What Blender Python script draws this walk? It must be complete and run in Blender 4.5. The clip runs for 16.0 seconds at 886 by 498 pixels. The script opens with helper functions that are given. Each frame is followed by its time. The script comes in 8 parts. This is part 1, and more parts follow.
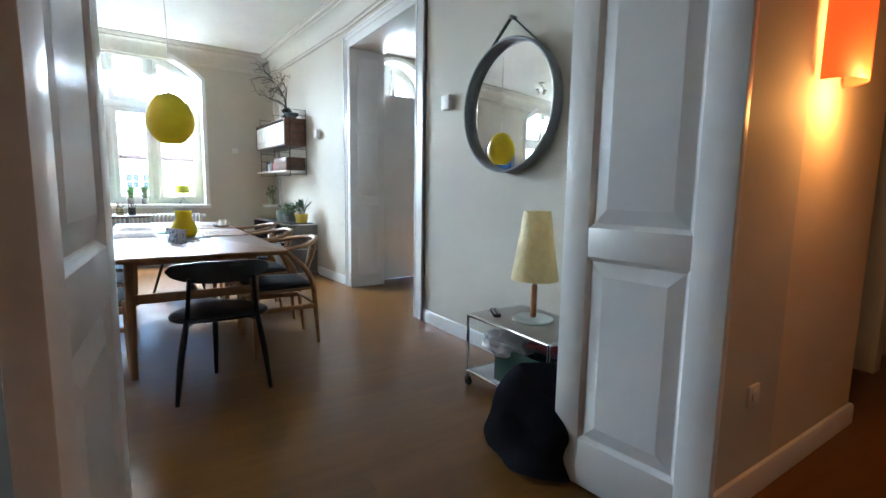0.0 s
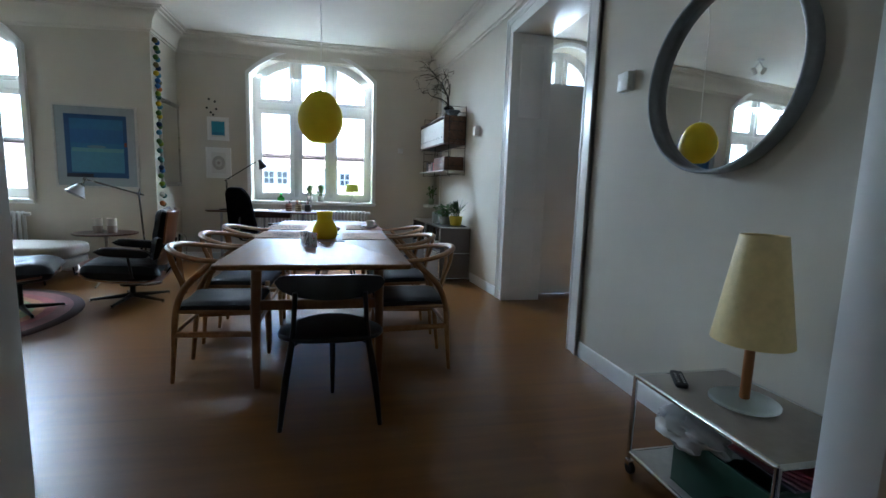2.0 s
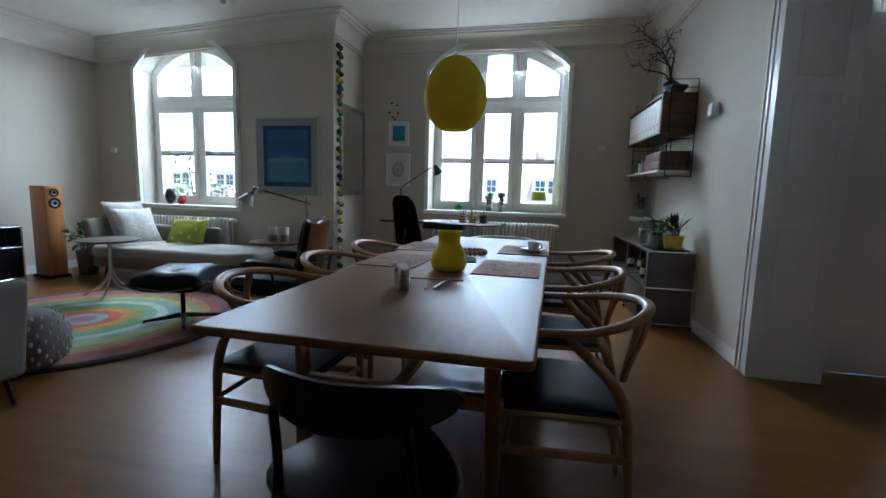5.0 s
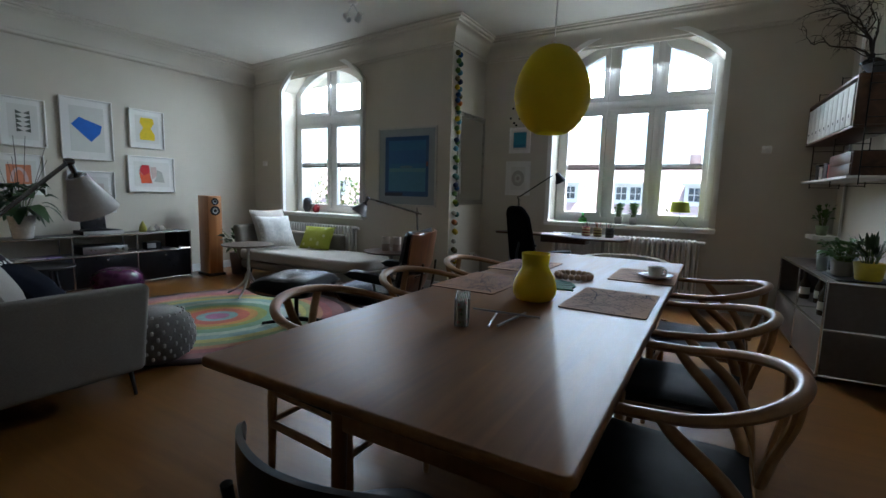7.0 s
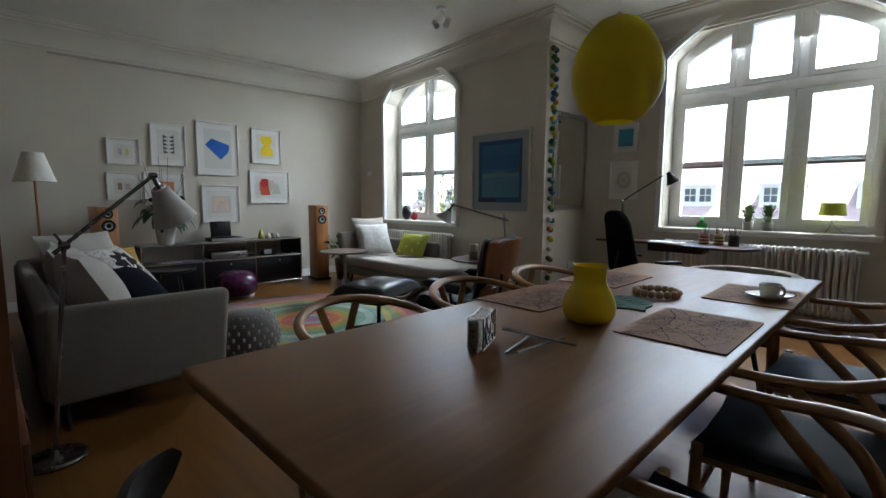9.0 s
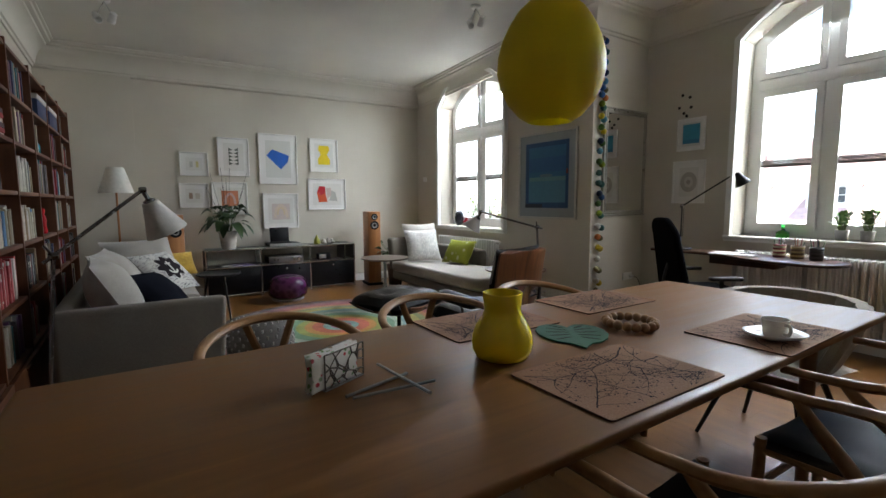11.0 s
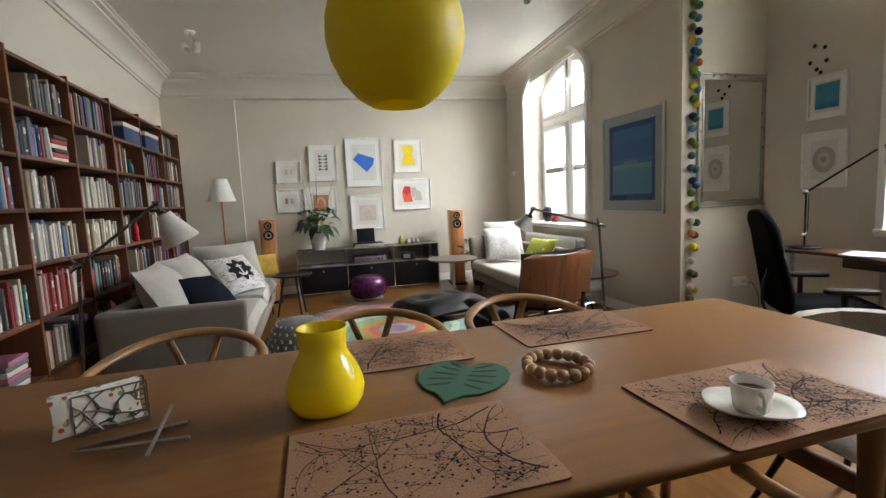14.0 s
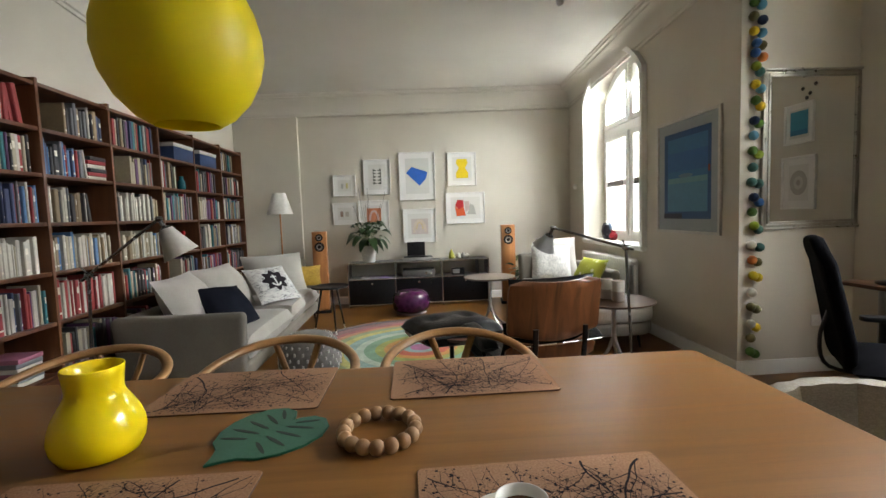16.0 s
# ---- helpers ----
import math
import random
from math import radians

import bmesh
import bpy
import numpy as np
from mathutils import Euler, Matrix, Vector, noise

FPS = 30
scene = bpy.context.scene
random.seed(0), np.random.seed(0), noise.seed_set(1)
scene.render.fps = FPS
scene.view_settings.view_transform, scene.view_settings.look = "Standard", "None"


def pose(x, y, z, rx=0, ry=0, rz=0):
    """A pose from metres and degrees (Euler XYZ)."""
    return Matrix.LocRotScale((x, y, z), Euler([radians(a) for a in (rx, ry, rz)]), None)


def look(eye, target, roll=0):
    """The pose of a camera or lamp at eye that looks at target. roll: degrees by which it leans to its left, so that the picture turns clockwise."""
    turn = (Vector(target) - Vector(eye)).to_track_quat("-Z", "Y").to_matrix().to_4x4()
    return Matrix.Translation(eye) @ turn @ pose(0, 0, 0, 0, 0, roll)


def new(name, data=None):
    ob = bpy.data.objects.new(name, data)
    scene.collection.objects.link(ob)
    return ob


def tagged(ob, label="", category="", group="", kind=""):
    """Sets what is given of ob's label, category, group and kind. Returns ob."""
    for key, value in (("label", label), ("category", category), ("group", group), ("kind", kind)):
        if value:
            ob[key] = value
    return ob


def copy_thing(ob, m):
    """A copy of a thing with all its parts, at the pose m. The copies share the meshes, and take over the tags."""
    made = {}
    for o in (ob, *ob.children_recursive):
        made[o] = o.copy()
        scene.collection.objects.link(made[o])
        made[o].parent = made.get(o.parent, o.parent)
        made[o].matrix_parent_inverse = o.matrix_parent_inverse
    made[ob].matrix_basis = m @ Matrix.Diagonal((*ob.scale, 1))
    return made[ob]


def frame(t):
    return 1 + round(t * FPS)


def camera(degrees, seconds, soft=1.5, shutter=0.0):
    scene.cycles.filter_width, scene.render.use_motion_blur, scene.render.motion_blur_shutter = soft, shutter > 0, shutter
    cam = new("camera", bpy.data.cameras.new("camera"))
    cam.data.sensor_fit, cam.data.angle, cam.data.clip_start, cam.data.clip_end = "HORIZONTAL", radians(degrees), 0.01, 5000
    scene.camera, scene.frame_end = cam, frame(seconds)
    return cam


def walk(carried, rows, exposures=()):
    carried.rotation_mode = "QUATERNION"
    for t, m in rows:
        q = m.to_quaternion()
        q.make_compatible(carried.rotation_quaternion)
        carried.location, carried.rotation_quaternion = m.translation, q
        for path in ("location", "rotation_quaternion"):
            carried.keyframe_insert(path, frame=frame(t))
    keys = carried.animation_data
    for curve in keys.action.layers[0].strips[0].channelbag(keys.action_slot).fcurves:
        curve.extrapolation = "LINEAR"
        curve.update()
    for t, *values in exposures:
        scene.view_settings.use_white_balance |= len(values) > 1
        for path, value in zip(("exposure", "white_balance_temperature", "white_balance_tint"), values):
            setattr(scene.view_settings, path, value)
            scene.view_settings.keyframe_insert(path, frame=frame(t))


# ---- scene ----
cam = camera(87.9, 16.0)
PATH = [
    (0, (2.769, 2.591, 1.100), (3.861, 4.249, 0.856), 0.9),
    (0.5, (2.955, 2.712, 1.104), (3.831, 4.492, 0.850), 1.1),
    (1, (3.063, 2.858, 1.120), (3.769, 4.710, 0.854), 1.2),
    (1.5, (3.134, 2.973, 1.138), (3.693, 4.874, 0.872), 1.5),
    (2, (3.147, 3.092, 1.129), (3.577, 5.028, 0.868), 1.9),
    (2.5, (3.182, 3.259, 1.126), (3.487, 5.218, 0.865), 2.0),
    (3, (3.260, 3.469, 1.140), (3.413, 5.445, 0.874), 1.8),
    (3.5, (3.295, 3.640, 1.130), (3.317, 5.623, 0.867), 1.9),
    (4, (3.377, 3.906, 1.123), (3.234, 5.884, 0.862), 1.8),
    (6.5, (3.606, 4.607, 1.155), (2.727, 6.387, 0.914), 1.5),
    (7, (3.634, 4.680, 1.164), (2.628, 6.392, 0.926), 1.5),
    (7.5, (3.680, 4.711, 1.180), (2.562, 6.352, 0.940), 1.1),
    (8, (3.703, 4.814, 1.169), (2.477, 6.376, 0.934), 0.8),
    (8.5, (3.714, 4.930, 1.150), (2.395, 6.418, 0.927), 0.6),
    (9, (3.763, 5.018, 1.155), (2.353, 6.420, 0.940), 0.3),
    (9.5, (3.819, 5.184, 1.159), (2.320, 6.492, 0.955), 0.1),
    (12, (4.091, 5.838, 1.209), (2.345, 6.792, 1.003), -0.7),
    (12.5, (4.096, 5.980, 1.201), (2.306, 6.848, 0.998), -1.1),
    (13, (4.101, 6.156, 1.207), (2.263, 6.914, 0.996), -1.6),
    (13.5, (4.087, 6.315, 1.204), (2.210, 6.972, 0.994), -2.1),
    (14, (4.083, 6.443, 1.211), (2.168, 6.980, 0.997), -2.6),
    (14.5, (4.065, 6.624, 1.211), (2.120, 7.048, 1.011), -2.6),
    (15, (4.041, 6.796, 1.219), (2.075, 7.113, 1.032), -2.7),
    (15.5, (4.030, 6.918, 1.217), (2.051, 7.155, 1.054), -2.4),
    (16, (4.016, 7.126, 1.229), (2.025, 7.250, 1.079), -2.0),
]
EXPOSURES = [(0, 4.65, 5300, 2), (0.5, 4.05, 5250, 2), (1.5, 3.45, 5150, 2), (4, 3.1, 5150, 2), (6.5, 2.4, 5450, 4), (9.5, 2.5, 6000, 7), (12, 3.1, 6400, 10), (14, 3.5, 6650, 9), (16, 3.4, 6750, 8)]
walk(cam, [(t, look(eye, target, roll)) for t, eye, target, roll in PATH], EXPOSURES)

# ---- light ----
world = bpy.data.worlds.new("sky")
scene.world = world
world.use_nodes = True
nt = world.node_tree
sky = nt.nodes.new("ShaderNodeTexSky")
sky.sky_type, sky.sun_disc = "NISHITA", False
sky.sun_elevation, sky.sun_rotation = radians(68), radians(130)
nt.links.new(sky.outputs[0], nt.nodes["Background"].inputs[0])
nt.nodes["Background"].inputs[1].default_value = 0.13


def sun_from(azimuth, elevation, strength):
    data = bpy.data.lights.new("sun", "SUN")
    data.energy, data.angle, data.color = strength, radians(0.55), (1.0, 0.94, 0.84)
    ob = new("sun", data)
    ob.rotation_euler = (radians(90 - elevation), 0, radians(azimuth))
    return ob


sun_from(150, 68, 4.0)


def window_light(x, y, z, sx, sz, power, color=(0.93, 0.97, 1.0)):
    data = bpy.data.lights.new("window_light", "AREA")
    data.shape, data.size, data.size_y, data.energy, data.color = "RECTANGLE", sx, sz, power, color
    ob = new("window_light", data)
    data.spread = radians(135)
    ob.matrix_world = look((x, y, z), (x, y - 1, z - 1.2))
    return ob


window_light(2.75, 10.74, 2.46, 1.65, 0.78, 17.0)
window_light(-1.14, 9.87, 2.44, 1.35, 0.78, 13.5)
window_light(6.04, 9.36, 2.3, 0.85, 0.9, 13.0)

# ---- material kit ----


class Kit:
    """A small node builder for one Principled material."""

    def __init__(self, name, rough=0.5, metal=0.0, spec=0.5):
        self.m = bpy.data.materials.new(name)
        self.m.use_nodes = True
        self.t = self.m.node_tree
        self.p = self.t.nodes["Principled BSDF"]
        self.p.inputs["Roughness"].default_value = rough
        self.p.inputs["Metallic"].default_value = metal
        self.p.inputs["Specular IOR Level"].default_value = spec
        self.coords = None

    def node(self, kind, **sets):
        n = self.t.nodes.new(kind)
        for k, v in sets.items():
            n.inputs[k].default_value = v
        return n

    def wire(self, a, b):
        self.t.links.new(a, b)

    def at(self, scale=(1, 1, 1), turn=(0, 0, 0)):
        if self.coords is None:
            self.coords = self.t.nodes.new("ShaderNodeTexCoord")
        mp = self.t.nodes.new("ShaderNodeMapping")
        mp.inputs["Scale"].default_value = scale
        mp.inputs["Rotation"].default_value = turn
        self.wire(self.coords.outputs["Object"], mp.inputs[0])
        return mp.outputs[0]

    def noise(self, vec, scale, detail=4.0, rough=0.55, distort=0.0):
        n = self.node("ShaderNodeTexNoise", Scale=scale, Detail=detail, Roughness=rough, Distortion=distort)
        self.wire(vec, n.inputs["Vector"])
        return n.outputs["Fac"]

    def ramp(self, fac, stops):
        r = self.t.nodes.new("ShaderNodeValToRGB")
        el = r.color_ramp.elements
        while len(el) < len(stops):
            el.new(0.5)
        for e, (pos, c) in zip(el, stops):
            e.position = pos
            e.color = (*c, 1) if len(c) == 3 else c
        self.wire(fac, r.inputs[0])
        return r.outputs[0]

    def mix(self, fac, a, b, mode="MIX"):
        n = self.t.nodes.new("ShaderNodeMix")
        n.data_type, n.blend_type = "RGBA", mode
        for sock, val in ((n.inputs[0], fac), (n.inputs[6], a), (n.inputs[7], b)):
            if hasattr(val, "is_linked"):
                self.wire(val, sock)
            elif isinstance(val, (int, float)):
                sock.default_value = val
            else:
                sock.default_value = (*val, 1)
        return n.outputs[2]

    def math(self, op, a, b=0.0):
        n = self.t.nodes.new("ShaderNodeMath")
        n.operation = op
        for sock, val in zip(n.inputs, (a, b)):
            if hasattr(val, "is_linked"):
                self.wire(val, sock)
            else:
                sock.default_value = val
        return n.outputs[0]

    def color(self, c):
        if hasattr(c, "is_linked"):
            self.wire(c, self.p.inputs["Base Color"])
        else:
            self.p.inputs["Base Color"].default_value = (*c, 1)
        return self

    def rough(self, fac, lo, hi):
        n = self.node("ShaderNodeMapRange")
        n.inputs["To Min"].default_value, n.inputs["To Max"].default_value = lo, hi
        self.wire(fac, n.inputs[0])
        self.wire(n.outputs[0], self.p.inputs["Roughness"])
        return self

    def bump(self, height, strength=0.2, distance=0.002):
        n = self.node("ShaderNodeBump", Strength=strength, Distance=distance)
        self.wire(height, n.inputs["Height"])
        self.wire(n.outputs[0], self.p.inputs["Normal"])
        return self

    def random(self):
        return self.t.nodes.new("ShaderNodeObjectInfo").outputs["Random"]

    def island(self):
        return self.t.nodes.new("ShaderNodeNewGeometry").outputs["Random Per Island"]


def tint(c, k):
    return tuple(min(1.0, v * k) for v in c)


def paint(name, c, rough=0.55, grain=90, strength=0.12, vary=0.06):
    k = Kit(name, rough)
    v = k.at()
    big = k.noise(v, 1.3, 3)
    fine = k.noise(v, grain, 3)
    k.color(k.ramp(big, [(0.3, tint(c, 1 - vary)), (0.7, tint(c, 1 + vary * 0.5))]))
    k.rough(fine, max(0.05, rough - 0.08), min(1, rough + 0.1)).bump(fine, strength, 0.001)
    return k.m


def fabric(name, c, scale=420, vary=0.14, rough=0.95, strength=0.5):
    k = Kit(name, rough, 0, 0.12 if max(c) > 0.06 else 0.03)
    v = k.at()
    weave = k.math("MULTIPLY", k.noise(k.at((1, 0.25, 1)), scale, 2), k.noise(k.at((0.25, 1, 1)), scale, 2))
    big = k.noise(v, 5, 4)
    base = k.ramp(big, [(0.3, tint(c, 1 - vary)), (0.7, tint(c, 1 + vary))])
    k.color(k.mix(k.ramp(weave, [(0.15, (0, 0, 0)), (0.4, (1, 1, 1))]), k.mix(0.25, base, (0, 0, 0)), base))
    k.p.inputs["Sheen Weight"].default_value = 0.0 if max(c) < 0.06 else 0.15
    k.bump(weave, strength, 0.002)
    return k.m


def wood(name, dark, light, axis=0, rough=0.4, scale=1.0, by_object=False, spec=0.5, staves=0.0, relief=0.012):
    """Long grain along one axis, with pores and slow colour drift."""
    k = Kit(name, rough, 0, spec)
    s = [14.0, 14.0, 14.0]
    s[axis] = 0.9
    s = tuple(v * scale for v in s)
    vec = k.at(s)
    if by_object:
        add = k.t.nodes.new("ShaderNodeVectorMath")
        add.operation = "ADD"
        mul = k.math("MULTIPLY", k.random(), 40.0)
        k.wire(vec, add.inputs[0])
        k.wire(mul, add.inputs[1])
        vec = add.outputs[0]
    grain = k.noise(vec, 1.0, 3, 0.5, 0.8)
    s2 = [160.0, 160.0, 160.0]
    s2[axis] = 5.0
    pores = k.noise(k.at(tuple(v * scale for v in s2)), 1.0, 3, 0.6)
    c = k.ramp(grain, [(0.28, dark), (0.5, tuple((a + b) / 2 for a, b in zip(dark, light))), (0.74, light)])
    if by_object:
        c = k.mix(k.random(), c, k.mix(0.22, c, dark))
    if staves:
        sep = k.t.nodes.new("ShaderNodeSeparateXYZ")
        k.wire(k.at(), sep.inputs[0])
        cell = k.math("FLOOR", k.math("DIVIDE", sep.outputs[0], staves))
        pick = k.t.nodes.new("ShaderNodeTexWhiteNoise")
        pick.noise_dimensions = "1D"
        k.wire(cell, pick.inputs["W"])
        c = k.mix(k.math("MULTIPLY", pick.outputs["Value"], 0.30), c, tint(dark, 0.85))
    c = k.mix(k.math("MULTIPLY", k.ramp(pores, [(0.30, (1, 1, 1)), (0.48, (0, 0, 0))]), 0.20), c, tint(dark, 0.75))
    k.color(c).rough(grain, max(0.05, rough - 0.015), rough + 0.025 + relief * 0.9).bump(k.math("ADD", pores, grain) if staves else pores, relief, 0.0006)
    return k.m


def plain(name, c, rough=0.4, metal=0.0, scale=30, vary=0.08, spec=0.5):
    k = Kit(name, rough, metal, spec)
    n = k.noise(k.at(), scale, 4)
    k.color(k.ramp(n, [(0.3, tint(c, 1 - vary)), (0.7, tint(c, 1 + vary))])).rough(n, max(0.03, rough - 0.05), rough + 0.08)
    return k.m


WALL = paint("wall_paint", (0.57, 0.53, 0.45), 0.7)
CEIL = paint("ceiling_paint", (0.68, 0.66, 0.60), 0.75)
TRIM = paint("white_gloss_paint", (0.78, 0.78, 0.76), 0.32, 40, 0.06)
STUCCO = paint("stucco_paint", (0.62, 0.59, 0.515), 0.6)
# Cream paint, its colour warmed to carry the wall lamp's orange glow.
HALL = paint("hall_wall_paint", (0.72, 0.60, 0.44), 0.7)
FLOOR = wood("oak_floor", (0.118, 0.048, 0.009), (0.180, 0.080, 0.018), 0, 0.29, 1.0, True, 0.34, 0.0, 0.08)
OAK = wood("oiled_oak", (0.165, 0.070, 0.017), (0.255, 0.116, 0.034), 1, 0.31, 1.6, False, 0.28, 0.155, 0.20)
OAK_X = wood("oiled_oak_cross", (0.150, 0.063, 0.017), (0.24, 0.112, 0.034), 2, 0.38)
TEAK = wood("bent_oak", (0.22, 0.105, 0.035), (0.36, 0.19, 0.075), 0, 0.35, 1.4)
SHELFWOOD = wood("cherry_shelf", (0.075, 0.024, 0.008), (0.145, 0.050, 0.016), 2, 0.45)
ROSEWOOD = wood("rosewood_veneer", (0.05, 0.017, 0.008), (0.20, 0.075, 0.028), 2, 0.28)
WALNUT = wood("walnut", (0.028, 0.011, 0.006), (0.08, 0.034, 0.016), 1, 0.32, 1.0, False, 0.3)
SPKWOOD = wood("cherry_veneer", (0.33, 0.13, 0.042), (0.47, 0.21, 0.075), 2, 0.35)
BLACK = plain("black_lacquer", (0.006, 0.006, 0.007), 0.30, 0, 30, 0.08, 0.3)
BLACKSTEEL = plain("black_steel_panel", (0.007, 0.007, 0.009), 0.28, 0, 30, 0.08, 0.3)
DARKPL = plain("black_plastic", (0.009, 0.009, 0.010), 0.5, 0, 30, 0.08, 0.25)
CHROME = plain("chrome", (0.75, 0.76, 0.78), 0.12, 1.0)
STEEL = plain("brushed_aluminium", (0.36, 0.36, 0.37), 0.30, 1.0)
GREYMETAL = plain("grey_metal", (0.42, 0.42, 0.41), 0.4, 0.3)
WHITEPL = plain("white_plastic", (0.72, 0.71, 0.68), 0.4)
CERAMIC = plain("white_ceramic", (0.78, 0.76, 0.72), 0.12)
YELLOW = plain("yellow_glazed", (0.80, 0.60, 0.006), 0.11, 0, 6, 0.05)
YELLOWGLASS = plain("yellow_matt_glass", (0.80, 0.67, 0.010), 0.42, 0, 6, 0.06)
nt = YELLOWGLASS.node_tree
mixer, thin = nt.nodes.new("ShaderNodeMixShader"), nt.nodes.new("ShaderNodeBsdfTranslucent")
mixer.inputs[0].default_value = 0.4
thin.inputs[0].default_value = (0.95, 0.86, 0.02, 1)
nt.links.new(nt.nodes["Principled BSDF"].outputs[0], mixer.inputs[1])
nt.links.new(thin.outputs[0], mixer.inputs[2])
nt.links.new(mixer.outputs[0], nt.nodes["Material Output"].inputs[0])


def leather():
    k = Kit("black_leather", 0.30, 0, 0.2)
    v = k.at()
    cells = k.node("ShaderNodeTexVoronoi", Scale=260.0)
    k.wire(v, cells.inputs["Vector"])
    folds = k.noise(v, 7, 4)
    k.color(k.ramp(folds, [(0.3, (0.0025, 0.0025, 0.003)), (0.7, (0.006, 0.006, 0.007))]))
    k.rough(folds, 0.28, 0.5).bump(k.math("ADD", cells.outputs["Distance"], k.math("MULTIPLY", folds, 3.0)), 0.25, 0.002)
    return k.m


def glass(name, c=(1, 1, 1), rough=0.0):
    k = Kit(name, rough)
    k.color(c)
    k.p.inputs["Transmission Weight"].default_value = 1.0
    k.p.inputs["IOR"].default_value = 1.45
    return k.m


def mirror_silver():
    k = Kit("mirror_silver", 0.015, 1.0)
    return k.color((0.86, 0.88, 0.87)).m


def glowing(name, c, strength, base=(0.8, 0.8, 0.8)):
    k = Kit(name, 0.6)
    k.color(base)
    k.p.inputs["Emission Color"].default_value = (*c, 1)
    k.p.inputs["Emission Strength"].default_value = strength
    return k.m


LEATHER = leather()
GLASS = glass("window_glass")
GREENGLASS = glass("green_glass", (0.15, 0.8, 0.12), 0.05)
FROST = glass("frosted_glass", (0.82, 0.9, 0.86), 0.35)
MIRROR = mirror_silver()

# ---- mesh kit ----


def place(bm, m):
    bmesh.ops.transform(bm, matrix=m, verts=bm.verts)
    return bm


def join(*bms):
    """All the given bmeshes in the first one."""
    first = bms[0]
    for other in bms[1:]:
        me = bpy.data.meshes.new("tmp")
        other.to_mesh(me)
        other.free()
        first.from_mesh(me)
        bpy.data.meshes.remove(me)
    return first


def box(x0, y0, z0, x1, y1, z1, bevel=0.0, seg=2):
    bm = bmesh.new()
    bmesh.ops.create_cube(bm, size=1)
    bmesh.ops.transform(bm, matrix=Matrix.LocRotScale(((x0 + x1) / 2, (y0 + y1) / 2, (z0 + z1) / 2), None, (abs(x1 - x0), abs(y1 - y0), abs(z1 - z0))), verts=bm.verts)
    if bevel:
        bmesh.ops.bevel(bm, geom=bm.edges[:], offset=bevel, segments=seg, profile=0.5, affect="EDGES")
    return bm


def lathe(profile, seg=24, close=True):
    """A turned shape: (radius, z) from the bottom up."""
    bm = bmesh.new()
    rings = []
    for r, z in profile:
        if r < 1e-5:
            rings.append([bm.verts.new((0, 0, z))])
        else:
            rings.append([bm.verts.new((r * math.cos(2 * math.pi * i / seg), r * math.sin(2 * math.pi * i / seg), z)) for i in range(seg)])
    for a, b in zip(rings, rings[1:]):
        for i in range(seg):
            j = (i + 1) % seg
            q = [a[i % len(a)], a[j % len(a)], b[j % len(b)], b[i % len(b)]]
            q = list(dict.fromkeys(q))
            if len(q) > 2:
                bm.faces.new(q)
    if close:
        for ring, flip in ((rings[0], True), (rings[-1], False)):
            if len(ring) > 2:
                bm.faces.new(ring[::-1] if flip else ring)
    return bm


def smooth_path(points, n=6):
    """Catmull-Rom through the points."""
    p = [Vector(q) for q in points]
    p = [p[0] * 2 - p[1]] + p + [p[-1] * 2 - p[-2]]
    out = []
    for i in range(1, len(p) - 2):
        for s in range(n):
            t = s / n
            a, b, c, d = p[i - 1:i + 3]
            out.append(0.5 * ((2 * b) + (c - a) * t + (2 * a - 5 * b + 4 * c - d) * t * t + (3 * b - a - 3 * c + d) * t ** 3))
    out.append(p[-2])
    return out


def tube(points, radius, seg=8, closed=False, squash=1.0):
    """A tube along points; radius is one number or one for each point; squash flattens it along its second axis."""
    pts = [Vector(q) for q in points]
    n = len(pts)
    rad = [radius] * n if isinstance(radius, (int, float)) else list(radius)
    bm = bmesh.new()
    rings = []
    side = None
    for i in range(n):
        a = pts[i - 1] if (i or closed) else pts[0]
        b = pts[(i + 1) % n] if (i < n - 1 or closed) else pts[-1]
        d = (b - a).normalized()
        if side is None:
            side = d.orthogonal().normalized() if abs(d.z) > 0.9 else d.cross(Vector((0, 0, 1))).normalized()
        side = (side - d * side.dot(d)).normalized()
        up = side.cross(d)
        rings.append([bm.verts.new(pts[i] + (side * math.cos(2 * math.pi * k / seg) + up * squash * math.sin(2 * math.pi * k / seg)) * rad[i]) for k in range(seg)])
    pairs = list(zip(rings, rings[1:])) + ([(rings[-1], rings[0])] if closed else [])
    for a, b in pairs:
        for k in range(seg):
            j = (k + 1) % seg
            bm.faces.new((a[k], a[j], b[j], b[k]))
    if not closed:
        bm.faces.new(rings[0][::-1])
        bm.faces.new(rings[-1])
    bmesh.ops.recalc_face_normals(bm, faces=bm.faces)
    return bm


def rod(a, b, r0, r1=None, seg=10):
    return tube([a, b], [r0, r0 if r1 is None else r1], seg)


def slab(outline, z0, z1, bevel=0.0, seg=2):
    """A flat plate with the given outline in x and y."""
    bm = bmesh.new()
    bottom = bm.faces.new([bm.verts.new((x, y, z0)) for x, y in outline])
    r = bmesh.ops.extrude_face_region(bm, geom=[bottom])
    bmesh.ops.translate(bm, vec=(0, 0, z1 - z0), verts=[v for v in r["geom"] if isinstance(v, bmesh.types.BMVert)])
    bmesh.ops.recalc_face_normals(bm, faces=bm.faces)
    if bevel:
        bmesh.ops.bevel(bm, geom=[e for e in bm.edges if abs((e.verts[0].co - e.verts[1].co).z) < 1e-6], offset=bevel, segments=seg, profile=0.5, affect="EDGES")
    return bm


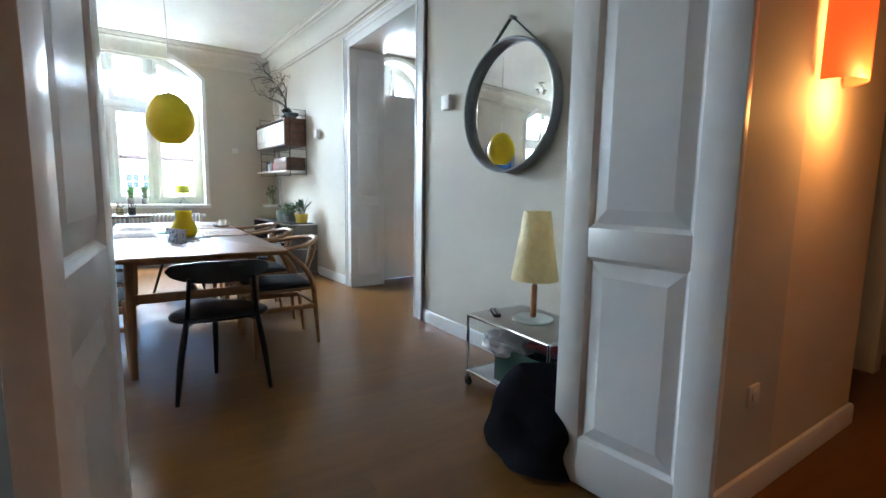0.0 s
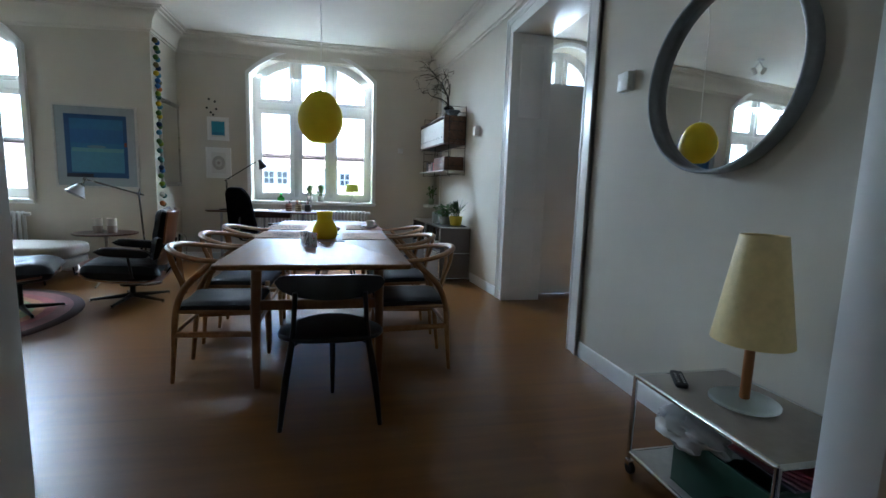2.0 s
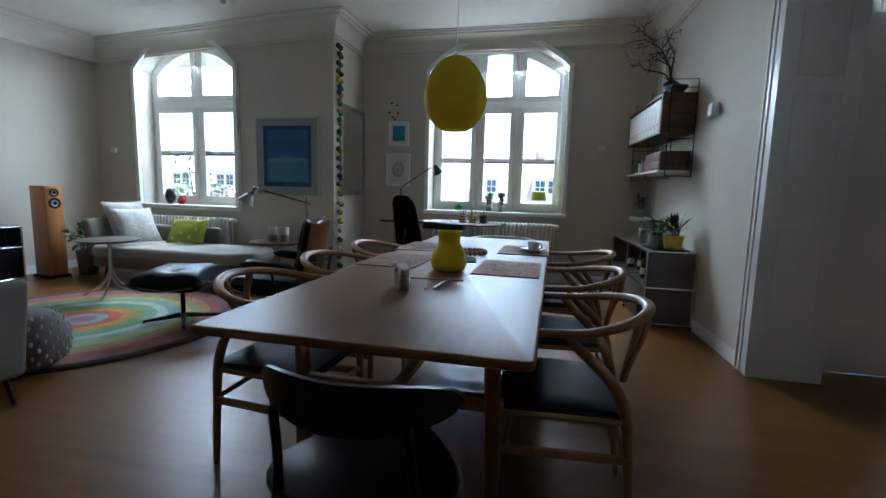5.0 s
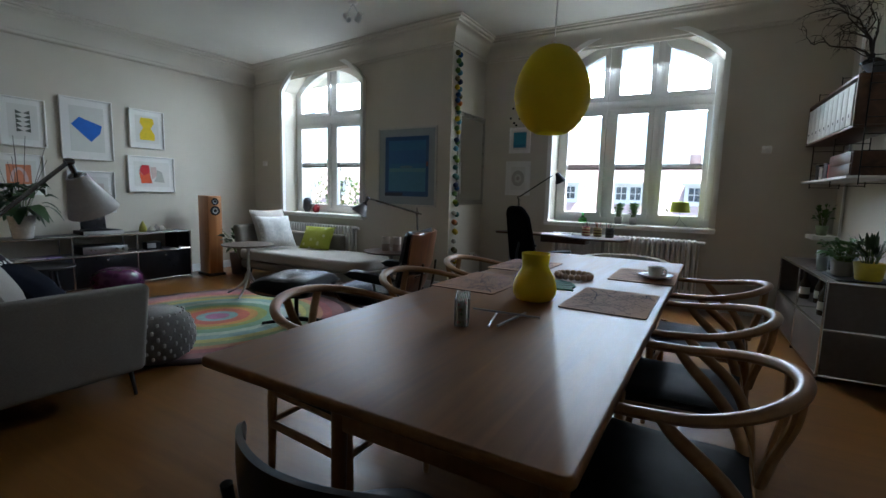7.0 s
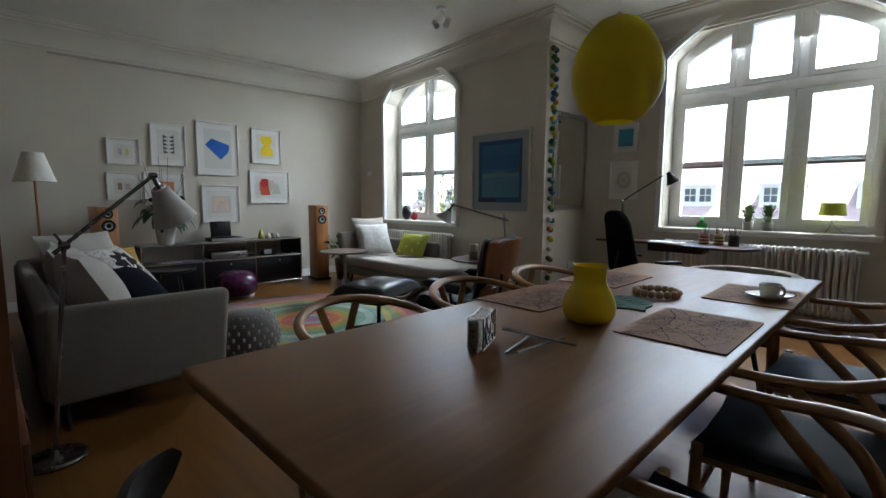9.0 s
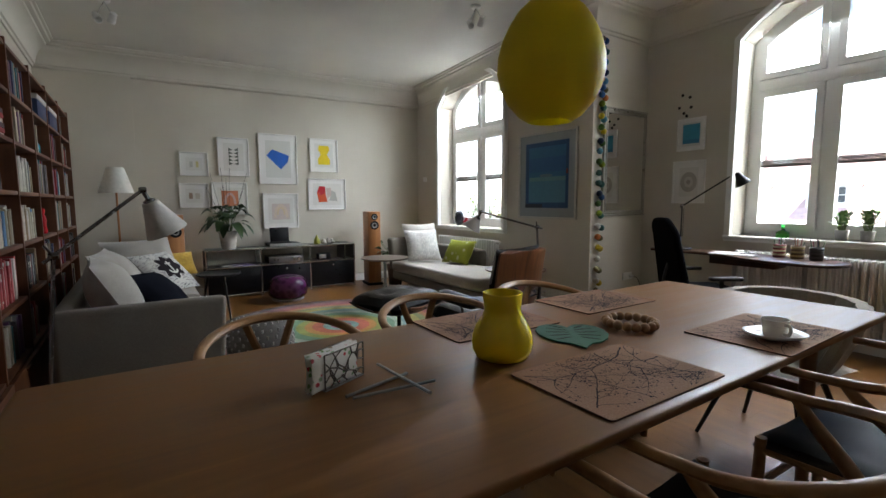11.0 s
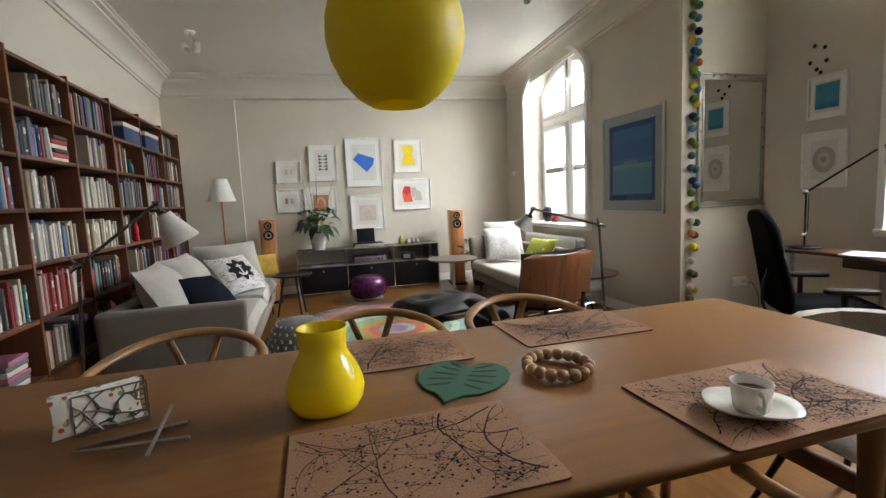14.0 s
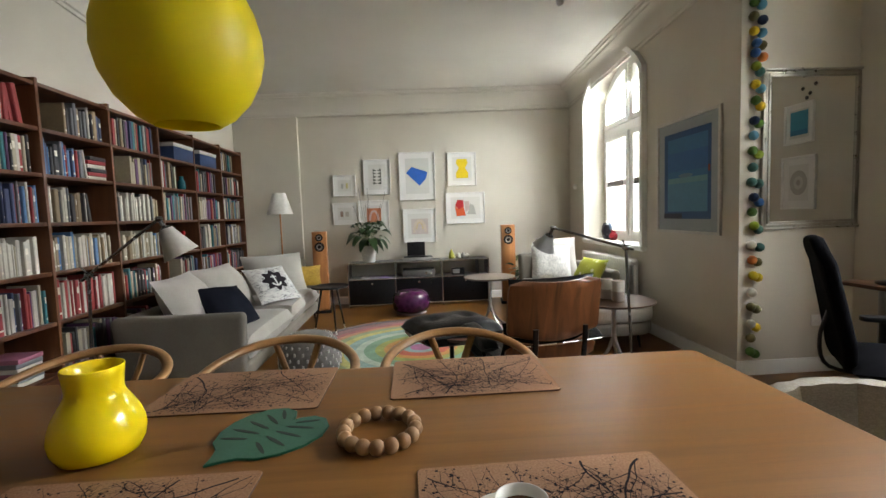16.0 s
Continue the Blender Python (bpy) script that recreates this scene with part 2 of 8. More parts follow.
def rounded(w, d, r, n=6, cx=0.0, cy=0.0):
    """The outline of a rounded rectangle."""
    out = []
    for sx, sy, a0 in ((1, 1, 0), (-1, 1, 90), (-1, -1, 180), (1, -1, 270)):
        for i in range(n + 1):
            a = radians(a0 + 90 * i / n)
            out.append((cx + sx * (w / 2 - r) + r * math.cos(a), cy + sy * (d / 2 - r) + r * math.sin(a)))
    return out


def ellipse(rx, ry, n=32, p=2.0):
    out = []
    for i in range(n):
        a = 2 * math.pi * i / n
        c, s = math.cos(a), math.sin(a)
        out.append((rx * math.copysign(abs(c) ** (2 / p), c), ry * math.copysign(abs(s) ** (2 / p), s)))
    return out


def puff(w, d, h, n=14, power=3.2, plump=0.5, rough=0.0, seed=0.0):
    """A stuffed cushion lying flat on z = 0: full in the middle, thin at its seam, with pulled corners."""
    bm = bmesh.new()
    top, low = [], []
    for i in range(n + 1):
        for j in range(n + 1):
            u, v = 2 * i / n - 1, 2 * j / n - 1
            pull = 1 - 0.06 * (1 - abs(u) ** 2) * abs(v) ** 4 - 0.0
            pull2 = 1 - 0.06 * (1 - abs(v) ** 2) * abs(u) ** 4
            x, y = u * w / 2 * pull2, v * d / 2 * pull
            f = ((1 - abs(u) ** power) * (1 - abs(v) ** power)) ** plump
            bumpy = rough * noise.noise(Vector((x * 9 + seed, y * 9, seed))) * f
            top.append(bm.verts.new((x, y, h / 2 + h / 2 * f + bumpy)))
            edge = i in (0, n) or j in (0, n)
            low.append(top[-1] if edge else bm.verts.new((x, y, h / 2 - h / 2 * f + bumpy)))
    for i in range(n):
        for j in range(n):
            a, b, c, e = i * (n + 1) + j, (i + 1) * (n + 1) + j, (i + 1) * (n + 1) + j + 1, i * (n + 1) + j + 1
            bm.faces.new((top[a], top[b], top[c], top[e]))
            q = list(dict.fromkeys((low[e], low[c], low[b], low[a])))
            if len(q) > 2 and bm.faces.get(q) is None:
                bm.faces.new(q)
    return bm


def mesh_of(name, bm, material, flat=False):
    me = bpy.data.meshes.new(name)
    if not flat:
        for f in bm.faces:
            f.smooth = True
        for e in bm.edges:
            if len(e.link_faces) == 2 and e.calc_face_angle(0) > radians(38):
                e.smooth = False
    bm.to_mesh(me)
    bm.free()
    me.materials.append(material)
    return me


def part(name, bm, material, parent=None, label="", m=None, flat=False):
    """One mesh object, under a thing or a part."""
    ob = new(name, mesh_of(name, bm, material, flat))
    if parent is not None:
        ob.parent = parent
    if m is not None:
        ob.matrix_basis = m
    return tagged(ob, label)


def again(ob, m, parent=None):
    """The same mesh once more, as an object of its own."""
    other = new(ob.name.split(".")[0], ob.data)
    other.parent = ob.parent if parent is None else parent
    other.matrix_basis = m
    return other


def thing(name, m, label, category, group="", kind=""):
    ob = new(name)
    ob.empty_display_size = 0.1
    ob.matrix_basis = m
    return tagged(ob, label, category, group, kind)


def solid(name, bm, material, label, category, kind="", flat=False):
    """A thing that is one mesh."""
    return tagged(part(name, bm, material, None, label, None, flat), "", category, "", kind)

# ---- structure ----
X_E, Y_N, Y_L, X_P, X_W, Y_S, Y_D = 4.77, 10.28, 9.41, 0.92, -2.57, 4.72, 3.42
Z_C = 3.10
ROOM = [(X_E, Y_D), (X_E, 7.60), (4.60, Y_N), (X_P, Y_N), (X_P, Y_L), (X_W, Y_L), (X_W, 5.58), (X_W + 0.07, 5.58), (X_W + 0.07, Y_S), (1.95, Y_S), (1.95, Y_D)]


def setting(name, bm, material, label, flat=True):
    ob = part(name, bm, material, None, label, None, flat)
    return tagged(ob, "", "", "", "structure")


def arch_z(x, x0, x1, spring, crown):
    """Height of a segmental arch over x0..x1."""
    w, s = (x1 - x0) / 2, crown - spring
    r = (w * w + s * s) / (2 * s)
    d = x - (x0 + x1) / 2
    return crown - r + math.sqrt(max(0.0, r * r - d * d))


def arched_wall(xa, xb, y0, y1, top, x0, x1, sill, spring, crown, n=20):
    """A wall along x from xa to xb with an arched opening."""
    bm = join(box(xa, y0, 0, x0, y1, top), box(x1, y0, 0, xb, y1, top))
    if sill > 0:
        bm = join(bm, box(x0, y0, 0, x1, y1, sill))
    strip = bmesh.new()
    cols = []
    for i in range(n + 1):
        x = x0 + (x1 - x0) * i / n
        z = arch_z(x, x0, x1, spring, crown)
        cols.append([strip.verts.new(c) for c in ((x, y0, z), (x, y1, z), (x, y1, top), (x, y0, top))])
    for a, b in zip(cols, cols[1:]):
        for k in range(4):
            j = (k + 1) % 4
            strip.faces.new((a[k], b[k], b[j], a[j]))
    bmesh.ops.recalc_face_normals(strip, faces=strip.faces)
    return join(bm, strip)


WC = dict(x0=1.87, x1=3.59, sill=0.87, spring=2.64, crown=3.00)
WL = dict(x0=-1.87, x1=-0.41, sill=0.85, spring=2.57, crown=2.94)
Y_X = 8.90
WN = dict(x0=5.56, x1=6.52, sill=0.10, spring=2.62, crown=3.00)
X_NE = 4.60  # the east wall leans in towards the north


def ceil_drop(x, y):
    """Slope added to the ceiling, lower towards the south-west, to fit measured lines."""
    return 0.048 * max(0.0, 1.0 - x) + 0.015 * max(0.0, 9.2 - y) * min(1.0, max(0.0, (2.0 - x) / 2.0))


def lowered(bm):
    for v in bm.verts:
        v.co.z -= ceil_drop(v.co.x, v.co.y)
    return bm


def ceiling_sheet(x0, y0, x1, y1, z, step=0.5):
    """A plastered ceiling with thickness, cut fine enough to follow the added slope."""
    bm = bmesh.new()
    nx, ny = int(math.ceil((x1 - x0) / step)), int(math.ceil((y1 - y0) / step))
    layers = []
    for dz in (0.0, 0.12):
        layers.append([[bm.verts.new((x0 + (x1 - x0) * i / nx, y0 + (y1 - y0) * j / ny, z + dz)) for j in range(ny + 1)] for i in range(nx + 1)])
    for g_ in layers:
        for i in range(nx):
            for j in range(ny):
                bm.faces.new((g_[i][j], g_[i][j + 1], g_[i + 1][j + 1], g_[i + 1][j]))
    lo, hi = layers
    rim = [(i, 0) for i in range(nx)] + [(nx, j) for j in range(ny)] + [(i, ny) for i in range(nx, 0, -1)] + [(0, j) for j in range(ny, 0, -1)]
    for (a, b), (c, d) in zip(rim, rim[1:] + rim[:1]):
        bm.faces.new((lo[a][b], lo[c][d], hi[c][d], hi[a][b]))
    bmesh.ops.recalc_face_normals(bm, faces=bm.faces)
    return lowered(bm)


setting("wall_north", arched_wall(X_P - 0.3, X_NE, Y_N, Y_N + 0.5, Z_C + 0.3, **WC), WALL, "cream painted plaster wall with an arched window")
setting("wall_window_bay", arched_wall(X_W - 0.3, X_P - 0.3, Y_L, Y_L + 0.5, Z_C + 0.3, **WL), WALL, "cream painted plaster wall with an arched window")
setting("wall_pier", box(X_P - 0.3, Y_L, 0, X_P, Y_N - 0.001, Z_C + 0.3), WALL, "cream painted wall corner beside the alcove")
setting("wall_west", join(lowered(box(X_W, 5.581, 2.849, X_W + 0.07, Y_L, Z_C + 0.3)), box(X_W - 0.25, 4.4, 0, X_W, Y_L + 0.5, Z_C + 0.3), box(X_W, Y_S - 0.3, 0, X_W + 0.07, 5.58, Z_C + 0.3)), WALL, "cream painted wall with a shallow breast")
setting("wall_south", join(box(X_W + 0.07, Y_S - 0.22, 0, 1.95, Y_S, Z_C + 0.3), box(1.73, Y_D, 0, 1.95, Y_S - 0.22, Z_C + 0.3)), WALL, "cream painted wall behind the bookcase")
DOOR_E = (6.04, 7.52, 2.66)
setting("wall_east", join(box(X_E, Y_D - 0.124, 0, X_E + 0.39, DOOR_E[0], Z_C + 0.3), slab([(X_E, DOOR_E[1]), (X_E + 0.39, DOOR_E[1]), (X_E + 0.39, Y_N + 0.5), (X_NE, Y_N + 0.5), (X_NE, Y_N), (X_E, 7.60)], 0, Z_C + 0.3), box(X_E, DOOR_E[0], DOOR_E[2], X_E + 0.39, DOOR_E[1], Z_C + 0.3)), WALL, "cream painted wall with a wide doorway")
DOOR_H = (2.62, 4.20, 2.12)
setting("wall_hall", join(box(1.2, 3.2, 0, DOOR_H[0], Y_D, Z_C + 0.3), box(DOOR_H[1], 3.29, 0, X_E, Y_D, Z_C + 0.3), box(DOOR_H[0], 3.2, DOOR_H[2], DOOR_H[1], Y_D, Z_C + 0.3)), WALL, "painted wall with a double doorway to the hall")
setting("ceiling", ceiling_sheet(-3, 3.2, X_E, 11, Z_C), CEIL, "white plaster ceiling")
setting("wall_lobby", join(box(X_E, 3.291, 0, 5.64, 3.42, Z_C + 0.3), box(1.2, 0.9, 0, 8.2, 1.1, Z_C + 0.3), box(1.0, 0.9, 0, 1.2, 3.42, Z_C + 0.3), box(8.2, 0.9, 0, 8.4, 5.2, Z_C + 0.3), box(6.72, 3.5, 0, 8.2, 3.7, Z_C + 0.3), box(5.46, 3.42, 0, 5.64, 5.2, Z_C + 0.3), box(5.64, 5.0, 0, 8.2, 5.2, Z_C + 0.3)), HALL, "cream hall walls tinted with the lamp's warm light")
setting("ceiling_hall", box(1.0, 0.9, Z_C, 8.4, 3.2, Z_C + 0.12), CEIL, "white hall ceiling")
setting("ceiling_next_room", box(X_E, 3.2, Z_C, 9.3, 10.3, Z_C + 0.12), CEIL, "white ceiling of the next room")
setting("wall_next_room", join(arched_wall(X_E + 0.39, 9.2, Y_X, Y_X + 0.5, Z_C + 0.3, **WN), box(9.2, 5.2, 0, 9.4, Y_X + 0.5, Z_C + 0.3), box(X_E + 0.39, 5.0, 0, 9.2, 5.2, Z_C + 0.3)), WALL, "pale walls of the next room")


def run_profile(points, profile, closed=False):
    """Sweeps (inward, z) along a line of wall corners, mitred; the room lies to the left of the line."""
    pts = [Vector(p) for p in points]
    n = len(pts)
    bm = bmesh.new()
    rings = []
    for i in range(n):
        dirs = []
        if i > 0 or closed:
            dirs.append((pts[i] - pts[i - 1]).normalized())
        if i < n - 1 or closed:
            dirs.append((pts[(i + 1) % n] - pts[i]).normalized())
        norms = [Vector((-d.y, d.x)) for d in dirs]
        m = sum(norms, Vector((0, 0))).normalized()
        m = m / max(0.3, m.dot(norms[0]))
        rings.append([bm.verts.new((pts[i].x + m.x * d, pts[i].y + m.y * d, z)) for d, z in profile])
    pairs = list(zip(rings, rings[1:])) + ([(rings[-1], rings[0])] if closed else [])
    k = len(profile)
    for a, b in pairs:
        for q in range(k):
            r = (q + 1) % k
            bm.faces.new((a[q], a[r], b[r], b[q]))
    if not closed:
        bm.faces.new(rings[0])
        bm.faces.new(rings[-1][::-1])
    bmesh.ops.recalc_face_normals(bm, faces=bm.faces)
    return bm


CORNICE = [(0.0, 2.85), (0.018, 2.85), (0.024, 2.872), (0.04, 2.878), (0.045, 2.90), (0.055, 2.95), (0.08, 3.0), (0.12, 3.035), (0.15, 3.045), (0.155, 3.062), (0.19, 3.066), (0.198, 3.082), (0.22, 3.086), (0.22, 3.099), (0.0, 3.099)]
setting("cornice", lowered(run_profile([(X_E, Y_D), (X_E, 7.60), (4.60, Y_N), (X_P, Y_N), (X_P, Y_L)] + [(X_P + (X_W + 0.07 - X_P) * k / 6, Y_L) for k in range(1, 7)] + [(X_W + 0.07, Y_L + (Y_S - Y_L) * k / 8) for k in range(1, 9)] + [(X_W + 0.07 + (1.88 - X_W) * k / 8, Y_S) for k in range(1, 9)] + [(1.95, Y_D)], CORNICE, True)), STUCCO, "moulded plaster ceiling cornice", False)
BASE = [(0.001, 0.0), (0.018, 0.0), (0.018, 0.085), (0.012, 0.10), (0.001, 0.104)]
for n, line in enumerate(([(X_E, Y_D), (X_E, 5.905)], [(X_E, 7.655), (X_NE, Y_N), (X_P, Y_N), (X_P, Y_L), (X_W, Y_L), (X_W, 5.58), (X_W + 0.07, 5.58), (X_W + 0.07, Y_S), (-1.86, Y_S)], [(1.92, Y_S), (1.95, Y_S), (1.95, Y_D), (2.5, Y_D)], [(4.31, Y_D), (X_E, Y_D)])):
    setting("baseboard_%d" % (n + 1), run_profile(line, BASE), TRIM, "white painted skirting board", False)
setting("baseboard_hall", run_profile([(5.64, 5.0), (5.64, 3.29), (4.32, 3.29)], BASE), TRIM, "white painted skirting board", False)


# ---- windows ----
def outline_of(xa, xb, za, zb, arch=None, n=10):
    """A pane's outline in x and z; its top follows the arch where one is given."""
    if arch is None:
        return [(xa, za), (xb, za), (xb, zb), (xa, zb)]
    top = [(xb + (xa - xb) * i / n, arch_z(xb + (xa - xb) * i / n, *arch)) for i in range(n + 1)]
    return [(xa, za), (xb, za)] + top


def inset(poly, w):
    """A convex outline moved inwards by w."""
    n = len(poly)
    out = []
    for i in range(n):
        a, b, c = (Vector(poly[i - 1]), Vector(poly[i]), Vector(poly[(i + 1) % n]))
        n1 = Vector((-(b - a).y, (b - a).x)).normalized()
        n2 = Vector((-(c - b).y, (c - b).x)).normalized()
        m = (n1 + n2).normalized()
        out.append(tuple(b + m * (w / max(0.25, m.dot(n1)))))
    return out


def ring(poly, w, y0, y1):
    """A frame of width w inside an outline."""
    inner = inset(poly, w)
    bm = bmesh.new()
    loops = [[bm.verts.new((x, y, z)) for x, z in p] for p, y in ((poly, y0), (inner, y0), (inner, y1), (poly, y1))]
    n = len(poly)
    for a, b in zip(loops, loops[1:] + loops[:1]):
        for i in range(n):
            j = (i + 1) % n
            bm.faces.new((a[i], a[j], b[j], b[i]))
    bmesh.ops.recalc_face_normals(bm, faces=bm.faces)
    return bm


def sheet(poly, y0, y1):
    bm = bmesh.new()
    f = bm.faces.new([bm.verts.new((x, y0, z)) for x, z in poly])
    r = bmesh.ops.extrude_face_region(bm, geom=[f])
    bmesh.ops.translate(bm, vec=(0, y1 - y0, 0), verts=[v for v in r["geom"] if isinstance(v, bmesh.types.BMVert)])
    bmesh.ops.recalc_face_normals(bm, faces=bm.faces)
    return bm


BAR = plain("grey_brown_bar", (0.09, 0.075, 0.068), 0.5)
BLIND = fabric("grey_brown_blind", (0.19, 0.165, 0.15), 300)


def arched_window(name, w, wall_y, splits, transom, bar_z, label):
    """Frame, mullions, sashes with panes and bars, handles, sill and trim."""
    y = wall_y + 0.22
    x0, x1, sill = w["x0"], w["x1"], w["sill"]
    arch = (x0, x1, w["spring"], w["crown"])
    win = thing(name, pose(0, 0, 0), label, "window", "", "structure")
    whole = outline_of(x0, x1, sill + 0.002, 0, arch, 24)
    part("window_frame", ring(whole, 0.06, y, y + 0.10), TRIM, win)
    part("trim", ring(inset(whole, -0.055), 0.052, wall_y - 0.055, wall_y - 0.001), TRIM, win)
    edges = [x0 + 0.06] + splits + [x1 - 0.06]
    for x in splits:
        part("mullion", box(x - 0.035, y + 0.003, sill + 0.06, x + 0.035, y + 0.097, arch_z(x, *arch) - 0.05, 0.006), TRIM, win)
    part("transom", box(x0 + 0.06, y - 0.012, transom - 0.05, x1 - 0.06, y + 0.094, transom + 0.05, 0.01), TRIM, win)
    inner = (x0 + 0.06, x1 - 0.06, w["spring"] - 0.02, w["crown"] - 0.06)
    for i, (a, b) in enumerate(zip(edges, edges[1:])):
        a2 = a + (0.036 if i else 0.002)
        b2 = b - (0.036 if i < len(edges) - 2 else 0.002)
        for za, zb, curved in ((sill + 0.062, transom - 0.052, None), (transom + 0.052, 0, inner)):
            cell = outline_of(a2, b2, za, zb, curved)
            sash = part("sash", ring(cell, 0.055, y - 0.02, y + 0.05), TRIM, win)
            pane = part("pane", sheet(inset(cell, 0.05), y + 0.012, y + 0.018), GLASS, sash, "", None, True)
            pane.visible_shadow = False
            if curved is None:
                part("blind_rail", box(a2 + 0.05, y - 0.012, bar_z - 0.030, b2 - 0.05, y + 0.010, bar_z - 0.012, 0.003), BAR, sash, "dark lower rail of a folded blind")
                for q in range(4):
                    part("blind_fold", box(a2 + 0.052, y - 0.009 - 0.002 * (q % 2), bar_z - 0.011 + 0.012 * q, b2 - 0.052, y + 0.008, bar_z - 0.001 + 0.012 * q, 0.002), BLIND, sash)
            if i < len(edges) - 2 or curved is None:
                hx = b2 - 0.026
                hz = bar_z + 0.06 if curved is None else transom + 0.22
                handle = join(lathe([(0.012, 0), (0.012, 0.012), (0.006, 0.016), (0.006, 0.03)], 10), box(-0.009, -0.085, 0.026, 0.009, 0.012, 0.04, 0.004))
                part("window_handle", place(handle, pose(hx, y - 0.018, hz, 90)), WHITEPL, sash)
    if sill > 0.3:
        part("window_sill", box(x0 - 0.06, wall_y - 0.07, sill - 0.035, x1 + 0.06, wall_y + 0.22, sill, 0.008), TRIM, win)
    return win


arched_window("window_1", WC, Y_N, [2.47, 2.98], 2.25, 1.53, "white arched casement window with three lights")
arched_window("window_2", WL, Y_L, [-1.14], 2.17, 1.53, "white arched casement window with two lights")
arched_window("window_3", WN, Y_X, [6.04], 2.30, 1.05, "tall white arched window of the next room")


# ---- doors ----
def casing(name, y0, y1, top, wide=0.13):
    """Stepped architrave round the wide doorway, on the east wall's face."""
    g = thing(name, pose(0, 0, 0), "white stepped door casing and panelled reveal", "door frame", "", "structure")
    for a, b, d in ((0.0, 1.0, 0.018), (0.55, 1.0, 0.027), (0.86, 1.0, 0.036)):
        for s, yy in ((-1, y0), (1, y1)):
            part("architrave", box(X_E - d, yy + s * wide * a, 0, X_E - 0.001, yy + s * wide * b, top + wide * b, 0.004), TRIM, g)
        part("architrave", box(X_E - d, y0 - wide * a, top + wide * a, X_E - 0.001, y1 + wide * a, top + wide * b, 0.004), TRIM, g)
    for yy, s in ((y0, 1), (y1, -1)):
        part("reveal_lining", box(X_E - 0.022, yy, 0, X_E + 0.40, yy + s * 0.02, top, 0.002), TRIM, g)
        for za, zb in ((0.14, 0.95), (1.05, 1.75), (1.85, top - 0.12)):
            part("reveal_panel", box(X_E + 0.07, yy + s * 0.021, za, X_E + 0.31, yy + s * 0.027, zb, 0.005), TRIM, g)
    part("head_lining", box(X_E - 0.022, y0 + 0.02, top - 0.02, X_E + 0.40, y1 - 0.02, top - 0.001, 0.002), TRIM, g)


casing("door_frame_1", DOOR_E[0], DOOR_E[1], DOOR_E[2])


def panel_door(name, m, w, hgt, bands, label, flat_leaf=False, lever=True):
    """A leaf hinged at its origin, reaching along +x, with raised panels on both faces."""
    d = thing(name, m, label, "door", "", "structure")
    if flat_leaf:
        part("leaf", box(0, -0.02, 0.008, w, 0.02, hgt, 0.003), TRIM, d)
        return d
    st = 0.105
    for x in (0, w - st):
        part("stile", box(x, -0.02, 0.008, x + st, 0.02, hgt, 0.002), TRIM, d)
    zs = [0.008] + [z for b in bands for z in b] + [hgt]
    for za, zb in zip(zs[::2], zs[1::2]):
        part("rail", box(st + 0.0005, -0.0195, za, w - st - 0.0005, 0.0195, zb, 0.002), TRIM, d)
    for za, zb in bands:
        bm = bmesh.new()
        for s in (1, -1):
            loops = []
            for i, (e, yy) in enumerate(((0.0, 0.018), (0.012, 0.006), (0.016, 0.004), (0.065, 0.016), (0.07, 0.016))):
                loops.append([bm.verts.new((x, s * yy, z)) for x, z in ((st + e, za + e), (w - st - e, za + e), (w - st - e, zb - e), (st + e, zb - e))])
            for a, b in zip(loops, loops[1:]):
                for i in range(4):
                    j = (i + 1) % 4
                    bm.faces.new((a[i], a[j], b[j], b[i]))
            bm.faces.new(loops[-1])
        bmesh.ops.recalc_face_normals(bm, faces=bm.faces)
        part("panel", bm, TRIM, d, "", None, True)
    for s in (1, -1) if lever else ():
        part("door_handle", tube(smooth_path([(w - 0.05, s * 0.018, 1.02), (w - 0.05, s * 0.06, 1.02), (w - 0.07, s * 0.066, 1.02), (w - 0.16, s * 0.066, 1.02)], 4), 0.008), STEEL, d, "brushed metal lever")
    return d


BANDS = [(0.19, 0.88), (0.985, 1.80)]
panel_door("door_1", pose(4.165, 3.215, 0, 0, 0, 96), 0.565, 2.08, BANDS, "open white painted panel door leaf into the dining room", False, False)
panel_door("door_2", pose(2.66, 3.215, 0, 0, 0, 86.5), 0.60, 2.08, BANDS, "open white painted panel door leaf beside the hall", False, False)
panel_door("door_3", pose(5.185, 7.765, 0, 0, 0, 1), 0.55, 2.26, [], "plain white door leaf standing open in the next room", True)
g = thing("door_frame_2", pose(0, 0, 0), "white painted casing of the hall doorway", "door frame", "", "structure")
for yy, s in ((3.2, -1), (Y_D, 1)):
    for xa, xb in ((DOOR_H[0] - 0.10, DOOR_H[0]), (DOOR_H[1], DOOR_H[1] + 0.10)):
        if s > 0 or xa < 3:
            part("architrave", box(xa, yy, 0, xb, yy + s * 0.022, DOOR_H[2] + 0.10, 0.005), TRIM, g)
    part("architrave", box(DOOR_H[0], yy, DOOR_H[2], DOOR_H[1], yy + s * 0.022, DOOR_H[2] + 0.10, 0.005), TRIM, g)
g = thing("door_frame_3", pose(0, 0, 0), "white painted casing further down the hall", "door frame", "", "structure")
part("architrave", box(6.60, 3.42, 0, 6.719, 3.72, 2.15, 0.006), TRIM, g)
part("architrave", box(6.72, 3.478, 0, 6.83, 3.499, 2.15, 0.006), TRIM, g)

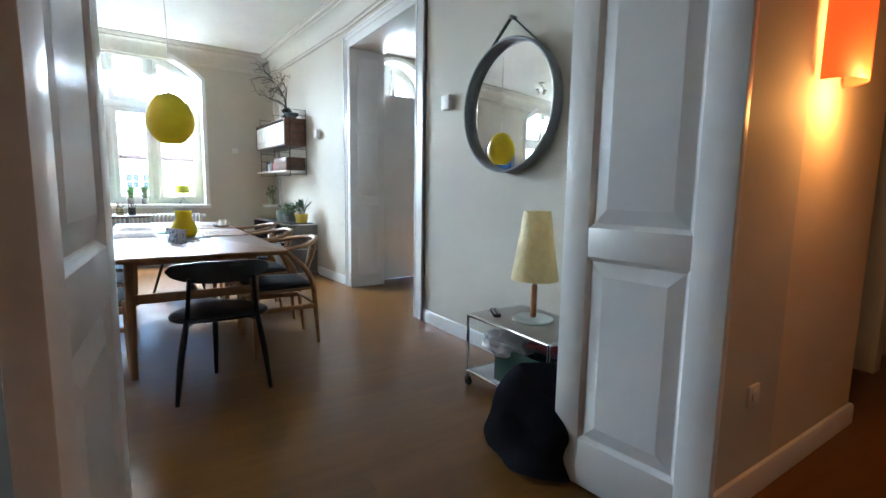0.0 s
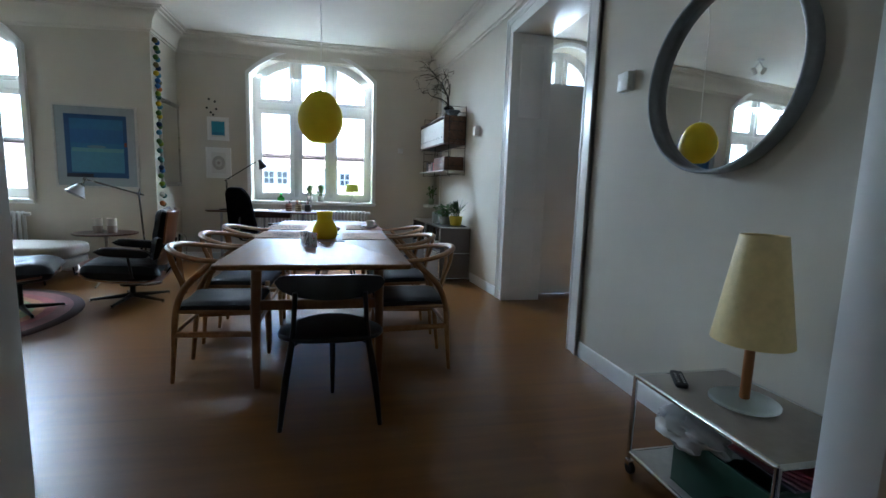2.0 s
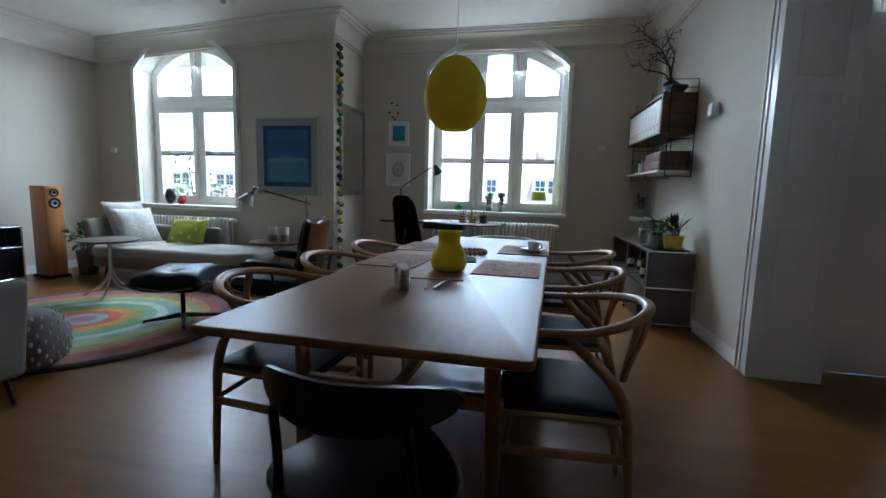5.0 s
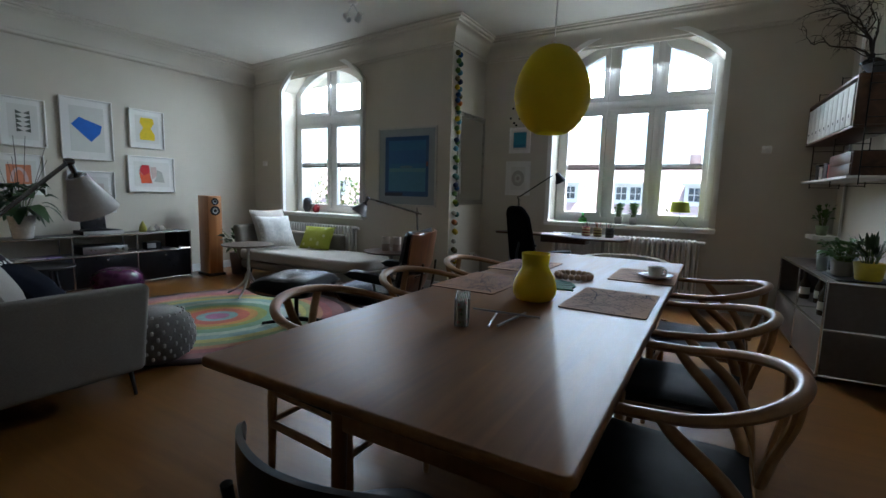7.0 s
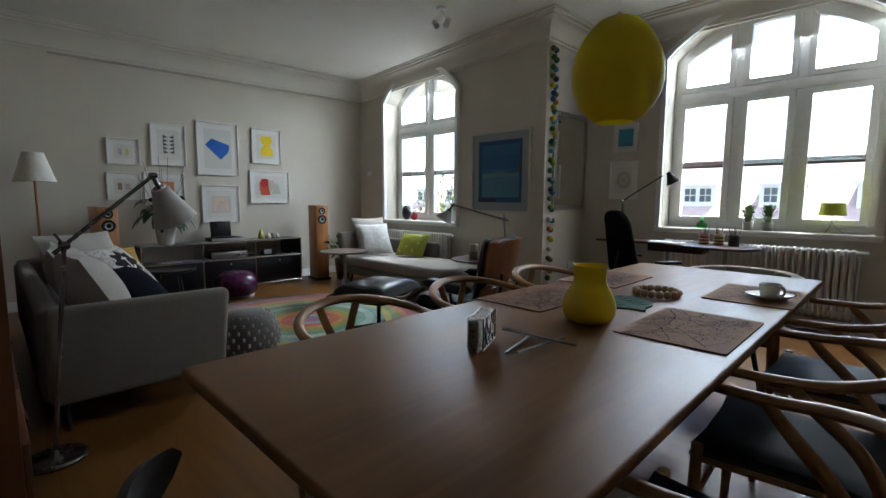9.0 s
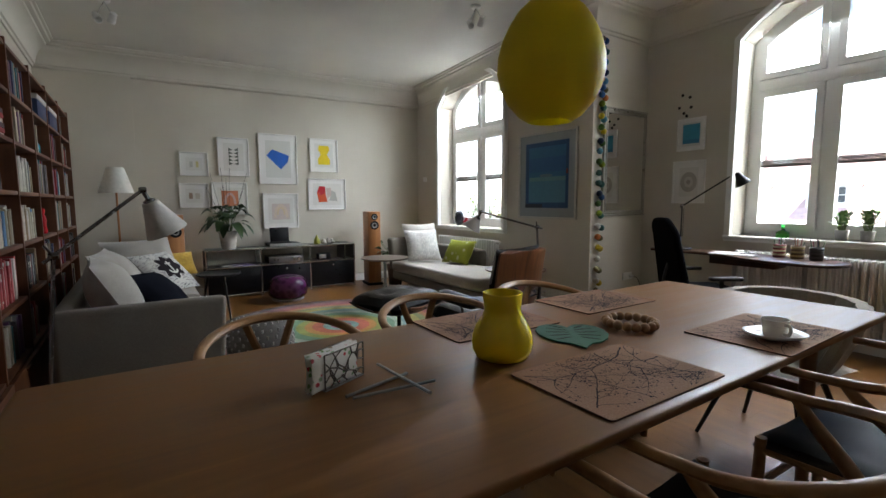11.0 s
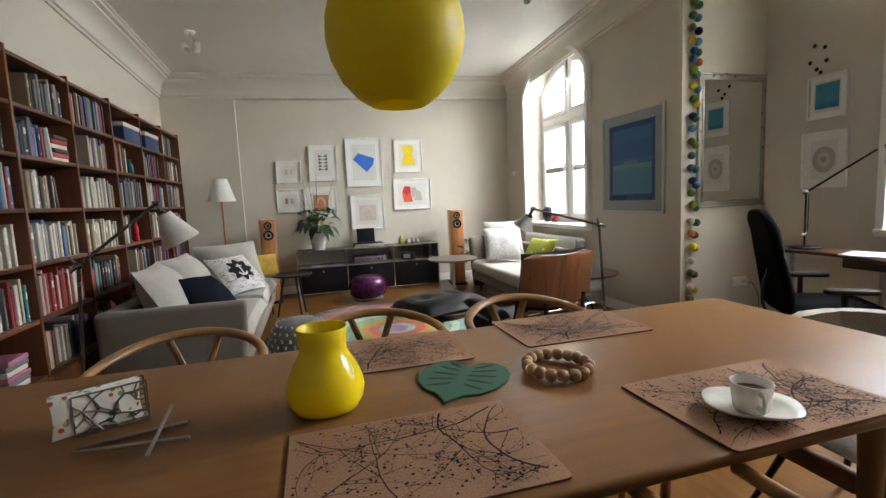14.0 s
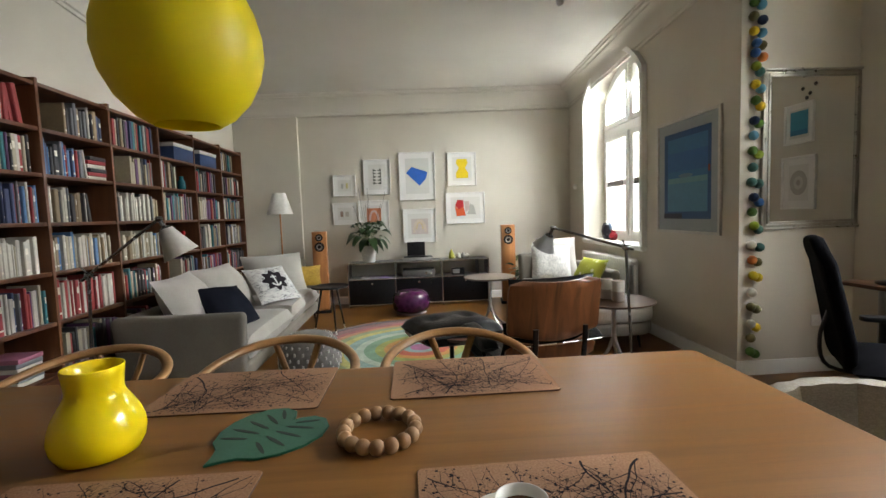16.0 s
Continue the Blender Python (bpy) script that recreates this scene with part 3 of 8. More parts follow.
# ---- hall sconce ----
SHADE_RED = Kit("red_orange_shade", 0.5).color((0.8, 0.10, 0.01)).m
p_ = SHADE_RED.node_tree.nodes["Principled BSDF"]
p_.inputs["Emission Color"].default_value, p_.inputs["Emission Strength"].default_value = (1.0, 0.07, 0.004, 1), 0.06
sc = thing("wall_lamp", pose(4.93, 3.29, 1.52), "lit wall lamp with a red-orange half-round shade", "lamp")
part("back_plate", box(-0.05, -0.02, 0.05, 0.05, -0.001, 0.40, 0.004), STEEL, sc)
half = bmesh.new()
cols = []
for i in range(13):
    a = radians(180 + 15 * i)
    cols.append([half.verts.new((r * math.cos(a), r * math.sin(a) * 0.9 - 0.012, z)) for r, z in ((0.115, 0), (0.115, 0.45), (0.111, 0.45), (0.111, 0))])
for a, b in zip(cols, cols[1:]):
    for k in range(4):
        half.faces.new((a[k], b[k], b[(k + 1) % 4], a[(k + 1) % 4]))
part("shade", half, SHADE_RED, sc)
part("bulb", place(lathe([(0, 0), (0.02, 0.01), (0.03, 0.05), (0.03, 0.20), (0.02, 0.24), (0, 0.25)], 14), pose(0, -0.05, 0.10)), glowing("lit_bulb", (1.0, 0.50, 0.10), 2.0), sc)
lamp = bpy.data.lights.new("sconce_light", "POINT")
lamp.energy, lamp.color, lamp.shadow_soft_size = 0.40, (1.0, 0.38, 0.08), 0.05
new("sconce_light", lamp).location = (4.93, 3.16, 1.47)
solid("wall_socket", join(box(4.52, 3.28, 0.36, 4.60, 3.2895, 0.44, 0.004), place(lathe([(0.02, 0), (0.02, 0.004), (0.017, 0.004)], 14), pose(4.56, 3.28, 0.40, 90))), WHITEPL, "white wall socket low on the hall wall", "socket")

# ---- outside ----
ROOF = Kit("red_roof_tiles", 0.8)
v = ROOF.at()
# Tile red is paled, with the washing-out glare put into the colour.
ROOF.color(ROOF.ramp(ROOF.noise(v, 2.5, 5), [(0.3, (0.40, 0.27, 0.23)), (0.7, (0.50, 0.37, 0.32))]))
wv = ROOF.node("ShaderNodeTexWave", Scale=1.6)
wv.bands_direction = "Z"
ROOF.wire(ROOF.at((3, 3, 3)), wv.inputs[0])
ROOF.bump(wv.outputs["Fac"], 0.5, 0.05)
ROOF = ROOF.m
RENDERWALL = paint("pale_render", (0.70, 0.68, 0.62), 0.85, 6, 0.2)
GROUND = paint("street_ground", (0.16, 0.16, 0.14), 0.9, 3, 0.3, 0.3)
DARKGLASS = plain("far_window_glass", (0.05, 0.06, 0.07), 0.08)
gm = bmesh.new()
gm.faces.new([gm.verts.new(c) for c in ((-900, 11.2, -8.5), (900, 11.2, -8.5), (900, 1500, -8.5), (-900, 1500, -8.5))])
setting("ground", gm, GROUND, "street ground below the house")


def town_house(x, y, w, label):
    hs = thing("town_house", pose(x, y, -8.5), label, "house", "houses across the street")
    part("wall", box(-w / 2, 0, 0, w / 2, 9, 8.5), RENDERWALL, hs)
    roof = bmesh.new()
    e = 0.04
    vs = [roof.verts.new(c) for c in ((-w / 2 - e, -0.45, 8.35), (w / 2 + e, -0.45, 8.35), (w / 2 + e, 9.45, 8.35), (-w / 2 - e, 9.45, 8.35), (-w / 2 - e, 4.5, 11.9), (w / 2 + e, 4.5, 11.9))]
    for q in ((0, 1, 5, 4), (2, 3, 4, 5), (1, 2, 5), (3, 0, 4), (3, 2, 1, 0)):
        roof.faces.new([vs[i] for i in q])
    bmesh.ops.recalc_face_normals(roof, faces=roof.faces)
    rf = part("roof", roof, ROOF, hs, "red tiled roof", None, True)
    part("chimney", box(w / 4, 4.9, 10.9, w / 4 + 0.7, 5.7, 12.7, 0.03), ROOF, rf)
    n = max(2, int(w // 3.2))
    for i in range(n):
        cx = -w / 2 + (i + 0.5) * w / n
        dm = part("dormer", join(box(cx - 0.95, 0.9, 9.1, cx + 0.95, 3.4, 10.55), slab([(cx - 1.1, 0.7), (cx + 1.1, 0.7), (cx + 1.0, 3.6), (cx - 1.0, 3.6)], 10.55, 10.68)), RENDERWALL, rf, "white dormer")
        for k in (-0.42, 0.42):
            part("dormer_window", join(box(cx + k - 0.3, 0.86, 9.60, cx + k - 0.03, 0.895, 9.95), box(cx + k + 0.03, 0.86, 9.60, cx + k + 0.3, 0.895, 9.95), box(cx + k - 0.3, 0.86, 10.0, cx + k - 0.03, 0.895, 10.38), box(cx + k + 0.03, 0.86, 10.0, cx + k + 0.3, 0.895, 10.38)), DARKGLASS, dm)
        for z in (1.2, 4.0, 6.6):
            wn = part("window", box(cx - 0.6, -0.03, z, cx + 0.6, -0.002, z + 1.5), DARKGLASS, hs)
            part("frame", join(box(cx - 0.7, -0.06, z - 0.1, cx + 0.7, -0.031, z), box(cx - 0.03, -0.06, z, cx + 0.03, -0.031, z + 1.5), box(cx - 0.6, -0.06, z + 0.95, cx - 0.031, -0.031, z + 1.0), box(cx + 0.031, -0.06, z + 0.95, cx + 0.6, -0.031, z + 1.0)), TRIM, wn)
    return hs


for x, w in ((-26.0, 12.3), (-13.6, 12.3), (-1.2, 12.3), (11.2, 12.3), (23.6, 12.3)):
    town_house(x, 35, w, "pale rendered house with a red tiled roof and dormers")
tw = thing("gabled_house", pose(-9.0, 47, -8.5), "taller house with a steep red gable", "house")
part("wall", box(-2.3, 0, 0, 2.3, 7, 11.9), RENDERWALL, tw)
gb = bmesh.new()
vs = [gb.verts.new(c) for c in ((-2.5, -0.3, 11.8), (2.5, -0.3, 11.8), (0, 3.0, 17.0), (-2.5, 7.3, 11.8), (2.5, 7.3, 11.8), (0, 4.0, 17.0))]
for q in ((0, 1, 2), (3, 5, 4), (0, 2, 5, 3), (1, 4, 5, 2), (0, 3, 4, 1)):
    gb.faces.new([vs[i] for i in q])
bmesh.ops.recalc_face_normals(gb, faces=gb.faces)
part("roof", gb, ROOF, tw, "", None, True)
BARK = paint("tree_bark", (0.10, 0.075, 0.05), 0.9, 30, 0.6, 0.25)
LEAFMAT = Kit("tree_leaves", 0.6)
LEAFMAT.color(LEAFMAT.ramp(LEAFMAT.island(), [(0.0, (0.06, 0.10, 0.02)), (1.0, (0.15, 0.20, 0.04))]))


def street_tree(x, y, z0, hgt, spread, seed):
    rnd = random.Random(seed)
    tr = thing("street_tree", pose(x, y, z0), "leafy street tree with light spring foliage", "tree", "street trees")
    limbs = [rod((0, 0, 0), (0.1, 0, hgt * 0.55), 0.22, 0.14, 9)]
    tips = []
    for i in range(11):
        a = i * 2.4 + rnd.random()
        r = spread * (0.5 + 0.5 * rnd.random())
        z = hgt * (0.5 + 0.45 * rnd.random())
        p0 = Vector((0.08, 0, hgt * (0.3 + 0.25 * rnd.random())))
        p2 = Vector((r * math.cos(a), r * math.sin(a), z))
        pm = (p0 + p2) / 2 + Vector((0, 0, 0.3))
        path = smooth_path([p0, pm, p2], 4)
        limbs.append(tube(path, [0.09 - 0.075 * k / (len(path) - 1) for k in range(len(path))], 6))
        tips += path[3:]
    part("trunk", join(*limbs), BARK, tr)
    vs, fs = [], []
    for k in range(2600):
        c = rnd.choice(tips) + Vector((rnd.gauss(0, 0.42), rnd.gauss(0, 0.42), rnd.gauss(0, 0.38)))
        s = 0.06 + 0.07 * rnd.random()
        q = Euler((rnd.random() * 3, rnd.random() * 3, rnd.random() * 6)).to_matrix()
        i0 = len(vs)
        vs += [tuple(c + q @ Vector(o)) for o in ((-s, 0, 0), (0, -s * 0.5, 0.01), (s, 0, 0), (0, s * 0.5, 0.01))]
        fs.append((i0, i0 + 1, i0 + 2, i0 + 3))
    me = bpy.data.meshes.new("crown")
    me.from_pydata(vs, [], fs)
    me.materials.append(LEAFMAT.m)
    new("crown", me).parent = tr


street_tree(-10.5, 20.5, -8.5, 10.8, 2.3, 3)
street_tree(-15.5, 23.0, -8.5, 11.0, 2.5, 4)
street_tree(0.8, 24.0, -8.5, 9.0, 2.2, 5)
# ---- dining table ----
tb = thing("dining_table", pose(3.025, 5.32, 0), "long oiled oak dining table with rounded edges", "table")
part("tabletop", slab(rounded(0.93, 2.73, 0.025, 4, 0, 1.365), 0.724, 0.75, 0.009, 3), OAK, tb)
for sx in (-1, 1):
    for y in (0.36, 2.37):
        p = [(sx * 0.335, y, 0.0), (sx * 0.335, y, 0.20), (sx * 0.33, y, 0.52), (sx * 0.325, y, 0.715)]
        part("leg", tube(smooth_path(p, 4), [0.019 + 0.011 * k / 12 for k in range(13)], 12), OAK_X, tb)
    part("side_rail", box(sx * 0.31 - 0.014, 0.30, 0.665, sx * 0.31 + 0.014, 2.43, 0.7235, 0.005), OAK_X, tb)
for y in (0.36, 2.37):
    part("cross_rail", box(-0.31, y - 0.016, 0.44, 0.31, y + 0.016, 0.495, 0.008), OAK_X, tb)
    part("end_rail", box(-0.31, y - 0.013, 0.66, 0.31, y + 0.013, 0.7235, 0.005), OAK_X, tb)
part("centre_rail", box(-0.02, 0.38, 0.452, 0.02, 2.35, 0.482, 0.007), OAK_X, tb)

# ---- wishbone chairs ----
SEATPAD = plain("black_seat_leather", (0.008, 0.009, 0.013), 0.55, 0, 40, 0.3, 0.12)
CORD = fabric("paper_cord", (0.05, 0.045, 0.04), 160, 0.25)


def wishbone(m):
    """Bent rail, Y-shaped splat, seat with a dark pad; faces +y."""
    c = thing("dining_chair", m, "bent oak chair with a wishbone back and dark seat pad", "chair", "chairs round the dining table")
    arc = []
    for i in range(25):
        a = radians(180 + 180 * i / 24)
        arc.append((0.262 * math.cos(a), -0.02 + 0.25 * math.sin(a), 0.705 + 0.05 * max(0.0, -math.sin(a)) ** 1.3))
    path = [(-0.268, 0.15, 0.700), (-0.268, 0.06, 0.702)] + arc + [(0.268, 0.06, 0.702), (0.268, 0.15, 0.700)]
    n = len(path)
    part("back_rail", tube(path, [0.0155 + 0.005 * math.sin(math.pi * k / (n - 1)) for k in range(n)], 10, False, 0.8), TEAK, c)
    for sx in (-1, 1):
        part("front_leg", tube([(sx * 0.235, 0.215, 0.0), (sx * 0.238, 0.21, 0.2), (sx * 0.238, 0.205, 0.455)], [0.0125, 0.018, 0.016], 10), TEAK, c)
        back = smooth_path([(sx * 0.185, -0.235, 0.0), (sx * 0.195, -0.215, 0.22), (sx * 0.205, -0.195, 0.42), (sx * 0.225, -0.14, 0.55), (sx * 0.256, -0.03, 0.66), (sx * 0.265, 0.005, 0.70)], 5)
        part("back_leg", tube(back, [0.0125 + 0.006 * math.sin(math.pi * k / (len(back) - 1)) for k in range(len(back))], 10), TEAK, c)
        part("side_stretcher", tube([(sx * 0.237, 0.20, 0.285), (sx * 0.205, -0.20, 0.285)], 0.0105, 8, False, 1.7), TEAK, c)
        part("splat_arm", tube(smooth_path([(0, -0.208, 0.47), (sx * 0.012, -0.225, 0.55), (sx * 0.055, -0.252, 0.66), (sx * 0.085, -0.256, 0.742)], 4), 0.011, 8, False, 1.5), TEAK, c)
        part("seat_rail", tube([(sx * 0.237, 0.20, 0.415), (sx * 0.205, -0.19, 0.415)], 0.013, 8), TEAK, c)
    for y, w, z in ((0.205, 0.237, 0.415), (-0.195, 0.205, 0.415), (0.205, 0.237, 0.30), (-0.20, 0.20, 0.30)):
        part("cross_rail", tube([(-w, y, z), (w, y, z)], 0.0115, 8), TEAK, c)
    outline = [(-0.245, 0.225), (-0.21, -0.20), (0.21, -0.20), (0.245, 0.225)]
    part("woven_seat", slab(outline, 0.412, 0.436, 0.011, 3), CORD, c)
    pad = puff(0.47, 0.43, 0.030, 12, 5, 0.4, 0.004, 2.0)
    for v in pad.verts:
        v.co.x *= 0.93 + 0.13 * (v.co.y + 0.2)
    part("seat_pad", place(pad, pose(0, 0.012, 0.432)), SEATPAD, c, "dark leather seat pad")
    return c


first = wishbone(pose(2.46, 5.985, 0, 0, 0, -90))
for x, y, rz in ((2.45, 6.64, -92), (2.455, 7.27, -88), (3.575, 5.99, 90), (3.585, 6.68, 92), (3.62, 7.42, 88)):
    copy_thing(first, pose(x, y, 0, 0, 0, rz))

# ---- black three-legged chair at the near end ----
ch = thing("black_chair", pose(3.10, 5.33, 0), "black three-legged chair with a curved backrest", "chair")
seat = []
for i in range(40):
    a = 2 * math.pi * i / 40
    k = 1.0 - 0.10 * math.cos(3 * (a + math.pi / 2))
    seat.append((0.235 * k * math.cos(a), 0.215 * k * math.sin(a) - 0.01))
part("seat", slab(seat, 0.425, 0.452, 0.012, 3), BLACK, ch)
for sx in (-1, 1):
    part("back_leg", tube(smooth_path([(sx * 0.228, -0.155, 0.0), (sx * 0.20, -0.15, 0.24), (sx * 0.165, -0.165, 0.46), (sx * 0.15, -0.20, 0.66)], 4), [0.011 + 0.006 * math.sin(math.pi * min(1, k / 9)) for k in range(13)], 10), BLACK, ch)
part("front_leg", tube([(0, 0.225, 0.0), (0, 0.19, 0.24), (0, 0.165, 0.43)], [0.011, 0.016, 0.018], 10), BLACK, ch)
part("seat_brace", tube([(-0.17, -0.155, 0.41), (0, 0.165, 0.41), (0.17, -0.155, 0.41)], 0.012, 8), BLACK, ch)
back = bmesh.new()
rows = []
for i in range(25):
    u = i / 12 - 1
    hh = 0.052 * (1 - abs(u) ** 2.6) ** 0.5 + 0.004
    x, y = 0.248 * u, -0.215 + 0.125 * u * u
    rows.append([back.verts.new((x + o * 0.0, y + d, 0.685 + z)) for d, z, o in ((-0.010, -hh, 0), (-0.012, 0, 0), (-0.010, hh, 0), (0.004, hh, 0), (0.004, 0, 0), (0.004, -hh, 0))])
for a, b in zip(rows, rows[1:]):
    for k in range(6):
        back.faces.new((a[k], b[k], b[(k + 1) % 6], a[(k + 1) % 6]))
back.faces.new(rows[0]), back.faces.new(rows[-1][::-1])
bmesh.ops.recalc_face_normals(back, faces=back.faces)
part("backrest", back, BLACK, ch)

# ---- quilted shell chair at the far end ----
QUILT = fabric("grey_quilted_felt", (0.40, 0.365, 0.31), 260, 0.1)
sh = thing("shell_chair", pose(3.08, 8.155, 0, 0, 0, 176) @ Matrix.Diagonal((1.06, 1.06, 0.93, 1.0)), "grey quilted shell chair with black legs", "chair")
shell = bmesh.new()
cols = []
N = 40
for i in range(N + 1):
    a = radians(160 + 220 * i / N)
    col = []
    for off, rows_ in ((0.0, range(9)), (-0.035, range(8, -1, -1))):
        for j in rows_:
            s = j / 8
            r = 0.17 + (0.10 + 0.02 * s) * s ** 0.6 + off
            bulge = 0.012 * abs(math.sin(i * math.pi / 2.5)) * (1 if off else -1)
            top = 0.36 - 0.09 * (abs(i - N / 2) / (N / 2)) ** 3.5
            col.append(shell.verts.new((1.05 * (r - bulge) * math.cos(a), (r - bulge) * math.sin(a), 0.43 + top * s)))
    cols.append(col)
for a, b in zip(cols, cols[1:]):
    for k in range(len(a)):
        shell.faces.new((a[k], b[k], b[(k + 1) % len(a)], a[(k + 1) % len(a)]))
shell.faces.new(cols[0]), shell.faces.new(cols[-1][::-1])
bmesh.ops.recalc_face_normals(shell, faces=shell.faces)
part("shell", shell, QUILT, sh)
part("seat", place(puff(0.46, 0.44, 0.09, 12, 3, 0.5), pose(0, 0.02, 0.39)), QUILT, sh)
for sx in (-1, 1):
    for sy in (-1, 1):
        part("leg", tube([(sx * 0.23, sy * 0.21, 0.0), (sx * 0.12, sy * 0.11, 0.41)], [0.009, 0.015], 9), BLACK, sh)

# ---- pendant ----
pl = thing("pendant_lamp", pose(2.992, 6.658, 1.435), "yellow egg-shaped glass pendant on a white cord", "lamp")
egg = [(0.066, 0.0), (0.095, 0.018), (0.128, 0.055), (0.150, 0.10), (0.160, 0.145), (0.158, 0.19), (0.146, 0.235), (0.125, 0.28), (0.100, 0.318), (0.070, 0.346), (0.040, 0.360), (0.012, 0.366)]
inner = [(max(0.004, r - 0.005), z) for r, z in egg][::-1]
part("shade", lathe(egg + inner, 48, False), YELLOWGLASS, pl, "matt yellow glass shade")
part("cap", place(lathe([(0.013, 0), (0.013, 0.008), (0.008, 0.014), (0.004, 0.018)], 16), pose(0, 0, 0.363)), WHITEPL, pl)
part("bulb", place(lathe([(0, 0), (0.02, 0.008), (0.03, 0.04), (0.016, 0.08), (0.013, 0.11), (0, 0.11)], 16), pose(0, 0, 0.2)), WHITEPL, pl)
cord = smooth_path([(0, 0, 0.40), (0.005, 0, 0.75), (0.0, 0.01, 1.2), (0.03, 0.02, 1.40), (0.035, 0.02, 1.50), (0.0, 0.0, 1.585), (-0.05, -0.01, 1.62), (-0.075, 0.0, 1.56), (-0.05, 0.02, 1.47), (-0.01, 0.02, 1.50), (0.0, 0.0, 1.60), (0.0, 0.0, 1.662)], 6)
part("cord", tube(cord, 0.0028, 6), WHITEPL, pl)
part("ceiling_hook", place(lathe([(0.03, 0), (0.03, 0.012), (0.012, 0.02)], 14), pose(0, 0, 1.643)), WHITEPL, pl)

# ---- on the table ----
Z_T = 0.7502
vs_ = thing("vase", pose(3.03, 6.445, Z_T), "glossy yellow ceramic vase with a wide collar", "vase")
prof = [(0.0, 0.0), (0.062, 0.0), (0.075, 0.006), (0.085, 0.026), (0.088, 0.048), (0.085, 0.068), (0.077, 0.090), (0.066, 0.110), (0.057, 0.125), (0.0530, 0.135), (0.0525, 0.145), (0.0545, 0.165), (0.0570, 0.187), (0.0555, 0.189), (0.053, 0.187), (0.050, 0.15), (0.048, 0.135), (0.070, 0.09), (0.08, 0.05), (0.06, 0.012), (0, 0.01)]
part("body", lathe(prof, 40, False), YELLOW, vs_)

CORK = Kit("printed_cork", 0.8, 0, 0.2)
v = CORK.at()
CORK.color(CORK.ramp(CORK.noise(v, 240, 4), [(0.3, (0.27, 0.135, 0.075)), (0.7, (0.40, 0.235, 0.145))])).bump(CORK.noise(v, 400, 2), 0.2, 0.0005)
CORKEDGE = plain("cork_edge", (0.10, 0.045, 0.03), 0.7)
INK = plain("dark_print_ink", (0.016, 0.012, 0.016), 0.8, 0, 30, 0.08, 0.15)


def ribbon(bm, pts, w0, w1, z):
    prev = None
    n = len(pts)
    for i, p in enumerate(pts):
        d = (pts[min(i + 1, n - 1)] - pts[max(i - 1, 0)]).normalized()
        s = Vector((-d.y, d.x)) * (w0 + (w1 - w0) * i / (n - 1)) * 0.5
        cur = (bm.verts.new((p.x + s.x, p.y + s.y, z)), bm.verts.new((p.x - s.x, p.y - s.y, z)))
        if prev:
            bm.faces.new((prev[0], prev[1], cur[1], cur[0]))
        prev = cur


def place_mat(m, seed):
    rnd_ = random.Random(seed)
    mt = thing("placemat", m, "cork placemat printed with dark bare branches", "placemat", "placemats")
    part("board", slab(rounded(0.455, 0.31, 0.012, 4), 0, 0.0045, 0.0008, 1), CORK.m, mt)
    part("rim", slab(rounded(0.456, 0.311, 0.0125, 4), 0.0003, 0.0036), CORKEDGE, mt, "dark worn rim")
    pr = bmesh.new()
    inside = lambda p: abs(p.x) < 0.22 and abs(p.y) < 0.148

    def twig(p, a, ln, w, depth):
        pts = [p.copy()]
        bend = rnd_.uniform(-0.25, 0.25)
        for k in range(int(ln / 0.012)):
            a += bend * 0.25 + rnd_.gauss(0, 0.10)
            q = pts[-1] + Vector((math.cos(a), math.sin(a))) * 0.012
            if not inside(q):
                break
            pts.append(q)
            if depth < 3 and rnd_.random() < (0.34 if depth == 0 else 0.24):
                twig(q, a + rnd_.choice((-1, 1)) * rnd_.uniform(0.5, 1.1), ln * rnd_.uniform(0.35, 0.6), w * 0.5, depth + 1)
        if len(pts) > 2:
            ribbon(pr, pts, w, w * 0.35, 0.0049 + 0.0001 * depth)
        if depth > 0:
            for q in pts[1::2]:
                if rnd_.random() < 0.6:
                    c = q + Vector((rnd_.gauss(0, 0.006), rnd_.gauss(0, 0.006)))
                    if inside(c):
                        r = rnd_.uniform(0.0014, 0.0036)
                        pr.faces.new([pr.verts.new((c.x + r * math.cos(t * 1.047), c.y + r * math.sin(t * 1.047), 0.0053)) for t in range(6)])

    twig(Vector((0.20, -0.12)), 2.5, 0.46, 0.0055, 0)
    twig(Vector((0.19, 0.13)), 3.7, 0.40, 0.005, 0)
    twig(Vector((0.08, 0.138)), 4.4, 0.34, 0.0045, 0)
    twig(Vector((-0.205, -0.10)), 0.5, 0.30, 0.0035, 0)
    twig(Vector((0.21, 0.02)), 3.2, 0.3, 0.004, 0)
    twig(Vector((-0.21, 0.12)), 5.6, 0.30, 0.003, 1)
    twig(Vector((-0.05, -0.14)), 1.9, 0.30, 0.003, 1)
    part("branch_print", pr, INK, mt, "dark branch print", None, True)
    return mt


place_mat(pose(3.305, 6.595, Z_T, 0, 0, 90), 1)
place_mat(pose(3.335, 7.345, Z_T, 0, 0, 91), 2)
place_mat(pose(2.71, 6.64, Z_T, 0, 0, -91), 3)
place_mat(pose(2.69, 7.275, Z_T, 0, 0, -90), 4)

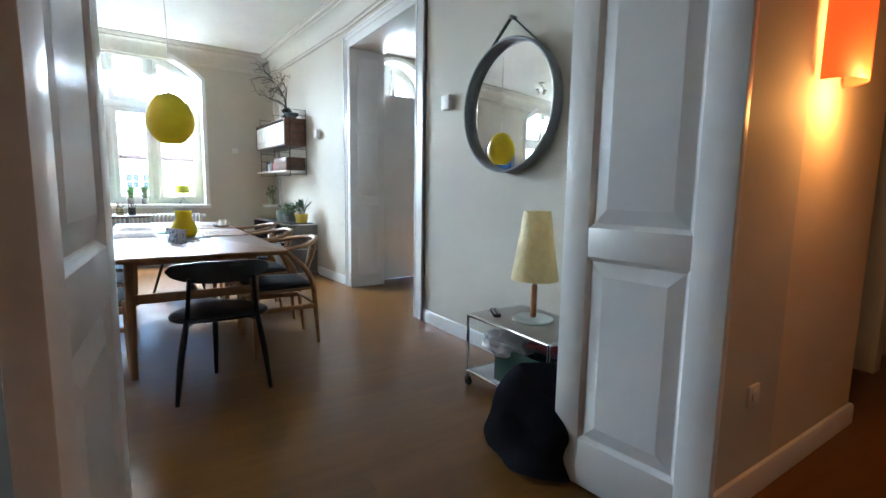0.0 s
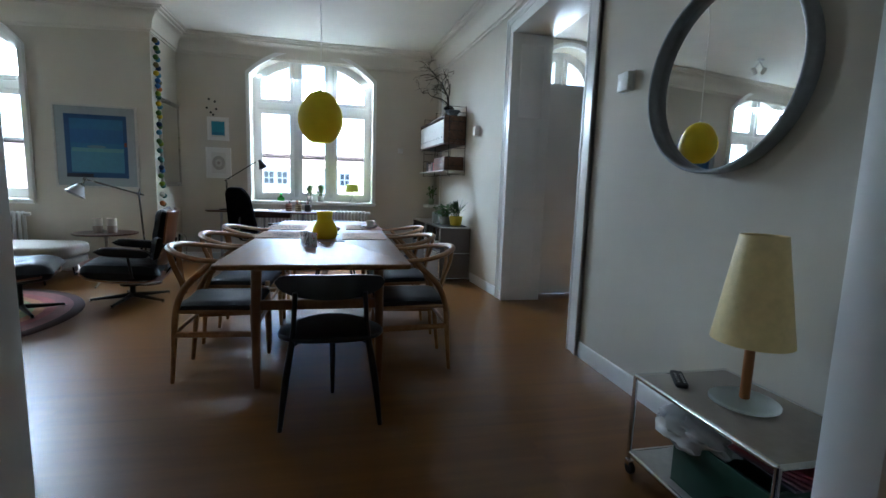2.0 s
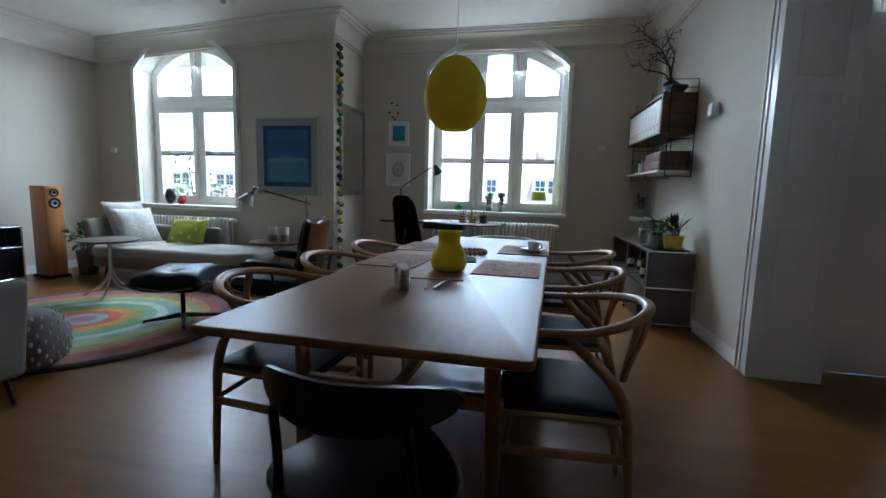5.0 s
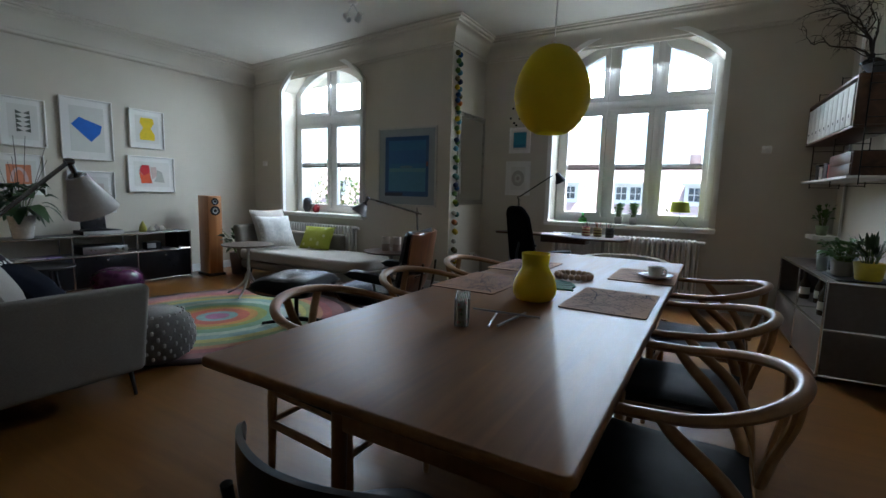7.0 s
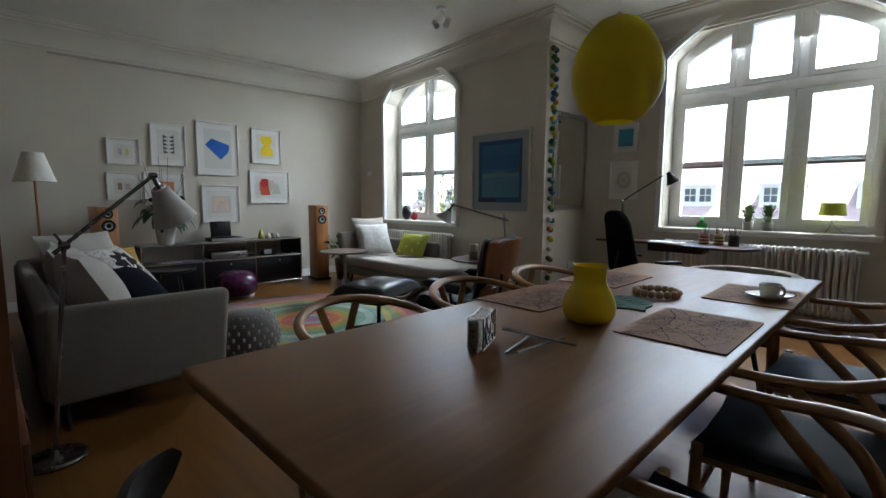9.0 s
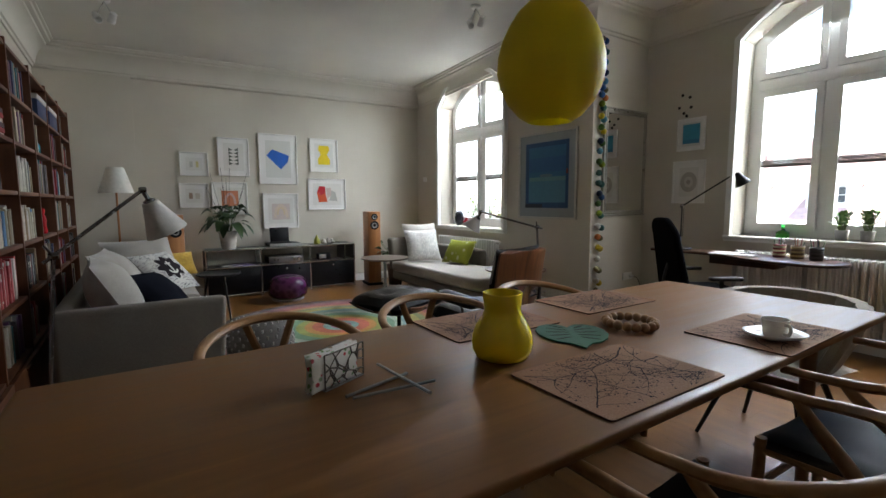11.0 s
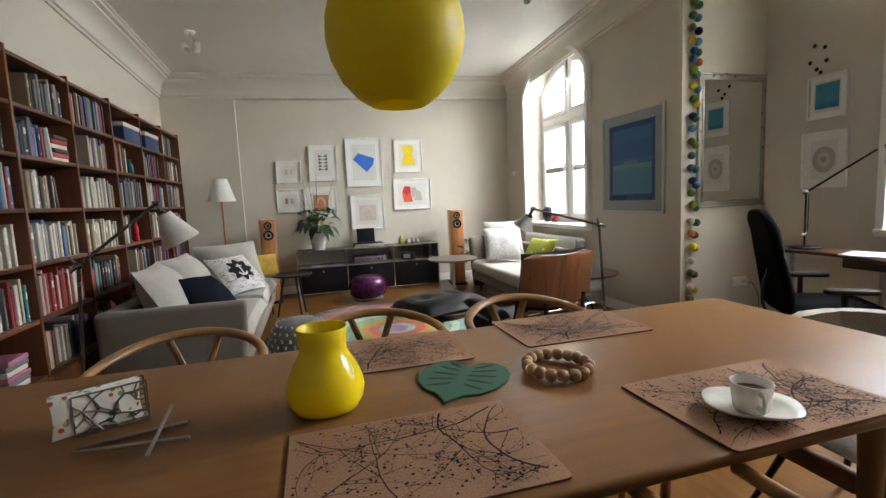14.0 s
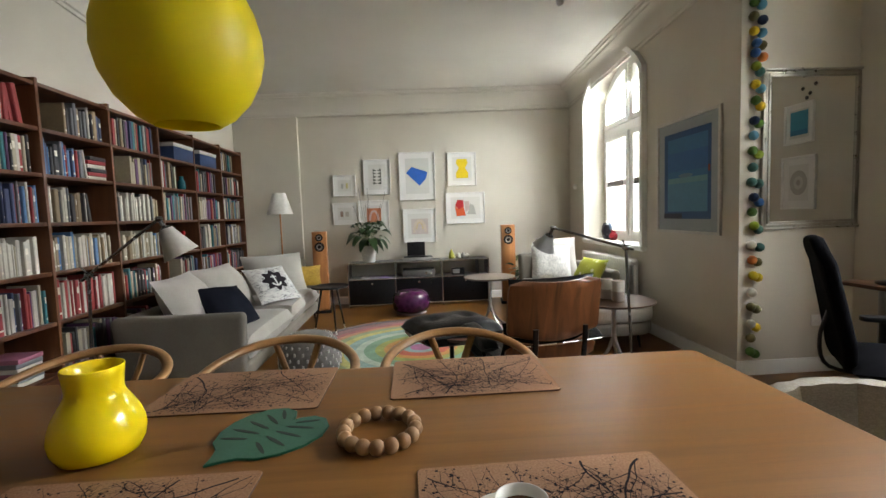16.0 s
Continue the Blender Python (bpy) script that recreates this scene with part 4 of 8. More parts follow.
FELT = fabric("green_felt", (0.020, 0.115, 0.062), 500, 0.12, 0.95, 0.3)
half_leaf = [(0.0, -0.142), (0.012, -0.122), (0.030, -0.100), (0.060, -0.086), (0.085, -0.055), (0.100, -0.015), (0.100, 0.03), (0.084, 0.066), (0.056, 0.086), (0.026, 0.084), (0.007, 0.064), (0.0, 0.050)]
half_leaf = [(1.17 * x, 1.17 * y) for x, y in half_leaf]
outer = half_leaf + [(-x, y) for x, y in half_leaf[-2:0:-1]]
lf = thing("leaf_trivet", pose(2.985, 6.79, Z_T, 0, 0, 56), "dark green felt trivet shaped like a monstera leaf", "trivet")
leafm = slab(outer, 0, 0.006, 0.001, 1)
part("leaf", leafm, FELT, lf)
# Dark flat ovals laid on the felt stand in for shade inside cut slits.
SLIT_SHADE = plain("slit_shadow_felt", (0.012, 0.03, 0.02), 0.9)
for sx in (-1, 1):
    for k, (y, a, ln) in enumerate(((-0.06, -25, 0.05), (-0.03, -10, 0.06), (0.0, 5, 0.06), (0.03, 20, 0.055), (0.055, 40, 0.045))):
        s = slab(ellipse(ln * 0.62, 0.0048, 14), 0.0063, 0.0068)
        place(s, pose(sx * (0.018 + ln / 2), y + math.sin(radians(a)) * 0.02, 0, 0, 0, sx * a if sx > 0 else 180 - a + 0))
        part("slit", s, SLIT_SHADE, lf)

BEAD = wood("light_bead_wood", (0.30, 0.16, 0.075), (0.44, 0.26, 0.13), 2, 0.5, 4)
br = thing("bead_trivet", pose(3.035, 7.035, Z_T), "ring trivet of round wooden beads", "trivet")
nb = 17
bead = part("bead", place(lathe([(0, -0.0165)] + [(0.0165 * math.cos(radians(a)), 0.0165 * math.sin(radians(a))) for a in range(-70, 71, 20)] + [(0, 0.0165)], 14), pose(0, 0, 0.0165)), BEAD, br)
bead.location = (0.083, 0, 0)
for i in range(1, nb):
    a = 2 * math.pi * i / nb
    again(bead, pose(0.083 * math.cos(a), 0.078 * math.sin(a), 0, 0, 0, 40 * i))

cp = thing("saucer", pose(3.395, 7.265, Z_T + 0.0047, 0, 0, 52), "white rounded-square porcelain saucer on a placemat", "saucer")
dish = bmesh.new()
loops = []
for r, z in ((0.30, 0.0), (0.42, 0.001), (0.5, 0.004), (0.80, 0.012), (1.0, 0.022), (1.0, 0.0245), (0.78, 0.0155), (0.5, 0.008), (0.2, 0.0072)):
    loops.append([dish.verts.new((x * r, y * r, z)) for x, y in ellipse(0.086, 0.068, 36, 2.7)])
for a, b in zip(loops, loops[1:]):
    for i in range(36):
        dish.faces.new((a[i], a[(i + 1) % 36], b[(i + 1) % 36], b[i]))
dish.faces.new(loops[0][::-1]), dish.faces.new(loops[-1])
part("dish", dish, CERAMIC, cp)
cu = thing("coffee_cup", pose(3.395, 7.265, Z_T + 0.0125, 0, 0, -28) @ Matrix.Scale(0.94, 4), "white porcelain cup half full of black coffee", "cup")
part("body", lathe([(0.0, 0.0), (0.028, 0.0), (0.033, 0.004), (0.037, 0.03), (0.041, 0.06), (0.0412, 0.062), (0.039, 0.062), (0.035, 0.03), (0.03, 0.007), (0, 0.006)], 32, False), CERAMIC, cu)
part("handle", tube(smooth_path([(0.036, 0, 0.05), (0.056, 0, 0.052), (0.063, 0, 0.038), (0.056, 0, 0.02), (0.035, 0, 0.018)], 5), 0.004, 8, False, 1.6), CERAMIC, cu)
part("coffee", place(lathe([(0, 0), (0.0372, 0.0002), (0.0372, 0.0012), (0, 0.0012)], 28), pose(0, 0, 0.042)), plain("white_coffee", (0.14, 0.065, 0.025), 0.10), cu, "brown coffee")

# napkin holder: pierced metal sides with patterned napkins
nh = thing("napkin_holder", pose(2.955, 5.968, Z_T, 0, 0, 115), "pierced metal napkin holder with flowered paper napkins", "napkin holder")
rn = random.Random(4)
for sy in (-1, 1):
    web = bmesh.new()
    W_, H_ = 0.066, 0.088
    pts = [(rn.uniform(-0.055, 0.055), rn.uniform(0.01, 0.08)) for _ in range(30)]
    bars = [((-W_, 0.004), (W_, 0.004)), ((-W_, H_), (W_, H_)), ((-W_, 0.004), (-W_, H_)), ((W_, 0.004), (W_, H_))]
    for i, p in enumerate(pts):
        near = sorted(pts, key=lambda q: (q[0] - p[0]) ** 2 + (q[1] - p[1]) ** 2)[1:4]
        bars += [(p, q) for q in near]
    for x in (-0.05, -0.02, 0.01, 0.04):
        bars += [((x, 0.004), min(pts, key=lambda q: (q[0] - x) ** 2 + q[1] ** 2)), ((x + 0.01, H_), min(pts, key=lambda q: (q[0] - x) ** 2 + (q[1] - H_) ** 2))]
    for z in (0.02, 0.045, 0.07):
        bars += [((-W_, z), min(pts, key=lambda q: (q[0] + W_) ** 2 + (q[1] - z) ** 2)), ((W_, z), min(pts, key=lambda q: (q[0] - W_) ** 2 + (q[1] - z) ** 2))]
    for p, q in bars:
        web = join(web, tube([(p[0] + 0.022, sy * 0.021, p[1]), (q[0] + 0.022, sy * 0.021, q[1])], 0.0019, 4))
    part("pierced_side", web, plain("dark_pewter", (0.16, 0.14, 0.12), 0.4, 0.7), nh)
part("base", box(-0.045, -0.023, 0, 0.088, 0.021, 0.003, 0.001), STEEL, nh)
NAP = Kit("flowered_paper", 0.85)
vo = NAP.node("ShaderNodeTexVoronoi", Scale=55.0)
NAP.wire(NAP.at(), vo.inputs["Vector"])
spots = NAP.ramp(vo.outputs["Distance"], [(0.26, (1, 1, 1)), (0.34, (0, 0, 0))])
hues = NAP.ramp(vo.outputs["Color"], [(0.0, (0.45, 0.02, 0.03)), (0.4, (0.60, 0.10, 0.12)), (0.6, (0.10, 0.30, 0.08)), (1.0, (0.35, 0.42, 0.30))])
NAP.color(NAP.mix(spots, (0.74, 0.73, 0.68), hues))
for k in range(6):
    nap = puff(0.155, 0.088, 0.008, 8, 6, 0.4)
    part("napkin", place(nap, pose(-0.004 + 0.003 * (k % 3), -0.0155 + 0.0055 * k, 0.049, 90, 0, 0) @ pose(0, 0, -0.0035)), NAP.m, nh)

st = thing("stick_trivet", pose(3.05, 6.08, Z_T), "folding trivet of three crossed steel sticks", "trivet")
for n, (a, b, z) in enumerate((((0.0, -0.115), (-0.05, 0.07), 0.004), ((0.03, -0.11), (0.045, 0.095), 0.0105), ((-0.12, 0.02), (0.115, 0.04), 0.017))):
    part("stick", tube([(a[0], a[1], z), (b[0], b[1], z)], 0.0038, 8), STEEL, st)

# ---- mirror wall ----
mr = thing("round_mirror", pose(X_E - 0.018, 4.835, 1.635, 0, -90, 2.2), "round wall mirror with a deep grey rim and strap", "mirror")
part("glass", place(lathe([(0, 0), (0.385, 0), (0.385, 0.004), (0, 0.004)], 64), pose(0, 0, 0.02)), MIRROR, mr, "silvered mirror glass")
part("rim", lathe([(0.386, 0.0), (0.402, 0.0), (0.404, 0.004), (0.404, 0.072), (0.398, 0.076), (0.388, 0.072), (0.386, 0.028), (0.386, 0.0)], 64, False), plain("grey_lacquer_rim", (0.20, 0.21, 0.22), 0.4), mr)
STRAP = fabric("grey_strap", (0.20, 0.20, 0.19), 300)
part("strap", tube([(0.28, -0.295, 0.04), (0.535, 0, 0.03), (0.28, 0.295, 0.04)], 0.0035, 6, False, 4.0), STRAP, mr)
part("peg", place(lathe([(0.013, 0), (0.013, 0.045), (0.009, 0.05), (0, 0.05)], 14), pose(0.53, 0, 0)), STEEL, mr)


def wall_box(y, z, s, label):
    w = thing("thermostat_box", pose(X_E - (0 if y < 7.6 else (y - 7.6) * 0.0933), y, z), label, "switch box")
    part("cover", box(-0.042, -s / 2, -s / 2, -0.006, s / 2, s / 2, 0.006), WHITEPL, w)
    part("back_plate", box(-0.006, -s / 2 - 0.004, -s / 2 - 0.004, 0.012, s / 2 + 0.004, s / 2 + 0.004, 0.002), WHITEPL, w)


wall_box(5.575, 1.775, 0.105, "white plastic control box on the wall beside the doorway")
wall_box(8.42, 1.81, 0.10, "white plastic control box on the wall beside the shelf")

# ---- trolley ----
tr_ = thing("trolley", pose(4.30, 4.02, 0), "low chrome tube trolley on castors with a grey top", "trolley")
Wt, Lt = 0.42, 0.62
for x in (0, Wt):
    for y in (0, Lt):
        part("post", rod((x, y, 0.075), (x, y, 0.415), 0.0095), CHROME, tr_)
        castor = part("castor", join(rod((x, y, 0.055), (x, y, 0.08), 0.008), box(x - 0.012, y - 0.018, 0.035, x + 0.012, y + 0.01, 0.058, 0.003)), CHROME, tr_)
        part("wheel", place(lathe([(0.0, -0.01), (0.022, -0.01), (0.026, -0.006), (0.026, 0.006), (0.022, 0.01), (0, 0.01)], 16), pose(x, y - 0.012, 0.026, 0, 90, 0)), DARKPL, castor)
for z in (0.085, 0.41):
    for a, b in (((0, 0), (Wt, 0)), ((Wt, 0), (Wt, Lt)), ((Wt, Lt), (0, Lt)), ((0, Lt), (0, 0))):
        part("tube", rod((*a, z), (*b, z), 0.0095), CHROME, tr_)
part("top_panel", box(0.006, 0.006, 0.403, Wt - 0.006, Lt - 0.006, 0.416, 0.002), plain("beige_grey_panel", (0.24, 0.21, 0.18), 0.35), tr_, "beige grey metal top")
part("bottom_panel", box(0.006, 0.006, 0.079, Wt - 0.006, Lt - 0.006, 0.091, 0.002), GREYMETAL, tr_)
cr = thing("crate", pose(4.49, 4.26, 0.0915), "dark green plastic crate on the trolley", "crate")
GREENPL = plain("dark_green_plastic", (0.012, 0.055, 0.035), 0.45)
for a in ((-0.15, -0.19, -0.142, 0.19), (0.142, -0.19, 0.15, 0.19), (-0.142, -0.19, 0.142, -0.182), (-0.142, 0.182, 0.142, 0.19)):
    part("side", box(a[0], a[1], 0.005, a[2], a[3], 0.20, 0.003), GREENPL, cr)
part("floor_panel", box(-0.15, -0.19, 0, 0.15, 0.19, 0.0048), GREENPL, cr)
part("rim", box(-0.158, 0.19, 0.185, 0.158, 0.20, 0.205, 0.003), GREENPL, cr)
PLBAG = Kit("clear_plastic_bag", 0.25).color((0.75, 0.77, 0.78))
PLBAG.p.inputs["Transmission Weight"].default_value = 0.35
bag = bmesh.new()
bmesh.ops.create_icosphere(bag, subdivisions=4, radius=1)
for v in bag.verts:
    k = 1 + 0.30 * noise.noise(v.co * 2.3) + 0.16 * abs(noise.noise(v.co * 6.0))
    v.co = Vector((v.co.x * 0.10 * k, v.co.y * 0.15 * k, v.co.z * 0.065 * k))
solid("plastic_bag", place(bag, pose(4.405, 4.42, 0.285)), PLBAG.m, "crumpled clear plastic bag in the crate", "bag")
mags = thing("magazines", pose(4.50, 4.18, 0.30, 0, 0, 12), "loose stack of dark magazines in the crate", "magazines")
for k in range(5):
    part("magazine", box(-0.09, -0.13, 0.009 * k, 0.09, 0.11, 0.009 * k + 0.008, 0.001), plain("magazine_cover", (0.04 + 0.05 * k, 0.04, 0.05), 0.3), mags, "", pose(0, 0, 0, 0, 0, 7 * k - 12))
cloth = bmesh.new()
sheets = []
for side in (1.0, 0.80):
    grid_ = []
    for i in range(25):
        u = i / 24
        a = radians(150 + 200 * u)
        col = []
        for j in range(15):
            w_ = j / 14
            fold = 0.018 * math.sin(13 * u + 3.2 * w_) * (0.3 + w_) + 0.045 * noise.noise(Vector((4.0 * u, 3.0 * w_, 0.7)))
            r = (0.070 + 0.115 * w_ ** 0.6 + fold) * side
            drop_ = 0.335 - 0.325 * w_ ** 1.25 + 0.055 * math.sin(6 * u + 1.3) * (1 - w_) - 0.012 * math.sin(13 * u) * w_
            col.append(cloth.verts.new((1.05 * r * math.cos(a), 1.30 * r * math.sin(a), max(0.004, drop_ * (1.0 if side == 1.0 else 0.96)))))
        grid_.append(col)
    sheets.append(grid_)
    for p, q in zip(grid_, grid_[1:]):
        for j in range(14):
            cloth.faces.new((p[j], q[j], q[j + 1], p[j + 1]))
edge_ = lambda g_: [c[0] for c in g_] + g_[-1][1:] + [c[-1] for c in g_[-2::-1]] + g_[0][-2:0:-1]
e0, e1 = edge_(sheets[0]), edge_(sheets[1])
for i in range(len(e0)):
    j = (i + 1) % len(e0)
    cloth.faces.new((e0[i], e0[j], e1[j], e1[i]))
cloth.faces.new([c[0] for c in sheets[0]][::-1])
bmesh.ops.recalc_face_normals(cloth, faces=cloth.faces)
solid("dark_jacket", place(cloth, pose(4.15, 3.93, 0.0)), fabric("charcoal_cloth", (0.020, 0.021, 0.029), 300, 0.25), "crumpled charcoal jacket slumped on the floor by the trolley", "jacket")
tl = thing("table_lamp", pose(4.53, 4.36, 0.4165) @ Matrix.Scale(1.13, 4), "table lamp with a pale yellow shade and glass foot", "lamp")
part("foot", lathe([(0, 0), (0.092, 0), (0.098, 0.004), (0.098, 0.010), (0.092, 0.014), (0.02, 0.016), (0, 0.016)], 36), FROST, tl, "frosted glass foot")
part("stem", lathe([(0.013, 0.016), (0.0145, 0.02), (0.0145, 0.17), (0.012, 0.176), (0, 0.176)], 14), SPKWOOD, tl, "reddish wooden stem")
part("socket", place(lathe([(0.007, 0), (0.007, 0.03), (0.014, 0.034), (0.014, 0.06), (0, 0.06)], 12), pose(0, 0, 0.176)), STEEL, tl)
part("shade", place(lathe([(0.112, 0), (0.063, 0.325), (0.061, 0.325), (0.110, 0)], 40, False), pose(0, 0, 0.20)), plain("cream_yellow_glass", (0.70, 0.56, 0.26), 0.45), tl, "pale yellow conical shade")
ph = thing("remote_control", pose(4.43, 4.56, 0.4165, 0, 0, 60), "black remote control on the trolley", "remote control")
part("body", slab(rounded(0.15, 0.045, 0.012, 4), 0, 0.016, 0.004, 2), DARKPL, ph)
part("keypad", join(*[place(lathe([(0.0045, 0), (0.0045, 0.002), (0, 0.002)], 8), pose(-0.05 + 0.02 * i, -0.01 + 0.02 * j, 0.016)) for i in range(5) for j in range(2)]), GREYMETAL, ph)
# ---- bookcase ----
COLS = [-1.84 + 0.615 * k for k in range(7)]
ROWS = [0.10, 0.385, 0.685, 0.975, 1.262, 1.54, 1.80]
bc = thing("bookcase", pose(0, 0, 0), "wall-wide cherry wood bookcase filled with books", "bookcase")
for x in COLS:
    part("upright", box(x - 0.011, Y_S + 0.013, 0.0, x + 0.011, 5.045, 2.075, 0.002), SHELFWOOD, bc)
for a, b in zip(COLS, COLS[1:]):
    for z in ROWS + [2.053]:
        part("shelf", box(a + 0.0115, Y_S + 0.014, z - 0.022, b - 0.0115, 5.041, z, 0.002), SHELFWOOD, bc)
    part("plinth", box(a + 0.0115, 5.0, 0, b - 0.0115, 5.02, 0.076), SHELFWOOD, bc)
    door = part("cupboard_door", box(a + 0.002, 5.046, 0.08, b - 0.002, 5.066, 0.372, 0.002), SHELFWOOD, bc, "plain cherry wood cupboard front")
    part("finger_pull", box((a + b) / 2 - 0.05, 5.0665, 0.352, (a + b) / 2 + 0.05, 5.074, 0.360, 0.002), SHELFWOOD, door)
part("back_panel", box(COLS[0], Y_S + 0.002, 0, COLS[-1], Y_S + 0.012, 2.07), SHELFWOOD, bc)

CREAM, IVORY, BUFF = (0.46, 0.41, 0.30), (0.56, 0.53, 0.46), (0.30, 0.22, 0.13)
INKY, NAVY, SKY = (0.030, 0.030, 0.038), (0.022, 0.045, 0.13), (0.07, 0.19, 0.40)
RED, PINK, TEAL = (0.34, 0.025, 0.03), (0.38, 0.13, 0.20), (0.02, 0.19, 0.23)
PLUM, LEAFY, SLATE = (0.13, 0.05, 0.15), (0.05, 0.15, 0.06), (0.15, 0.155, 0.17)
TONES = dict(
    mixed=(IVORY, INKY, CREAM, RED, SLATE, NAVY, BUFF, IVORY, TEAL, PLUM, INKY, CREAM),
    cream=(CREAM, IVORY, CREAM, BUFF, IVORY, CREAM, SKY, CREAM),
    dark=(INKY, SLATE, NAVY, INKY, IVORY, BUFF, INKY, SLATE),
    blue=(NAVY, SKY, IVORY, NAVY, SKY, INKY, SLATE, RED),
    red=(RED, IVORY, RED, IVORY, PINK, IVORY, TEAL, RED),
    white=(IVORY, IVORY, SLATE, IVORY, CREAM, IVORY, INKY, IVORY),
    purple=(PLUM, TEAL, PINK, TEAL, PLUM, IVORY, SKY, PINK))


def book_cloth(name, tones, joined=False):
    k = Kit(name, 0.62)
    pick = k.ramp(k.island() if joined else k.random(), [(n_ / len(tones), c) for n_, c in enumerate(tones)])
    k.t.nodes["Color Ramp"].color_ramp.interpolation = "CONSTANT"
    worn = k.noise(k.at(), 60, 4)
    k.color(k.mix(k.math("MULTIPLY", worn, 0.35), pick, (0.10, 0.085, 0.07)))
    return k.m


CLOTH = {k: book_cloth("book_cloth_" + k, v) for k, v in TONES.items()}
CLOTH_FAR = book_cloth("book_cloth_far", TONES["mixed"], True)
PAGES = plain("book_pages", (0.62, 0.57, 0.46), 0.8)
LABEL = plain("spine_label", (0.70, 0.66, 0.55), 0.6)
book_meshes = {}


def book_mesh(t, hgt, d, stripe, tone):
    """A bound book standing with its spine to +y: cover with a rounded spine, pages set back, a title band."""
    key = (t, hgt, d, stripe, tone)
    if key not in book_meshes:
        bm = bmesh.new()
        prof = [(-t / 2, -d), (-t / 2, -0.004), (-t / 2 + 0.004, 0.0), (t / 2 - 0.004, 0.0), (t / 2, -0.004), (t / 2, -d), (t / 2 - 0.0025, -d), (t / 2 - 0.0025, -0.006), (-t / 2 + 0.0025, -0.006), (-t / 2 + 0.0025, -d)]
        lo = [bm.verts.new((x, y, 0)) for x, y in prof]
        hi = [bm.verts.new((x, y, hgt)) for x, y in prof]
        n = len(prof)
        for i in range(n):
            bm.faces.new((lo[i], lo[(i + 1) % n], hi[(i + 1) % n], hi[i]))
        for ring_ in (lo, hi):
            for q in ((0, 1, 8, 9), (1, 2, 3, 4, 7, 8), (4, 5, 6, 7)):
                f = bm.faces.new([ring_[i] for i in q])
        pg = box(-t / 2 + 0.0026, -d + 0.003, 0.003, t / 2 - 0.0026, -0.0062, hgt - 0.003)
        faces = len(bm.faces)
        bm = join(bm, pg)
        bm.faces.ensure_lookup_table()
        for f in bm.faces[faces:]:
            f.material_index = 1
        if stripe:
            faces = len(bm.faces)
            bm = join(bm, box(-t / 2 + 0.005, -0.001, hgt * 0.62, t / 2 - 0.005, 0.0006, hgt * 0.80), box(-t / 2 + 0.005, -0.001, hgt * 0.12, t / 2 - 0.005, 0.0006, hgt * 0.17))
            bm.faces.ensure_lookup_table()
            for f in bm.faces[faces:]:
                f.material_index = 2
        bmesh.ops.recalc_face_normals(bm, faces=bm.faces)
        me = bpy.data.meshes.new("book")
        bm.to_mesh(me)
        bm.free()
        for mat in (CLOTH[tone], PAGES, LABEL):
            me.materials.append(mat)
        book_meshes[key] = me
    return book_meshes[key]


rb = random.Random(7)
count = 0
far_books = []
spans = []
for ci, (a, b) in enumerate(zip(COLS, COLS[1:])):
    for ri, z in enumerate(ROWS):
        spans.append((ci, ri, a + 0.02, b - 0.02, z))
spans.sort(key=lambda s: (s[1] < 2, -s[0], s[1]))
# what stands in each compartment: tone, empty stretch at its east end, empty stretch at its west end
STOCK = {
    (5, 6): ("red", 0.30, 0.10), (4, 6): ("dark", 0.22, 0.02), (3, 6): ("cream", 0.02, 0.02), (0, 6): ("cream", 0.05, 0.22),
    (5, 5): ("mixed", 0.0, 0.03), (4, 5): ("blue", 0.0, 0.19), (3, 5): ("white", 0.22, 0.02), (2, 5): ("cream", 0.02, 0.32), (1, 5): ("white", 0.02, 0.12), (0, 5): ("cream", 0.02, 0.03),
    (5, 4): ("blue", 0.0, 0.02), (4, 4): ("dark", 0.0, 0.20), (3, 4): ("white", 0.0, 0.03), (2, 4): ("red", 0.05, 0.05), (1, 4): ("purple", 0.02, 0.05), (0, 4): ("red", 0.02, 0.05),
    (5, 3): ("white", 0.0, 0.05), (4, 3): ("cream", 0.01, 0.01), (3, 3): ("cream", 0.0, 0.04), (2, 3): ("blue", 0.0, 0.38), (1, 3): ("mixed", 0.04, 0.06), (0, 3): ("mixed", 0.02, 0.06),
    (5, 2): ("mixed", 0.0, 0.02), (4, 2): ("red", 0.02, 0.03), (3, 2): ("mixed", 0.0, 0.02), (2, 2): ("white", 0.25, 0.02), (1, 2): ("cream", 0.02, 0.05), (0, 2): ("purple", 0.02, 0.04),
    (5, 1): ("blue", 0.0, 0.40), (4, 1): ("dark", 0.0, 0.03), (3, 1): ("dark", 0.03, 0.20)}
